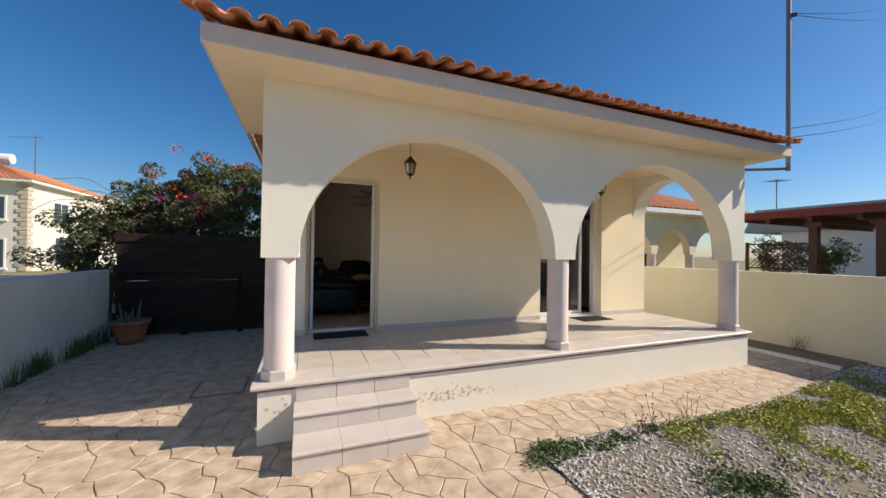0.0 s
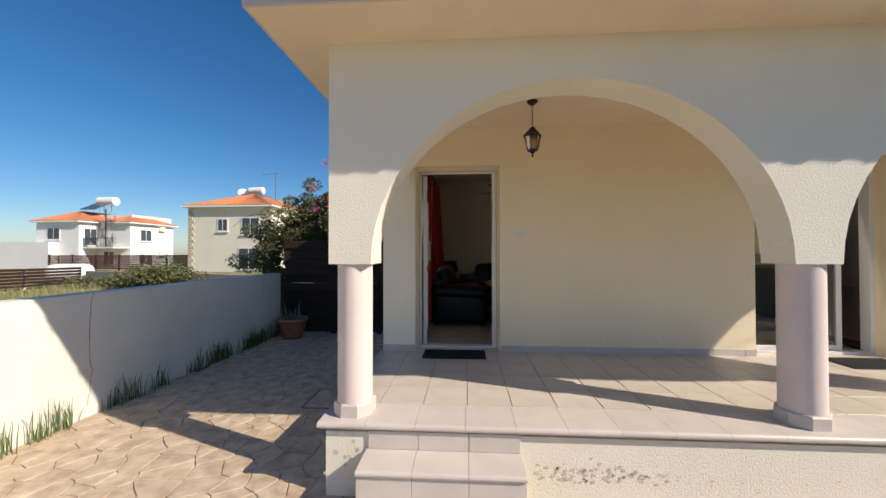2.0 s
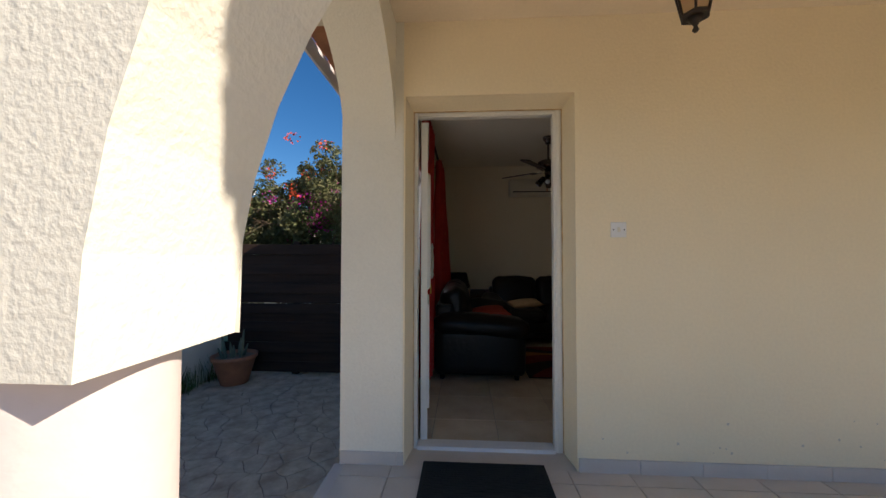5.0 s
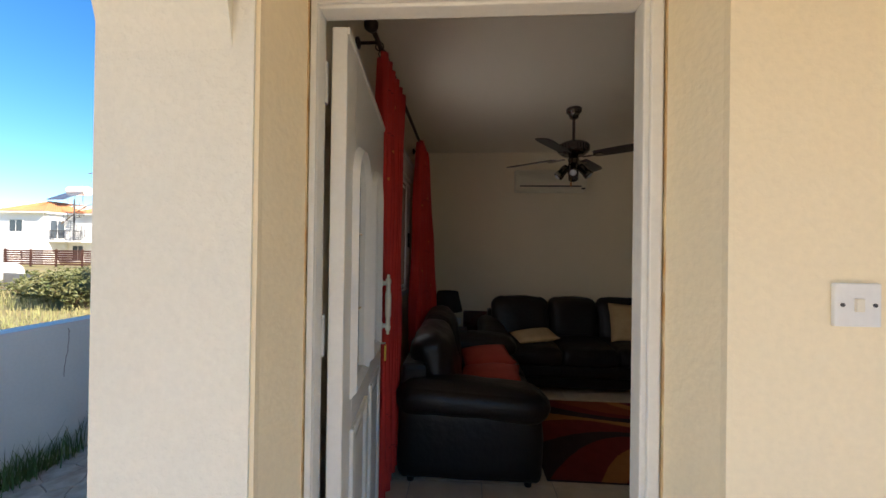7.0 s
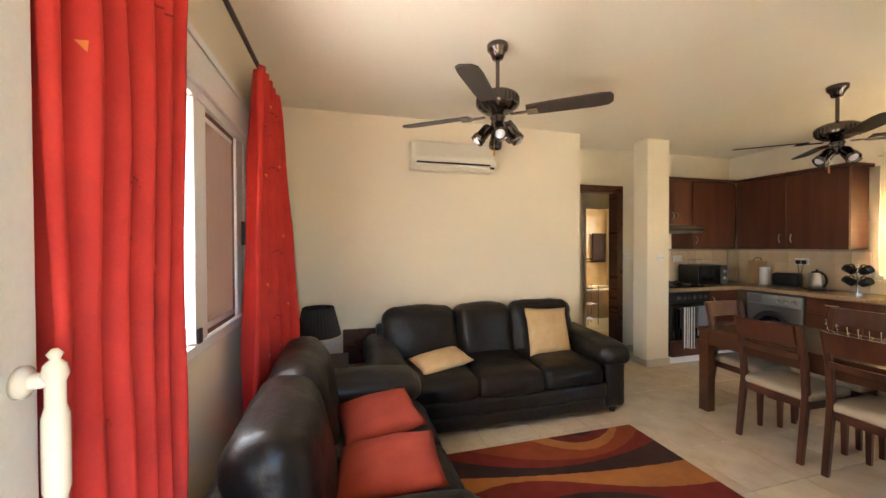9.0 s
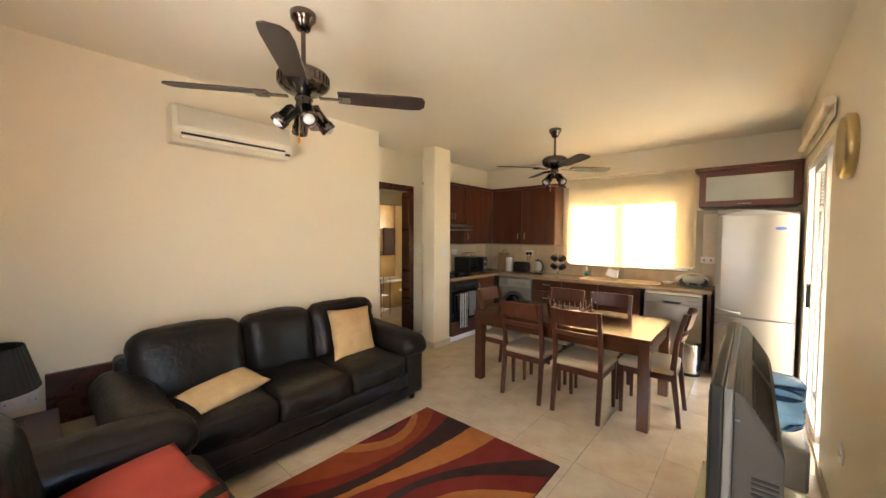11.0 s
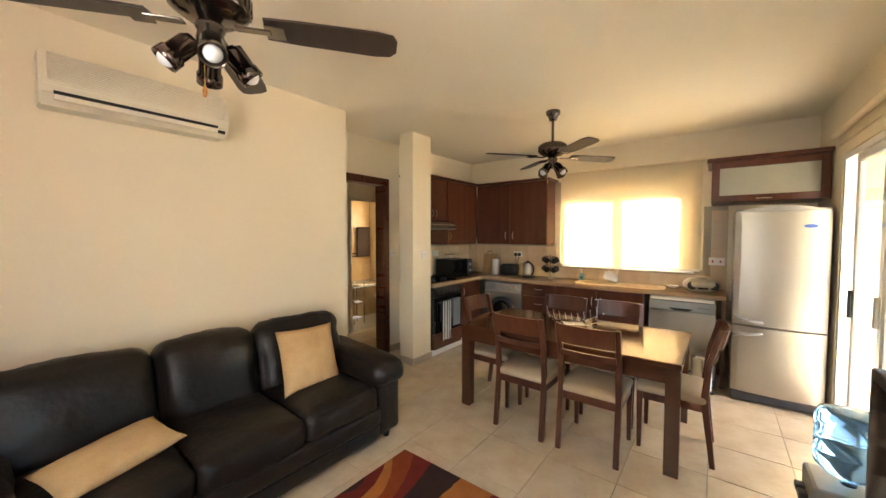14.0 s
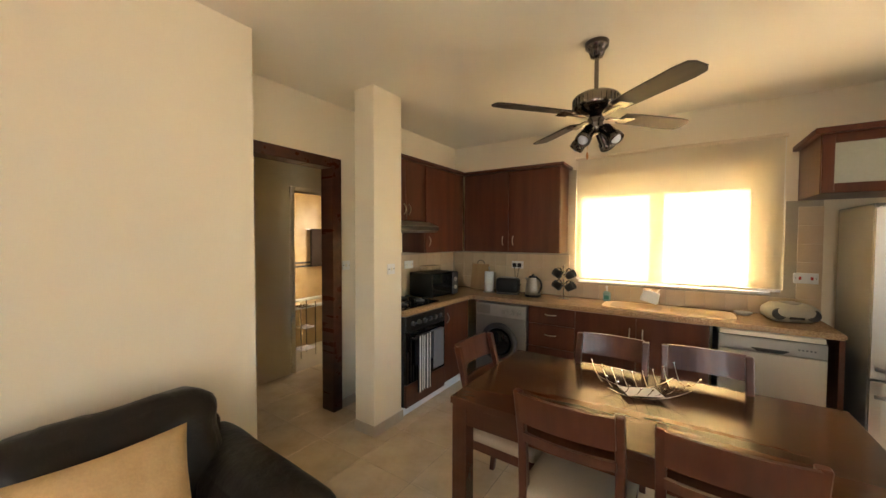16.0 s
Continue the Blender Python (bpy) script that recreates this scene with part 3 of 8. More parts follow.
box(bm, -0.175, -0.172, 2.18, 2.60, 1.62, 2.58)
part("insect_screen", bm, M_SCREEN, w1, "grey brown mesh screen")
bm = bmesh.new()
frame_x(bm, -0.182, -0.168, 2.168, 2.622, 1.60, 2.60, 0.022, 0.002)
part("screen_frame", bm, mat("brown_screen_frame", (0.16, 0.07, 0.05), 0.5), w1)
bm = bmesh.new()
box(bm, -0.150, -0.138, 2.04, 2.075, 1.60, 1.66, 0.003)
box(bm, -0.155, -0.138, 2.70, 2.725, 2.00, 2.14, 0.004)
part("latch", bm, M_BLACK, w1)


# ---- front door ----
fd = thing("door_1", "white panelled front door with arched glass standing open inwards", "door", kind="structure")
bm = bmesh.new()
box(bm, -0.025, 0.0, 0.19, 0.245, FLOOR - 0.01, 2.66, 0.004)
box(bm, 0.862, 0.915, 0.19, 0.245, FLOOR - 0.01, 2.66, 0.004)
box(bm, 0.0, 0.862, 0.19, 0.245, 2.63, 2.66, 0.004)
box(bm, -0.018, 0.0, 0.178, 0.19, FLOOR, 2.65, 0.003)
box(bm, 0.875, 0.905, 0.178, 0.19, FLOOR, 2.65, 0.003)
box(bm, 0.0, 0.875, 0.178, 0.19, 2.638, 2.65, 0.003)
part("door_frame", bm, M_PVC, fd)
bm = bmesh.new()
extrude_poly(bm, [(-0.052, 0.004), (-0.025, 0.185), (-0.025, 0.25), (-0.052, 0.25)], "z", FLOOR, 2.68)
extrude_poly(bm, [(0.942, 0.004), (0.915, 0.185), (0.915, 0.25), (0.942, 0.25)], "z", FLOOR, 2.68)
extrude_poly(bm, [(0.004, 2.682), (0.185, 2.66), (0.25, 2.66), (0.25, 2.682)], "x", -0.05, 0.94)
part("reveal", bm, M_PORCH, fd, "cream splayed plaster reveal")
bm = bmesh.new()
box(bm, -0.028, -0.022, 0.180, 0.189, FLOOR, 2.66)
box(bm, 0.912, 0.918, 0.180, 0.189, FLOOR, 2.66)
box(bm, -0.022, 0.912, 0.180, 0.189, 2.657, 2.663)
part("sealant", bm, mat("rusty_old_sealant", (0.50, 0.26, 0.09), 0.9, col2=(0.74, 0.60, 0.36), scale=14), fd, "rust stained sealant bead")
bm = bmesh.new()
box(bm, 0.0, 0.862, 0.17, 0.27, FLOOR - 0.01, FLOOR + 0.02, 0.004)
part("threshold", bm, M_ALU, fd)
LEAF = pose(0.014, 0.25, 0, 0, 0, 96.0)   # leaf: x along its width from the hinge, y through it, outside face at y = -0.05
LW, LB, LT = 0.85, FLOOR + 0.02, 2.62


def leaf_bm(fn):
    b = bmesh.new()
    fn(b)
    bmesh.ops.transform(b, matrix=LEAF, verts=b.verts)
    return b


def arch_ring(bm, x0, x1, z0, z1, w, y0, y1, n=16):
    """A moulding round a tall panel with a round head."""
    cx, h = (x0 + x1) / 2, (x1 - x0) / 2
    def loop(d):
        return [(x0 - d, z0 - d), *[(cx - (h + d) * math.cos(math.pi * k / n), z1 - h + (h + d) * math.sin(math.pi * k / n)) for k in range(n + 1)], (x1 + d, z0 - d)]
    a, b = loop(0.0), loop(w)
    for y, ys in ((y0, None),):
        va = [[bm.verts.new((x, yy, z)) for x, z in lp] for yy, lp in ((y1, b), (y0, [( (p[0] + q[0]) / 2, (p[1] + q[1]) / 2) for p, q in zip(a, b)]), (y1, a))]
        for p, q in zip(va, va[1:]):
            for k in range(len(p)):
                j = (k + 1) % len(p)
                bm.faces.new((p[k], p[j], q[j], q[k]))


def arch_plate(bm, x0, x1, z0, z1, y0, y1, n=16):
    cx, h = (x0 + x1) / 2, (x1 - x0) / 2
    extrude_poly(bm, [(x0, z0), *[(cx - h * math.cos(math.pi * k / n), z1 - h + h * math.sin(math.pi * k / n)) for k in range(n + 1)], (x1, z0)], "y", y0, y1)


GLZ = ((0.13, 0.34, 1.53, 2.30), (0.50, 0.71, 1.53, 2.30))


def leaf_body(b):
    # stiles, rails and arched spandrels round the two lights
    box(b, 0, 0.13, -0.045, 0.0, LB, LT, 0.004)
    box(b, 0.71, LW, -0.045, 0.0, LB, LT, 0.004)
    box(b, 0.34, 0.50, -0.045, 0.0, LB, LT)
    box(b, 0.13, 0.34, -0.045, 0.0, LB, 1.53)
    box(b, 0.50, 0.71, -0.045, 0.0, LB, 1.53)
    for x0, x1, z0, z1 in GLZ:
        cx, h = (x0 + x1) / 2, (x1 - x0) / 2
        for s in (-1, 1):
            pts = [(cx + s * h, z1 - h), *[(cx + s * h * math.cos(math.pi / 2 * k / 10), z1 - h + h * math.sin(math.pi / 2 * k / 10)) for k in range(1, 11)], (cx, LT), (cx + s * h, LT)]
            extrude_poly(b, pts, "y", -0.045, 0.0)


leaf = part("leaf", leaf_bm(leaf_body), M_PVC, fd)


def mouldings(b):
    for x0, x1, z0, z1 in GLZ:
        arch_ring(b, x0, x1, z0, z1, 0.035, -0.065, -0.044)
        frame_y(b, -0.058, -0.044, x0 - 0.03, x1 + 0.03, LB + 0.16, 1.40, 0.03, 0.006)
        box(b, x0 + 0.03, x1 - 0.03, -0.052, -0.044, LB + 0.22, 1.34, 0.004)
    box(b, 0.0, LW, -0.052, -0.044, LT - 0.022, LT, 0.002)


part("moulding", leaf_bm(mouldings), M_PVC, leaf)
M_FROST = glass("obscured_door_glass", (0.80, 0.84, 0.74), 0.25)
for x0, x1, z0, z1 in GLZ:
    g = part("glass_pane", leaf_bm(lambda b: arch_plate(b, x0, x1, z0, z1, -0.026, -0.020)), M_FROST, leaf)
    g.visible_shadow = False

    def bars(b):
        cx = (x0 + x1) / 2
        rod(b, (cx, -0.030, z0), (cx, -0.030, z1), 0.0035, seg=8)
        for z in (z0 + 0.22, z0 + 0.50):
            rod(b, (x0, -0.030, z), (x1, -0.030, z), 0.0035, seg=8)
    part("glazing_bar", leaf_bm(bars), M_BRASS, leaf, "thin brass bars")


def pull(b):
    for z in (1.58, 1.80):
        rod(b, (0.81, -0.045, z), (0.81, -0.085, z), 0.013, 0.011)
        lathe(b, [(0.024, 0), (0.024, 0.008), (0.014, 0.014)], m=pose(0.81, -0.045, z, 90), seg=16)
    lathe(b, [(r, 0.78 * h) for r, h in ((0.004, -0.20), (0.010, -0.19), (0.006, -0.18), (0.013, -0.17), (0.016, -0.15), (0.012, -0.135), (0.012, -0.09), (0.016, -0.07), (0.016, 0.07), (0.012, 0.09), (0.012, 0.135), (0.016, 0.15), (0.013, 0.17), (0.006, 0.18), (0.010, 0.19), (0.004, 0.20))], centre=(0.81, -0.085, 1.69), seg=18)


part("pull_handle", leaf_bm(pull), mat("ivory_porcelain", (0.80, 0.74, 0.60), 0.2), leaf, "ivory turned pull handle", smooth=True)


def lock(b):
    box(b, 0.795, 0.822, -0.052, -0.044, 1.44, 1.53, 0.004)
    rod(b, (0.808, -0.045, 1.49), (0.808, -0.075, 1.49), 0.005)


part("lock", leaf_bm(lock), M_CHROME, leaf)
part("key_tag", leaf_bm(lambda b: box(b, 0.795, 0.822, -0.078, -0.070, 1.40, 1.48, 0.003)), mat("yellow_plastic", (0.75, 0.55, 0.06), 0.4), leaf, "yellow key tag")
for z in (0.95, 1.66, 2.40):
    b = bmesh.new()
    rod(b, (-0.012, 0.262, z), (-0.012, 0.262, z + 0.12), 0.012)
    part("hinge", b, M_ALU, fd)


# ---- air conditioner, fans ----
ac = thing("air_conditioner", "ivory wall-mounted air conditioner unit", "air conditioner", pose(1.04, 3.92, 2.735))
bm = bmesh.new()
extrude_poly(bm, [(0.0, 0.0), (-0.14, 0.0), (-0.185, 0.05), (-0.195, 0.10), (-0.185, 0.24), (-0.15, 0.275), (0.0, 0.275)], "x", 0.0, 0.87)
bmesh.ops.bevel(bm, geom=bm.edges[:], offset=0.008, segments=2, affect="EDGES")
part("body", bm, M_ACW, ac)
bm = bmesh.new()
for k in range(15):
    z = 0.115 + k * 0.0095
    box(bm, 0.03, 0.84, -0.2005, -0.185, z, z + 0.0055)
part("grille", bm, M_ACW, ac)
bm = bmesh.new()
box(bm, 0.05, 0.80, -0.197, -0.17, 0.052, 0.066)
part("air_slot", bm, M_BLACK, ac)
bm = bmesh.new()
box(bm, 0.05, 0.80, -0.194, -0.165, 0.022, 0.048, 0.003, m=None)
part("flap", bm, M_ACW, ac)
bm = bmesh.new()
box(bm, 0.80, 0.845, -0.197, -0.18, 0.02, 0.04, 0.003)
part("display", bm, M_BLACK, ac)


def ceiling_fan(x, y, turn):
    f = thing("ceiling_fan", "gunmetal ceiling fan with dark blades and four spotlights", "ceiling fan", pose(x, y, CEIL, 0, 0, turn), "ceiling fans")
    bm = bmesh.new()
    lathe(bm, [(0.012, -0.095), (0.035, -0.09), (0.045, -0.06), (0.05, -0.05), (0.065, -0.035), (0.068, -0.005), (0.062, 0.0)])
    part("canopy", bm, M_GUN, f, smooth=True)
    bm = bmesh.new()
    rod(bm, (0, 0, -0.30), (0, 0, -0.08), 0.0125)
    part("downrod", bm, M_GUN, f)
    bm = bmesh.new()
    lathe(bm, [(0.03, -0.435), (0.09, -0.425), (0.125, -0.40), (0.132, -0.385), (0.132, -0.335), (0.125, -0.325), (0.10, -0.31), (0.03, -0.295), (0.012, -0.285)], seg=36)
    part("motor", bm, M_GUN, f, smooth=True)
    bm = bmesh.new()
    for k in range(30):
        a = 2 * math.pi * k / 30
        box(bm, 0.128, 0.136, -0.004, 0.004, -0.385, -0.34, m=pose(0, 0, 0, 0, 0, math.degrees(a)))
    tagged(part("cooling_fins", bm, M_GUN, f), kind="stuff")
    bm = bmesh.new()
    lathe(bm, [(0.02, -0.55), (0.042, -0.545), (0.045, -0.50), (0.04, -0.48), (0.05, -0.46), (0.03, -0.43)])
    part("light_hub", bm, M_GUN, f, smooth=True)
    for k in range(4):
        a = 90 * k
        bm = bmesh.new()
        box(bm, 0.08, 0.20, -0.018, 0.018, -0.452, -0.445, 0.003)
        box(bm, 0.18, 0.25, -0.045, 0.045, -0.449, -0.443, 0.003)
        bmesh.ops.transform(bm, matrix=pose(0, 0, 0, 0, 0, a), verts=bm.verts)
        blade = part("blade", bm, M_GUN, f)
        blade.name = "blade_iron"
        bm = bmesh.new()
        pts = [(0.18, -0.052), (0.30, -0.060), (0.58, -0.066), (0.645, -0.058), (0.665, -0.03), (0.668, 0.03), (0.645, 0.058), (0.58, 0.066), (0.30, 0.060), (0.18, 0.052)]
        extrude_poly(bm, pts, "z", -0.004, 0.004)
        bmesh.ops.transform(bm, matrix=pose(0, 0, -0.436, 0, 0, a) @ pose(0, 0, 0, -11), verts=bm.verts)
        part("blade", bm, M_BLADE, f)
    for k in range(4):
        m = pose(0, 0, -0.52, 0, 0, 90 * k + 20) @ pose(0.085, 0, -0.035, 0, -42)
        bm = bmesh.new()
        lathe(bm, [(0.012, 0.055), (0.026, 0.05), (0.036, 0.03), (0.037, -0.035), (0.043, -0.037), (0.044, -0.075), (0.040, -0.075), (0.033, -0.03), (0.01, -0.01)], m=m, seg=20)
        sp = part("spotlight", bm, M_GUN, f, smooth=True)
        bm = bmesh.new()
        a, b = pose(0, 0, 0, 0, 0, 90 * k + 20) @ Vector((0.03, 0, -0.515)), m @ Vector((0, 0, 0.045))
        rod(bm, a, b, 0.007)
        part("arm", bm, M_GUN, sp)
        bm = bmesh.new()
        lathe(bm, [(0.014, 0.0), (0.016, -0.03), (0.028, -0.05), (0.030, -0.065), (0.022, -0.08), (0.008, -0.088)], m=m, seg=16)
        part("bulb", bm, M_BULB, sp, "unlit frosted reflector bulb", smooth=True)
    bm = bmesh.new()
    tube(bm, [(0.03, 0.03, -0.5), (0.032, 0.032, -0.66)], 0.0015, 6)
    part("pull_chain", bm, M_BRASS, f)
    bm = bmesh.new()
    lathe(bm, [(0.003, 0.02), (0.008, 0.0), (0.006, -0.02), (0.002, -0.025)], centre=(0.032, 0.032, -0.67), seg=10)
    part("chain_knob", bm, mat("orange_wood", (0.55, 0.22, 0.05), 0.4), f)


ceiling_fan(1.37, 2.49, 53)
ceiling_fan(4.25, 2.325, 49)

# ---- corner lamp, side table, board ----
st = thing("side_table", "small dark wooden side table in the corner", "side table", pose(0.20, 3.52, FLOOR))
bm = bmesh.new()
box(bm, -0.25, 0.25, -0.25, 0.25, 0.47, 0.50, 0.004)
part("tabletop", bm, M_MAHOG, st)
for x in (-0.22, 0.22):
    for y in (-0.22, 0.22):
        bm = bmesh.new()
        box(bm, x - 0.02, x + 0.02, y - 0.02, y + 0.02, 0, 0.47, 0.003)
        part("leg", bm, M_MAHOG, st)
tl = thing("table_lamp", "table lamp with black pleated shade and stacked glass stem", "lamp", pose(0.21, 3.49, FLOOR + 0.50))
M_PLEAT = mat("black_pleated_cloth", (0.022, 0.020, 0.020), 0.8, bump=0.002, bscale=90)
bm = bmesh.new()
n = 72
ringa, ringb = [], []
for k in range(n):
    a = 2 * math.pi * k / n
    d = 0.003 * (k % 2)
    ringa.append(bm.verts.new(((0.178 + d) * math.cos(a), (0.178 + d) * math.sin(a), 0.245)))
    ringb.append(bm.verts.new(((0.122 + d) * math.cos(a), (0.122 + d) * math.sin(a), 0.475)))
for k in range(n):
    j = (k + 1) % n
    bm.faces.new((ringa[k], ringa[j], ringb[j], ringb[k]))
part("shade", bm, M_PLEAT, tl)
bm = bmesh.new()
for k in range(6):
    lathe(bm, [(0.012, 0), (0.026, 0.006), (0.030, 0.018), (0.026, 0.032), (0.012, 0.038)], centre=(0, 0, 0.025 + k * 0.039), seg=16)
part("stem", bm, M_GLASS, tl, "stacked clear glass balls", smooth=True)
bm = bmesh.new()
lathe(bm, [(0.06, 0), (0.06, 0.012), (0.02, 0.024)])
part("foot", bm, M_CHROME, tl, smooth=True)
bm = bmesh.new()
rod(bm, (0, 0, 0.255), (0, 0, 0.35), 0.012)
part("socket", bm, M_CHROME, tl)
slab("wall_board", 0.40, 0.86, 3.885, 3.92, 0.86, 1.19, M_MAHOG, "plain dark brown board against the wall", "board", kind="", bevel=0.004)


def wall_plate(name, label, m, gangs=1, red=False, category="socket"):
    """A plastic switch or socket plate; x along the wall, y out of it (negative), z up."""
    p = thing(name, label, category, m)
    w = 0.086 if gangs == 1 else 0.146
    bm = bmesh.new()
    box(bm, -w / 2, w / 2, -0.010, 0.0, -0.043, 0.043, 0.003)
    part("plate", bm, M_WHITE, p)
    for g in range(gangs):
        x = 0 if gangs == 1 else (-0.035 if g == 0 else 0.035)
        bm = bmesh.new()
        box(bm, x - 0.008, x + 0.008, -0.015, -0.009, -0.013, 0.013, 0.002)
        part("rocker", bm, mat("red_plastic", (0.5, 0.03, 0.02), 0.4) if red else M_ACW, p)
    for x in (-0.03, 0.03) if gangs == 1 else (-0.06, 0.06):
        bm = bmesh.new()
        lathe(bm, [(0.004, 0), (0.004, 0.002)], m=pose(x, -0.010, 0, 90), seg=8)
        part("screw", bm, M_DARKP, p)
    return p


wall_plate("light_switch", "white light switch plate on the porch wall", pose(1.178, 0.0, 1.878), category="switch")
wall_plate("wall_socket", "white double socket plate low on the wall", pose(0.30, 3.92, 1.05), 2)
wall_plate("light_switch", "white light switch plate on the pillar", pose(4.12, 3.865, 1.83), category="switch")
wall_plate("light_switch", "white light switch plate beside the passage door", pose(4.16, 4.46, 1.83), category="switch")

# ---- dining ----
M_TABLE = wood("dark_brown_table_wood", (0.092, 0.036, 0.018), (0.078, 0.030, 0.015), 0.17, axis=1, scale=1.2)
M_CHAIR = wood("reddish_brown_chair_wood", (0.115, 0.036, 0.018), (0.070, 0.022, 0.012), 0.3, axis=2)
M_SEAT = mat("beige_upholstery", (0.52, 0.42, 0.29), 0.9, bump=0.002, bscale=160, fine=0.08)
tb = thing("dining_table", "dark brown wooden dining table with square legs", "table", pose(3.975, 2.035, FLOOR))
bm = bmesh.new()
box(bm, -0.475, 0.475, -0.845, 0.845, 0.705, 0.742, 0.005)
part("tabletop", bm, M_TABLE, tb)
for x0, x1, y0, y1 in ((-0.455, 0.455, -0.825, -0.80), (-0.455, 0.455, 0.80, 0.825), (-0.455, -0.43, -0.80, 0.80), (0.43, 0.455, -0.80, 0.80)):
    bm = bmesh.new()
    box(bm, x0, x1, y0, y1, 0.60, 0.705, 0.002)
    part("apron", bm, M_TABLE, tb)
for x in (-0.425, 0.425):
    for y in (-0.795, 0.795):
        bm = bmesh.new()
        box(bm, x - 0.042, x + 0.042, y - 0.042, y + 0.042, 0.0, 0.704, 0.004)
        part("leg", bm, M_TABLE, tb)


def chair():
    """Faces +y; feet at z = 0, its middle at the seat's."""
    c = thing("dining_chair", "reddish brown wooden dining chair with beige padded seat", "chair", group="chairs round the table")
    for x in (-0.195, 0.195):
        bm = bmesh.new()
        pts = [(-0.255, 0.0), (-0.21, 0.45), (-0.225, 0.70), (-0.285, 0.935), (-0.25, 0.935), (-0.19, 0.70), (-0.165, 0.45), (-0.225, 0.0)]
        extrude_poly(bm, pts, "x", x - 0.018, x + 0.018)
        bmesh.ops.bevel(bm, geom=bm.edges[:], offset=0.004, segments=1, affect="EDGES")
        part("back_leg", bm, M_CHAIR, c)
        bm = bmesh.new()
        vs = box(bm, x - 0.02, x + 0.02, 0.175, 0.215, 0.0, 0.42, 0.003)
        for v in bm.verts:
            if v.co.z < 0.1:
                v.co.x = x + (v.co.x - x) * 0.65
                v.co.y = 0.195 + (v.co.y - 0.195) * 0.65
        part("front_leg", bm, M_CHAIR, c)
    for x0, x1, y0, y1 in ((-0.18, 0.18, 0.185, 0.205), (-0.18, 0.18, -0.20, -0.18), (-0.207, -0.187, -0.18, 0.18), (0.187, 0.207, -0.18, 0.18)):
        bm = bmesh.new()
        box(bm, x0, x1, y0, y1, 0.365, 0.42, 0.002)
        part("seat_rail", bm, M_CHAIR, c)
    bm = bmesh.new()
    puff(bm, (0.44, 0.43, 0.06), 0.025, (0, 0, 0.012), 8, 0.0, pose(0, 0.01, 0.445))
    part("seat", bm, M_SEAT, c, "beige padded seat", smooth=True)
    for z0, z1, y in ((0.80, 0.935, -0.262), (0.70, 0.742, -0.225)):
        bm = bmesh.new()
        n = 10
        rows = []
        for i in range(n + 1):
            x = -0.185 + 0.37 * i / n
            bow = -0.022 * (1 - (2 * i / n - 1) ** 2)
            lean = -0.033 * (z1 - z0) / 0.135
            rows.append([bm.verts.new(p) for p in ((x, y + bow - 0.009, z0), (x, y + bow + 0.009, z0), (x, y + bow + 0.009 + lean, z1), (x, y + bow - 0.009 + lean, z1))])
        for p, q in zip(rows, rows[1:]):
            for k in range(4):
                bm.faces.new((p[k], p[(k + 1) % 4], q[(k + 1) % 4], q[k]))
        bm.faces.new(rows[0]), bm.faces.new(rows[-1][::-1])
        bmesh.ops.recalc_face_normals(bm, faces=bm.faces)
        part("back_slat", bm, M_CHAIR, c)
    return c


first_chair = chair()
first_chair.matrix_basis = pose(3.62, 1.73, FLOOR, 0, 0, -90)
for m in (pose(3.62, 2.245, FLOOR, 0, 0, -91), pose(4.19, 1.75, FLOOR, 0, 0, 91), pose(4.19, 2.25, FLOOR, 0, 0, 89), pose(3.975, 1.27, FLOOR, 0, 0, 1), pose(3.90, 2.69, FLOOR, 0, 0, 178)):
    copy_thing(first_chair, m)

fb = thing("fruit_basket", "curved chrome wire fruit basket holding a paper", "basket", pose(4.07, 2.04, FLOOR + 0.742, 0, 0, -62))
for s in (-0.06, 0.06):
    bm = bmesh.new()
    tube(bm, [(0.20 * t, s * (1 + 0.4 * abs(t)), 0.012 + 0.06 * t * t) for t in [-1 + 0.125 * k for k in range(17)]], 0.003, 6)
    part("rail", bm, M_CHROME, fb)
for k in range(9):
    t = -1 + 0.25 * k
    bm = bmesh.new()
    pts = [(0.20 * t * (1 + 0.1 * abs(u)), 0.12 * u, 0.010 + 0.06 * t * t + 0.075 * u * u) for u in [-1 + 0.2 * q for q in range(11)]]
    tube(bm, pts, 0.002, 6)
    for p in (pts[0], pts[-1]):
        bmesh.ops.create_uvsphere(bm, u_segments=8, v_segments=6, radius=0.006, matrix=Matrix.Translation(p))
    part("wire", bm, M_CHROME, fb)
bm = bmesh.new()
box(bm, -0.09, 0.09, -0.055, 0.055, 0.022, 0.024)
part("paper", bm, M_WHITE, fb, "folded white printed paper")

# ---- kitchen ----
M_GRANITE = mat("speckled_beige_worktop", (0.46, 0.32, 0.19), 0.25, col2=(0.22, 0.13, 0.07), scale=90, bscale=160, fine=0.2)
M_SPLASH = mat("beige_splashback_tile", (0.60, 0.46, 0.30), 0.35, col2=(0.54, 0.40, 0.26), scale=5, piece=0.1, fine=0.05)
M_CABX = wood("cherry_stained_wood", (0.105, 0.030, 0.014), (0.070, 0.019, 0.009), 0.3, axis=2, scale=0.9)
M_SINK = mat("beige_composite_sink", (0.66, 0.48, 0.28), 0.3, var=0.05)
M_GREYM = mat("silver_grey_enamel", (0.23, 0.22, 0.205), 0.35, metal=0.5, var=0.05)
M_BGLASS = mat("black_oven_glass", (0.008, 0.008, 0.009), 0.08)
TOP, CX, BY = 1.45, 5.38, 3.82


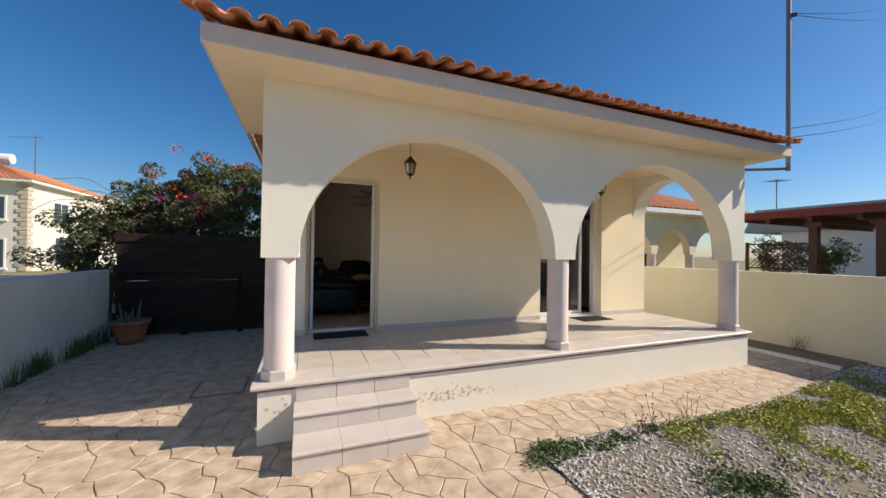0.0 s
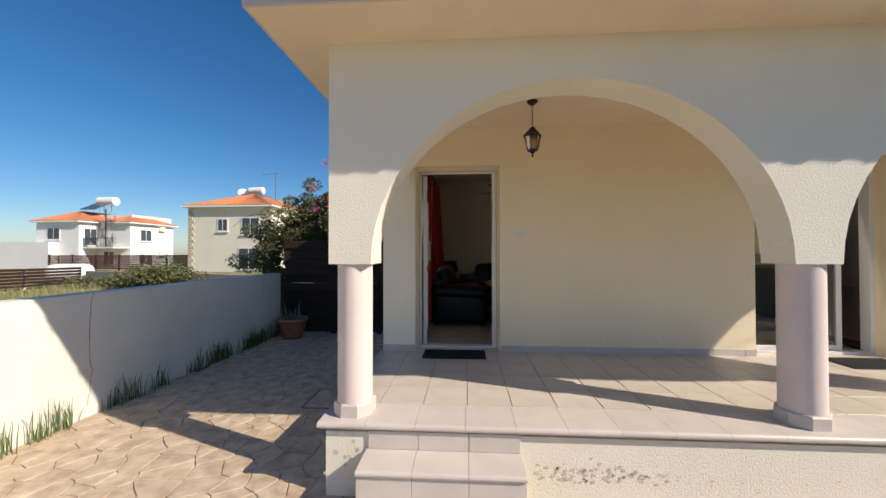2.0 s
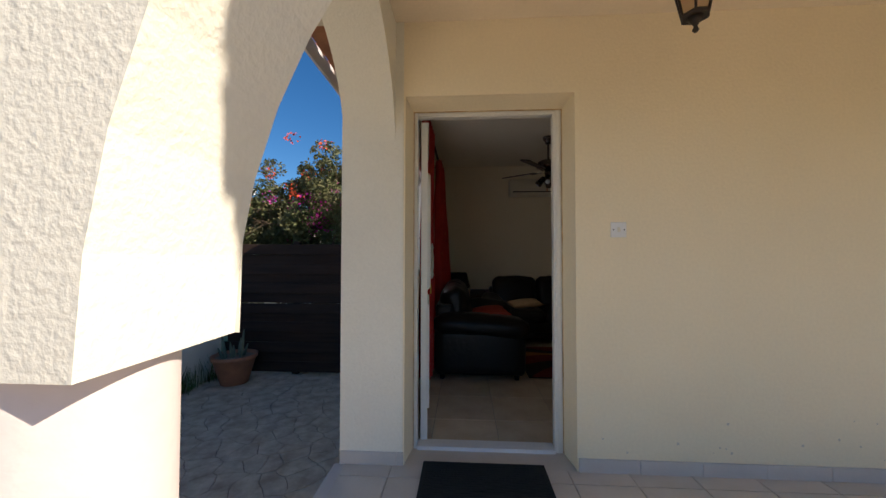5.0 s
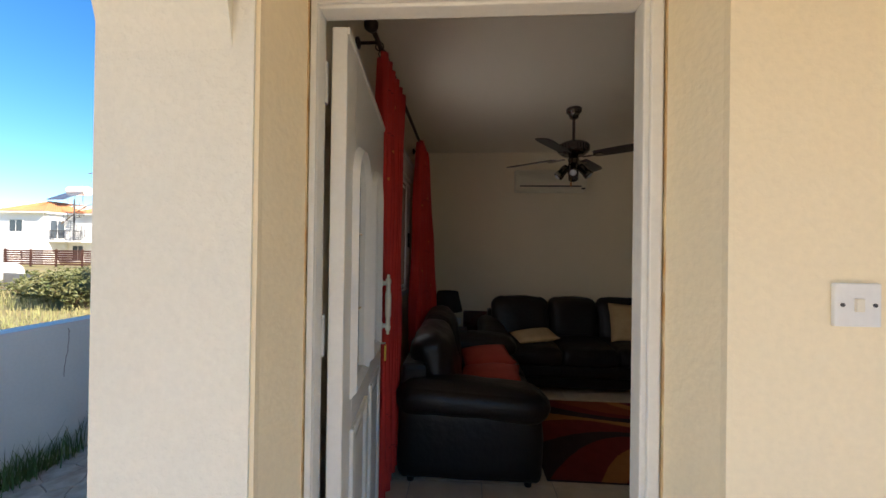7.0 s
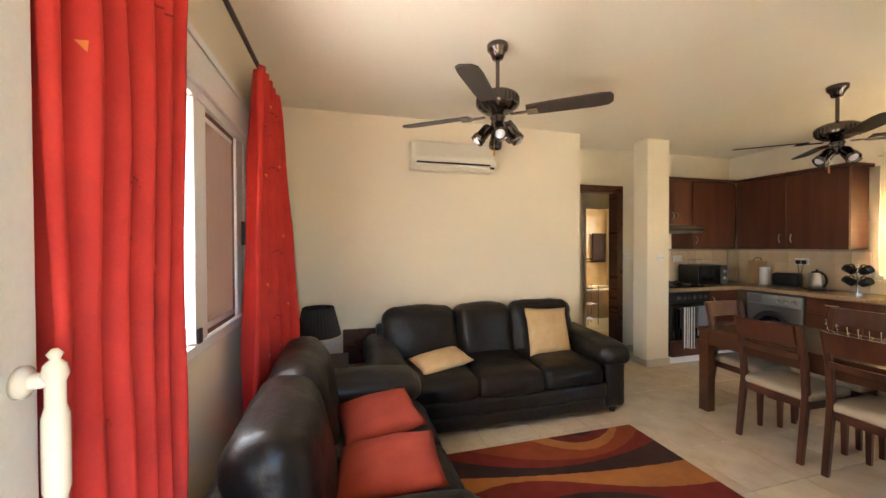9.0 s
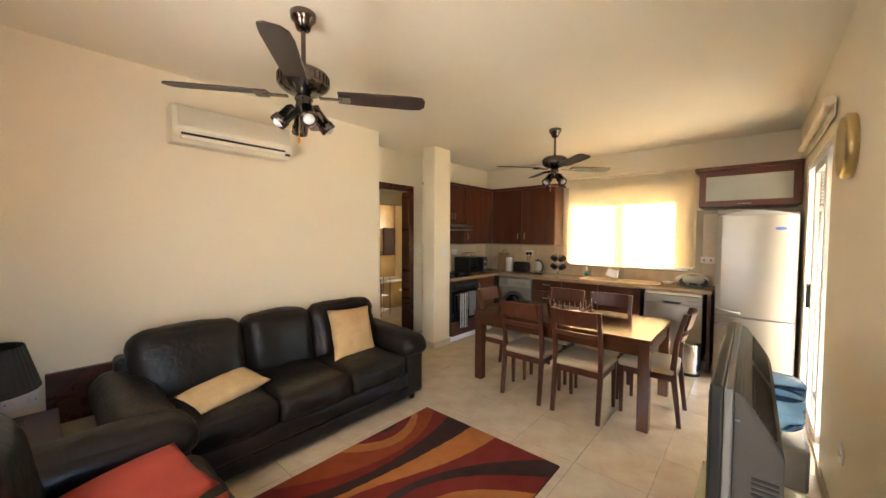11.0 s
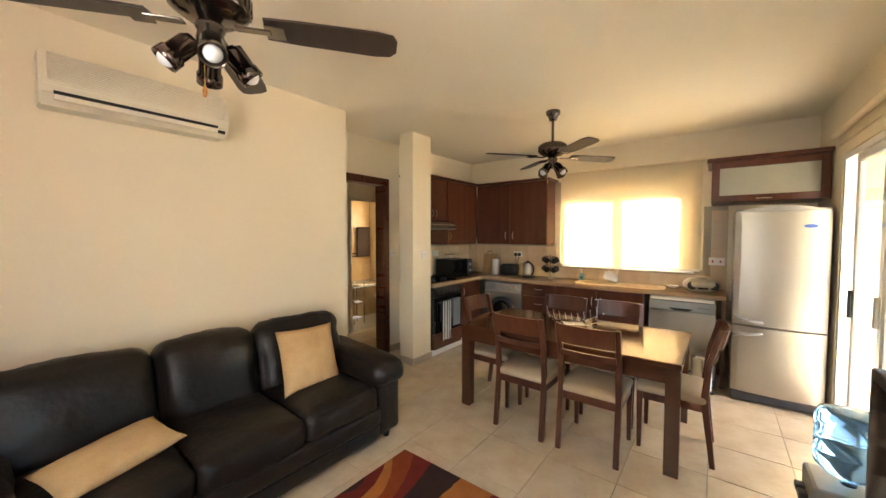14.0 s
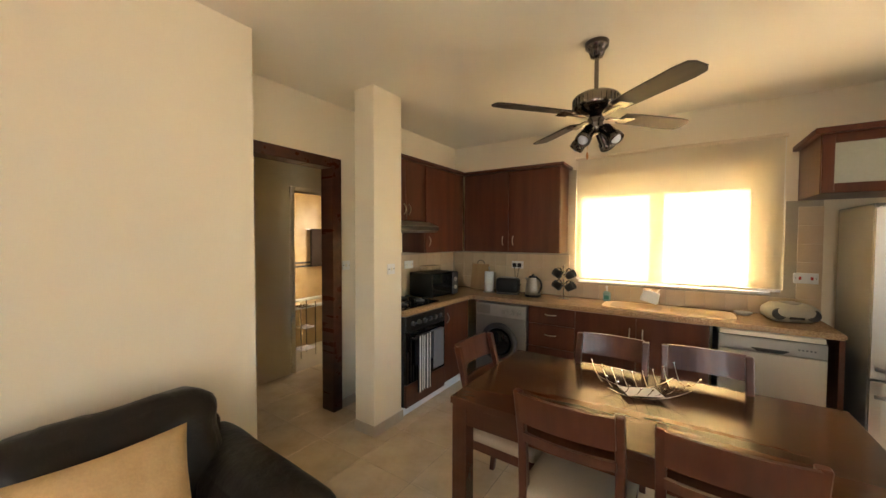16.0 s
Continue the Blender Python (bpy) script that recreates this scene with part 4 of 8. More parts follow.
def cabinet(name, label, cat, x0, x1, y0, y1, z0, z1, doors, side, handles, group, vertical=True, glass_door=False):
    """A cabinet carcass with doors on its front: side '-x' or '-y'. doors: list of (a0, a1, za, zb) along the front."""
    c = thing(name, label, cat, group=group)
    bm = bmesh.new()
    t = 0.02
    if side == "-x":
        box(bm, x0 + t, x1, y0, y1, z0, z1, 0.002)
    else:
        box(bm, x0, x1, y0 + t, y1, z0, z1, 0.002)
    part("body", bm, M_CABX, c)
    for (a0, a1, za, zb), h in zip(doors, handles):
        bm = bmesh.new()
        g = 0.003
        def blk(b, u0, u1, w0, w1, d0, d1, bev=0.003):
            if side == "-x":
                box(b, x0 - d1, x0 - d0, u0, u1, w0, w1, bev)
            else:
                box(b, u0, u1, y0 - d1, y0 - d0, w0, w1, bev)
        if glass_door:
            w = 0.065
            blk(bm, a0 + g, a0 + w, za, zb, -0.019, 0.0)
            blk(bm, a1 - w, a1 - g, za, zb, -0.019, 0.0)
            blk(bm, a0 + w, a1 - w, za, za + w, -0.019, 0.0)
            blk(bm, a0 + w, a1 - w, zb - w, zb, -0.019, 0.0)
            d = part("door", bm, M_CABX, c)
            bm = bmesh.new()
            blk(bm, a0 + w, a1 - w, za + w, zb - w, -0.016, -0.010, 0)
            part("frosted_pane", bm, mat("frosted_cabinet_glass", (0.34, 0.34, 0.28), 0.35, var=0.1), d)
        else:
            blk(bm, a0 + g, a1 - g, za + g, zb - g, -0.019, 0.0)
            d = part("door", bm, M_CABX, c)
        if h:
            bm = bmesh.new()
            ha, hz, vert = h
            pts = []
            for k in range(9):
                s = -1 + k / 4
                out = 0.004 + 0.024 * (1 - s * s)
                u, w = (ha, hz + 0.05 * s) if vert else (ha + 0.055 * s, hz)
                pts.append((x0 - out, u, w) if side == "-x" else (u, y0 - out, w))
            tube(bm, pts, 0.0055, 8)
            part("handle", bm, M_STEEL, d, "bowed satin steel handle")
    return c


KB, KT = FLOOR + 0.11, TOP - 0.045
cabinet("base_cabinet", "cherry stained base cabinet beside the oven", "cabinet", 4.88, CX, BY + 0.02, 4.38, KB, KT, [(4.88, CX - 0.01, KB, KT)], "-y", [(4.93, KT - 0.13, True)], "kitchen base cabinets")
cabinet("drawer_cabinet", "cherry stained base cabinet with drawers", "cabinet", CX + 0.02, 5.95, 2.70, 3.16, KB, KT, [(2.70, 3.16, KT - 0.17, KT), (2.70, 3.16, KT - 0.40, KT - 0.17), (2.70, 3.16, KB, KT - 0.40)], "-x", [(2.93, KT - 0.07, False), (2.93, KT - 0.27, False), (2.93, KT - 0.50, False)], "kitchen base cabinets")
cabinet("sink_cabinet", "cherry stained base cabinet with two doors under the sink", "cabinet", CX + 0.02, 5.95, 1.68, 2.70, KB, KT, [(1.68, 2.19, KB, KT), (2.19, 2.70, KB, KT)], "-x", [(2.14, KT - 0.15, True), (2.24, KT - 0.15, True)], "kitchen base cabinets")
cabinet("wall_cabinet", "cherry stained short wall cabinet above the hood", "cabinet", 4.26, 4.87, 4.07, 4.39, 2.25, 2.83, [(4.26, 4.565, 2.25, 2.83), (4.565, 4.87, 2.25, 2.83)], "-y", [(4.53, 2.36, True), (4.60, 2.36, True)], "kitchen wall cabinets")
cabinet("wall_cabinet", "cherry stained wall cabinet in the kitchen corner", "cabinet", 4.88, 5.63, 4.07, 4.39, 1.93, 2.83, [(4.88, 5.63, 1.93, 2.83)], "-y", [(4.93, 2.05, True)], "kitchen wall cabinets")
cabinet("wall_cabinet", "cherry stained wall cabinet with two doors", "cabinet", 5.64, 5.96, 2.92, 4.06, 1.93, 2.83, [(2.92, 3.49, 1.93, 2.83), (3.49, 4.06, 1.93, 2.83)], "-x", [(3.43, 2.06, True), (3.55, 2.06, True)], "kitchen wall cabinets")
cabinet("fridge_cabinet", "cherry stained cabinet with frosted glass flap above the fridge", "cabinet", 5.40, 5.96, 0.26, 1.10, 2.40, 2.80, [(0.26, 1.10, 2.40, 2.80)], "-x", [(0.70, 2.425, False)], "kitchen wall cabinets", glass_door=True)
cor = thing("cornice", "cherry stained cornice moulding on the wall cabinets", "cornice")
for a in ((4.24, 5.66, 4.03, 4.40, 2.83, 2.865), (5.60, 5.97, 2.88, 4.03, 2.83, 2.865), (5.36, 5.97, 0.255, 1.14, 2.80, 2.84)):
    bm = bmesh.new()
    box(bm, *a, 0.006)
    part("length", bm, M_CABX, cor)
for a in ((4.26, CX, BY + 0.07, BY + 0.09, FLOOR, KB), (CX + 0.07, CX + 0.09, 0.97, 3.14, FLOOR, KB)):
    bm = bmesh.new()
    box(bm, *a)
    tagged(part("plinth_board", bm, M_WHITE), "white plinth board under the kitchen cabinets", "plinth")
slab("end_panel", CX + 0.01, 5.95, 0.955, 0.985, FLOOR, KT, M_CABX, "cherry stained end panel beside the dishwasher", "panel", kind="", bevel=0.002)
wt = thing("worktop", "speckled beige stone-look kitchen worktop round the corner", "worktop")
bm = bmesh.new()
extrude_poly(bm, [(4.255, BY), (CX - 0.03, BY), (CX, BY - 0.03), (CX, 0.95), (5.965, 0.95), (5.965, 4.395), (4.255, 4.395)], "z", TOP - 0.042, TOP)
bmesh.ops.bevel(bm, geom=[e for e in bm.edges if abs(e.verts[0].co.z - e.verts[1].co.z) < 1e-4], offset=0.008, segments=2, affect="EDGES")
part("slab", bm, M_GRANITE, wt)

ov = thing("oven", "black built-in oven with striped towels on its rail", "oven", pose(4.265, BY, FLOOR))
bm = bmesh.new()
box(bm, 0.0, 0.60, 0.03, 0.55, 0.10, 0.89, 0.002)
part("body", bm, M_BLACK, ov)
bm = bmesh.new()
box(bm, 0.003, 0.597, 0.0, 0.03, 0.76, 0.892, 0.004)
pan = part("control_panel", bm, M_BLACK, ov)
for k in range(6):
    bm = bmesh.new()
    lathe(bm, [(0.022, 0), (0.02, 0.02), (0.012, 0.024)], m=pose(0.09 + 0.085 * k, 0.0, 0.825, 90), seg=16)
    part("knob", bm, M_DARKP, pan)
bm = bmesh.new()
box(bm, 0.003, 0.597, 0.0, 0.03, 0.30, 0.755, 0.004)
od = part("oven_door", bm, M_BGLASS, ov)
bm = bmesh.new()
rod(bm, (0.06, -0.035, 0.70), (0.54, -0.035, 0.70), 0.009)
rod(bm, (0.08, 0.0, 0.70), (0.08, -0.035, 0.70), 0.007)
rod(bm, (0.52, 0.0, 0.70), (0.52, -0.035, 0.70), 0.007)
part("handle", bm, M_BLACK, od)
bm = bmesh.new()
box(bm, 0.003, 0.597, 0.0, 0.03, 0.10, 0.295, 0.004)
dr = part("drawer", bm, M_CABX, ov, "cherry stained drawer under the oven")
bm = bmesh.new()
tube(bm, [(0.30 + 0.055 * s, -0.004 - 0.024 * (1 - s * s), 0.20) for s in [-1 + k / 4 for k in range(9)]], 0.0055)
part("handle", bm, M_STEEL, dr)
M_STRIPE = [mat("black_towel_cloth", (0.02, 0.02, 0.025), 0.95, bump=0.002, bscale=200), mat("white_towel_cloth", (0.62, 0.60, 0.56), 0.95, bump=0.002, bscale=200), mat("grey_towel_cloth", (0.16, 0.17, 0.19), 0.95, bump=0.003, bscale=160)]
for x0, x1, foot, plain in ((0.10, 0.30, 0.22, False), (0.33, 0.50, 0.36, True)):
    tw = thing("tea_towel", "plain grey tea towel hanging on the oven rail" if plain else "black and white striped tea towel hanging on the oven rail", "towel", pose(4.265, BY, FLOOR))
    n = 1 if plain else 11
    for k in range(n):
        a, b = x0 + (x1 - x0) * k / n, x0 + (x1 - x0) * (k + 1) / n
        bm = bmesh.new()
        box(bm, a, b, -0.054 - 0.004 * math.sin(k), -0.047 - 0.004 * math.sin(k), foot, 0.715)
        part("stripe", bm, M_STRIPE[2] if plain else M_STRIPE[k % 2], tw)
    bm = bmesh.new()
    box(bm, x0, x1, -0.054, -0.017, 0.710, 0.717, 0.003)
    box(bm, x0, x1, -0.022, -0.017, 0.45, 0.712)
    part("fold", bm, M_STRIPE[2] if plain else M_STRIPE[0], tw)

hob = thing("gas_hob", "black gas hob with pan supports", "hob", pose(4.30, BY + 0.06, TOP))
bm = bmesh.new()
box(bm, 0.0, 0.55, 0.0, 0.48, 0.0, 0.012, 0.004)
part("plate", bm, M_BGLASS, hob)
for x in (0.14, 0.41):
    for y in (0.13, 0.35):
        bm = bmesh.new()
        lathe(bm, [(0.045, 0.012), (0.045, 0.022), (0.03, 0.028), (0.0301, 0.034), (0.01, 0.036)], centre=(x, y, 0), seg=20)
        part("burner", bm, M_DARKP, hob)
        bm = bmesh.new()
        for a in (0, 90, 180, 270):
            box(bm, 0.03, 0.10, -0.004, 0.004, 0.035, 0.045, m=pose(x, y, 0, 0, 0, a))
            box(bm, 0.092, 0.10, -0.004, 0.004, 0.010, 0.045, m=pose(x, y, 0, 0, 0, a))
        part("pan_support", bm, M_BLACK, hob)
hd = thing("cooker_hood", "slim grey cooker hood under the wall cabinet", "cooker hood", pose(4.265, 3.90, 2.14))
bm = bmesh.new()
extrude_poly(bm, [(0.49, 0.0), (0.03, 0.0), (0.0, 0.02), (0.0, 0.06), (0.12, 0.105), (0.49, 0.105)], "x", 0.0, 0.60)
bmesh.ops.bevel(bm, geom=bm.edges[:], offset=0.003, segments=1, affect="EDGES")
part("body", bm, M_GREYM, hd)
bm = bmesh.new()
box(bm, 0.0, 0.60, -0.006, 0.0, 0.018, 0.055, 0.002)
part("front_strip", bm, M_BLACK, hd)

mw = thing("microwave", "black microwave oven on the worktop", "microwave", pose(4.93, 4.02, TOP, 0, 0, -6))
bm = bmesh.new()
box(bm, 0.0, 0.44, 0.012, 0.34, 0.012, 0.26, 0.008)
part("body", bm, M_BLACK, mw)
bm = bmesh.new()
box(bm, 0.003, 0.33, 0.0, 0.012, 0.015, 0.257, 0.004)
part("door", bm, M_BGLASS, mw)
bm = bmesh.new()
box(bm, 0.335, 0.437, 0.0, 0.012, 0.015, 0.257, 0.004)
pp = part("control_panel", bm, M_DARKP, mw)
for z in (0.09, 0.18):
    bm = bmesh.new()
    lathe(bm, [(0.022, 0), (0.018, 0.016)], m=pose(0.386, 0.0, z, 90), seg=16)
    part("knob", bm, M_SILVERP, pp)
for x in (0.03, 0.41):
    bm = bmesh.new()
    box(bm, x - 0.015, x + 0.015, 0.03, 0.31, 0, 0.013)
    part("foot", bm, M_BLACK, mw)
ts = thing("chrome_rack", "small chrome box standing on the microwave", "rack", pose(5.14, 4.20, TOP + 0.262))
bm = bmesh.new()
for k in range(5):
    frame_y(bm, -0.05 + 0.025 * k, -0.044 + 0.025 * k, -0.12, 0.12, 0.0, 0.07, 0.006, 0)
part("rack", bm, M_CHROME, ts)

kt = thing("kettle", "brushed steel electric kettle with black handle", "kettle", pose(5.70, 3.22, TOP, 0, 0, -20))
bm = bmesh.new()
lathe(bm, [(0.085, 0.0), (0.088, 0.02), (0.08, 0.025)])
part("base", bm, M_BLACK, kt, smooth=True)
bm = bmesh.new()
lathe(bm, [(0.082, 0.025), (0.080, 0.08), (0.068, 0.15), (0.055, 0.20), (0.05, 0.21)])
body = part("body", bm, M_STEEL, kt, smooth=True)
bm = bmesh.new()
rod(bm, (0, 0.045, 0.165), (0, 0.10, 0.195), 0.02, 0.012)
part("spout", bm, M_STEEL, body)
bm = bmesh.new()
lathe(bm, [(0.052, 0.208), (0.04, 0.225), (0.012, 0.232), (0.012, 0.245), (0.004, 0.25)])
part("lid", bm, M_BLACK, kt, smooth=True)
bm = bmesh.new()
tube(bm, [(0, -0.04 - 0.075 * math.sin(a), 0.125 + 0.085 * math.cos(a)) for a in [0.15 + 0.28 * k for k in range(10)]], 0.011)
part("handle", bm, M_BLACK, kt)

to = thing("toaster", "black toaster with rounded top", "toaster", pose(5.72, 3.52, TOP, 0, 0, -80))
bm = bmesh.new()
puff(bm, (0.26, 0.16, 0.17), 0.04, (0, 0, 0.004), 8, 0, pose(0, 0, 0.10))
part("body", bm, M_BLACK, to, smooth=True)
bm = bmesh.new()
for y in (-0.035, 0.035):
    box(bm, -0.09, 0.09, y - 0.012, y + 0.012, 0.184, 0.192)
part("slot", bm, M_STEEL, to)
bm = bmesh.new()
box(bm, 0.125, 0.145, -0.02, 0.02, 0.10, 0.115, 0.004)
part("lever", bm, M_DARKP, to)
bm = bmesh.new()
box(bm, -0.12, 0.12, -0.07, 0.07, 0, 0.02, 0.004)
part("foot", bm, M_DARKP, to)
kr = thing("kitchen_roll", "white kitchen roll on a steel holder", "kitchen roll", pose(5.72, 3.76, TOP))
bm = bmesh.new()
lathe(bm, [(0.052, 0.015), (0.055, 0.02), (0.055, 0.235), (0.052, 0.24)], seg=28)
part("paper_roll", bm, M_WHITE, kr, smooth=False)
bm = bmesh.new()
lathe(bm, [(0.07, 0), (0.07, 0.01), (0.01, 0.014), (0.008, 0.28), (0.013, 0.29), (0.008, 0.30)], seg=20)
part("holder", bm, M_STEEL, kr)
cb = thing("chopping_board", "wooden chopping board leaning on the splashback", "chopping board", pose(5.83, 3.96, TOP, 0, 10, 0))
bm = bmesh.new()
box(bm, -0.009, 0.009, -0.115, 0.115, 0.0, 0.32, 0.006)
part("board", bm, wood("pale_beech_wood", (0.44, 0.27, 0.13), (0.36, 0.20, 0.09), 0.5, axis=2), cb)
bm = bmesh.new()
tube(bm, [(0, 0.05 * math.cos(a), 0.32 + 0.045 * math.sin(a)) for a in [math.pi * k / 8 for k in range(9)]], 0.004)
part("loop", bm, M_BLACK, cb)

mt = thing("mug_tree", "steel mug tree with black mugs hanging on it", "mug tree", pose(5.74, 2.90, TOP))
bm = bmesh.new()
lathe(bm, [(0.06, 0), (0.06, 0.008), (0.009, 0.012), (0.008, 0.33), (0.012, 0.34), (0.006, 0.35)], seg=20)
for z in (0.15, 0.27):
    for a in (70, 250, 160, 340):
        q = pose(0, 0, z, 0, 0, a)
        rod(bm, q @ Vector((0, 0, 0)), q @ Vector((0.05, 0, 0.035)), 0.004)
part("stand", bm, M_CHROME, mt)
for z in (0.10, 0.225):
    for a in (75, 255):
        mug = thing("mug", "black mug hanging on the mug tree", "mug", pose(5.74, 2.90, TOP) @ pose(0, 0, z + 0.035, 0, 0, a) @ pose(0.075, 0, 0, 0, 62, 0), "hanging mugs")
        bm = bmesh.new()
        lathe(bm, [(0.034, -0.045), (0.040, -0.04), (0.042, 0.045), (0.037, 0.045), (0.035, -0.035), (0.01, -0.037)], seg=22)
        part("cup", bm, M_BLACK, mug, smooth=True)
        bm = bmesh.new()
        tube(bm, [(-0.040 - 0.026 * math.sin(b), 0, 0.028 * math.cos(b)) for b in [math.pi * k / 8 for k in range(9)]], 0.005)
        part("handle", bm, M_BLACK, mug)

sk = thing("sink", "beige composite sink with draining board", "sink", pose(5.66, 2.0, TOP))
bm = bmesh.new()
oval = [(0.20 * math.copysign(abs(math.cos(a)) ** 0.45, math.cos(a)), 0.50 * math.copysign(abs(math.sin(a)) ** 0.3, math.sin(a))) for a in [2 * math.pi * k / 48 for k in range(48)]]
extrude_poly(bm, oval, "z", 0.0, 0.010)
part("rim", bm, M_SINK, sk)
# the hollow is a flat plate, its shade put into a darker beige
bm = bmesh.new()
basin = [(0.15 * math.copysign(abs(math.cos(a)) ** 0.6, math.cos(a)), 0.22 + 0.21 * math.copysign(abs(math.sin(a)) ** 0.6, math.sin(a))) for a in [2 * math.pi * k / 40 for k in range(40)]]
extrude_poly(bm, basin, "z", 0.008, 0.0125)
part("basin", bm, mat("shaded_beige_basin", (0.46, 0.32, 0.18), 0.35), sk)
bm = bmesh.new()
for k in range(6):
    box(bm, -0.12 + 0.045 * k, -0.105 + 0.045 * k, -0.42, -0.05, 0.010, 0.014, 0.002)
part("drainer_rib", bm, M_SINK, sk)
tp = thing("tap", "chrome mixer tap with a white cloth over its spout", "tap", pose(5.84, 2.06, TOP))
bm = bmesh.new()
lathe(bm, [(0.026, 0.0), (0.024, 0.02), (0.02, 0.10), (0.022, 0.12), (0.01, 0.135)], seg=18)
part("body", bm, M_CHROME, tp, smooth=True)
bm = bmesh.new()
tube(bm, [(0, 0, 0.10), (-0.10, 0.06, 0.17), (-0.15, 0.09, 0.165)], 0.010)
part("spout", bm, M_CHROME, tp)
bm = bmesh.new()
tube(bm, [(0, 0, 0.13), (0.02, -0.02, 0.16), (0.01, -0.06, 0.18)], 0.006)
part("lever", bm, M_CHROME, tp)
dc = thing("dishcloth", "white cloth draped over the tap", "cloth", pose(5.75, 2.11, TOP + 0.06))
bm = bmesh.new()
puff(bm, (0.02, 0.16, 0.11), 0.009, (0.004, 0, 0), 8, 0.008, pose(0, 0, 0.035, 18, 0, 30))
part("cloth", bm, M_WHITE, dc, smooth=True)
sp = thing("soap_bottle", "clear soap pump bottle with green label", "soap bottle", pose(5.86, 2.50, TOP))
bm = bmesh.new()
puff(bm, (0.05, 0.07, 0.10), 0.02, (0, 0, 0), 6, 0, pose(0, 0, 0.05))
part("bottle", bm, mat("pale_green_soap", (0.30, 0.48, 0.45), 0.2), sp, smooth=True)
bm = bmesh.new()
rod(bm, (0, 0, 0.10), (0, 0, 0.14), 0.008)
box(bm, -0.045, 0.012, -0.008, 0.008, 0.14, 0.152, 0.003)
part("pump", bm, M_WHITE, sp)
bm = bmesh.new()
box(bm, -0.0265, -0.025, -0.022, 0.022, 0.02, 0.06)
part("label", bm, mat("green_label", (0.05, 0.25, 0.20), 0.4), sp)
ds = thing("soap_dish", "small white oval dish on the worktop", "dish", pose(5.80, 1.44, TOP))
bm = bmesh.new()
lathe(bm, [(0.03, 0.0), (0.05, 0.02), (0.052, 0.03), (0.046, 0.03), (0.03, 0.01)], seg=22)
bmesh.ops.scale(bm, vec=(0.8, 1.2, 1), verts=bm.verts)
part("dish", bm, M_WHITE, ds, smooth=True)
rd = thing("radio", "silver portable radio with round speakers", "radio", pose(5.73, 1.17, TOP, 0, 0, -78))
bm = bmesh.new()
puff(bm, (0.30, 0.20, 0.13), 0.055, (0.02, 0.02, 0.01), 10, 0, pose(0, 0, 0.07))
part("body", bm, mat("silver_beige_plastic", (0.45, 0.43, 0.36), 0.35), rd, smooth=True)
for x in (-0.10, 0.10):
    bm = bmesh.new()
    lathe(bm, [(0.045, 0), (0.042, 0.008), (0.03, 0.010)], m=pose(x, -0.098, 0.065, 78), seg=20)
    part("speaker", bm, M_DARKP, rd)
bm = bmesh.new()
box(bm, -0.045, 0.045, -0.117, -0.10, 0.03, 0.05, 0.003)
part("display", bm, M_BLACK, rd)
bm = bmesh.new()
lathe(bm, [(0.07, 0.130), (0.065, 0.145), (0.03, 0.152)], seg=24)
part("disc_lid", bm, M_SILVERP, rd, smooth=True)
for n, y, g, red in (("twin", 3.50, 2, False), ("cooker", 1.04, 2, True)):
    wall_plate("wall_socket", "white double socket plate on the splashback", pose(5.955, y, 1.77, 0, 0, -90), g, red)
wall_plate("wall_socket", "white double socket plate behind the microwave", pose(4.98, 4.385, 1.79), 2)
for k in (-0.03, 0.03):
    pl = thing("plug", "black plug in the wall socket with cable", "plug", pose(5.945, 3.50 + k, 1.765))
    bm = bmesh.new()
    box(bm, -0.03, 0.0, -0.022, 0.022, -0.025, 0.025, 0.006)
    part("body", bm, M_BLACK, pl)
    bm = bmesh.new()
    tube(bm, [(-0.02, 0, -0.02), (-0.03, -k * 0.5, -0.12), (-0.06, -k, -0.22), (-0.10, -2 * k, -0.29)], 0.003, 6)
    part("cable", bm, M_BLACK, pl)

wm = thing("washing_machine", "silver grey front-loading washing machine with round door", "washing machine", pose(CX + 0.02, 3.18, FLOOR))
bm = bmesh.new()
box(bm, 0.0, 0.54, 0.0, 0.58, 0.02, 0.875, 0.008)
part("body", bm, M_GREYM, wm)
bm = bmesh.new()
box(bm, -0.010, 0.0, 0.005, 0.575, 0.74, 0.872, 0.004)
cp = part("control_panel", bm, M_SILVERP, wm)
bm = bmesh.new()
box(bm, -0.015, -0.008, 0.40, 0.56, 0.76, 0.86, 0.004)
part("detergent_drawer", bm, M_GREYM, cp)
for y in (0.08, 0.16, 0.24):
    bm = bmesh.new()
    lathe(bm, [(0.026, 0), (0.024, 0.014), (0.014, 0.018)], m=pose(-0.010, y, 0.80, 0, -90), seg=18)
    part("dial", bm, M_SILVERP, cp)
bm = bmesh.new()
lathe(bm, [(0.205, 0.0), (0.205, 0.02), (0.18, 0.038), (0.15, 0.03), (0.145, 0.012)], m=pose(0.0, 0.30, 0.47, 0, -90), seg=40)
pd = part("porthole", bm, M_DARKP, wm, smooth=True)
bm = bmesh.new()
lathe(bm, [(0.145, 0.016), (0.12, 0.035), (0.06, 0.05), (0.01, 0.052)], m=pose(0.0, 0.30, 0.47, 0, -90), seg=32)
part("door_glass", bm, M_BGLASS, pd, smooth=True)

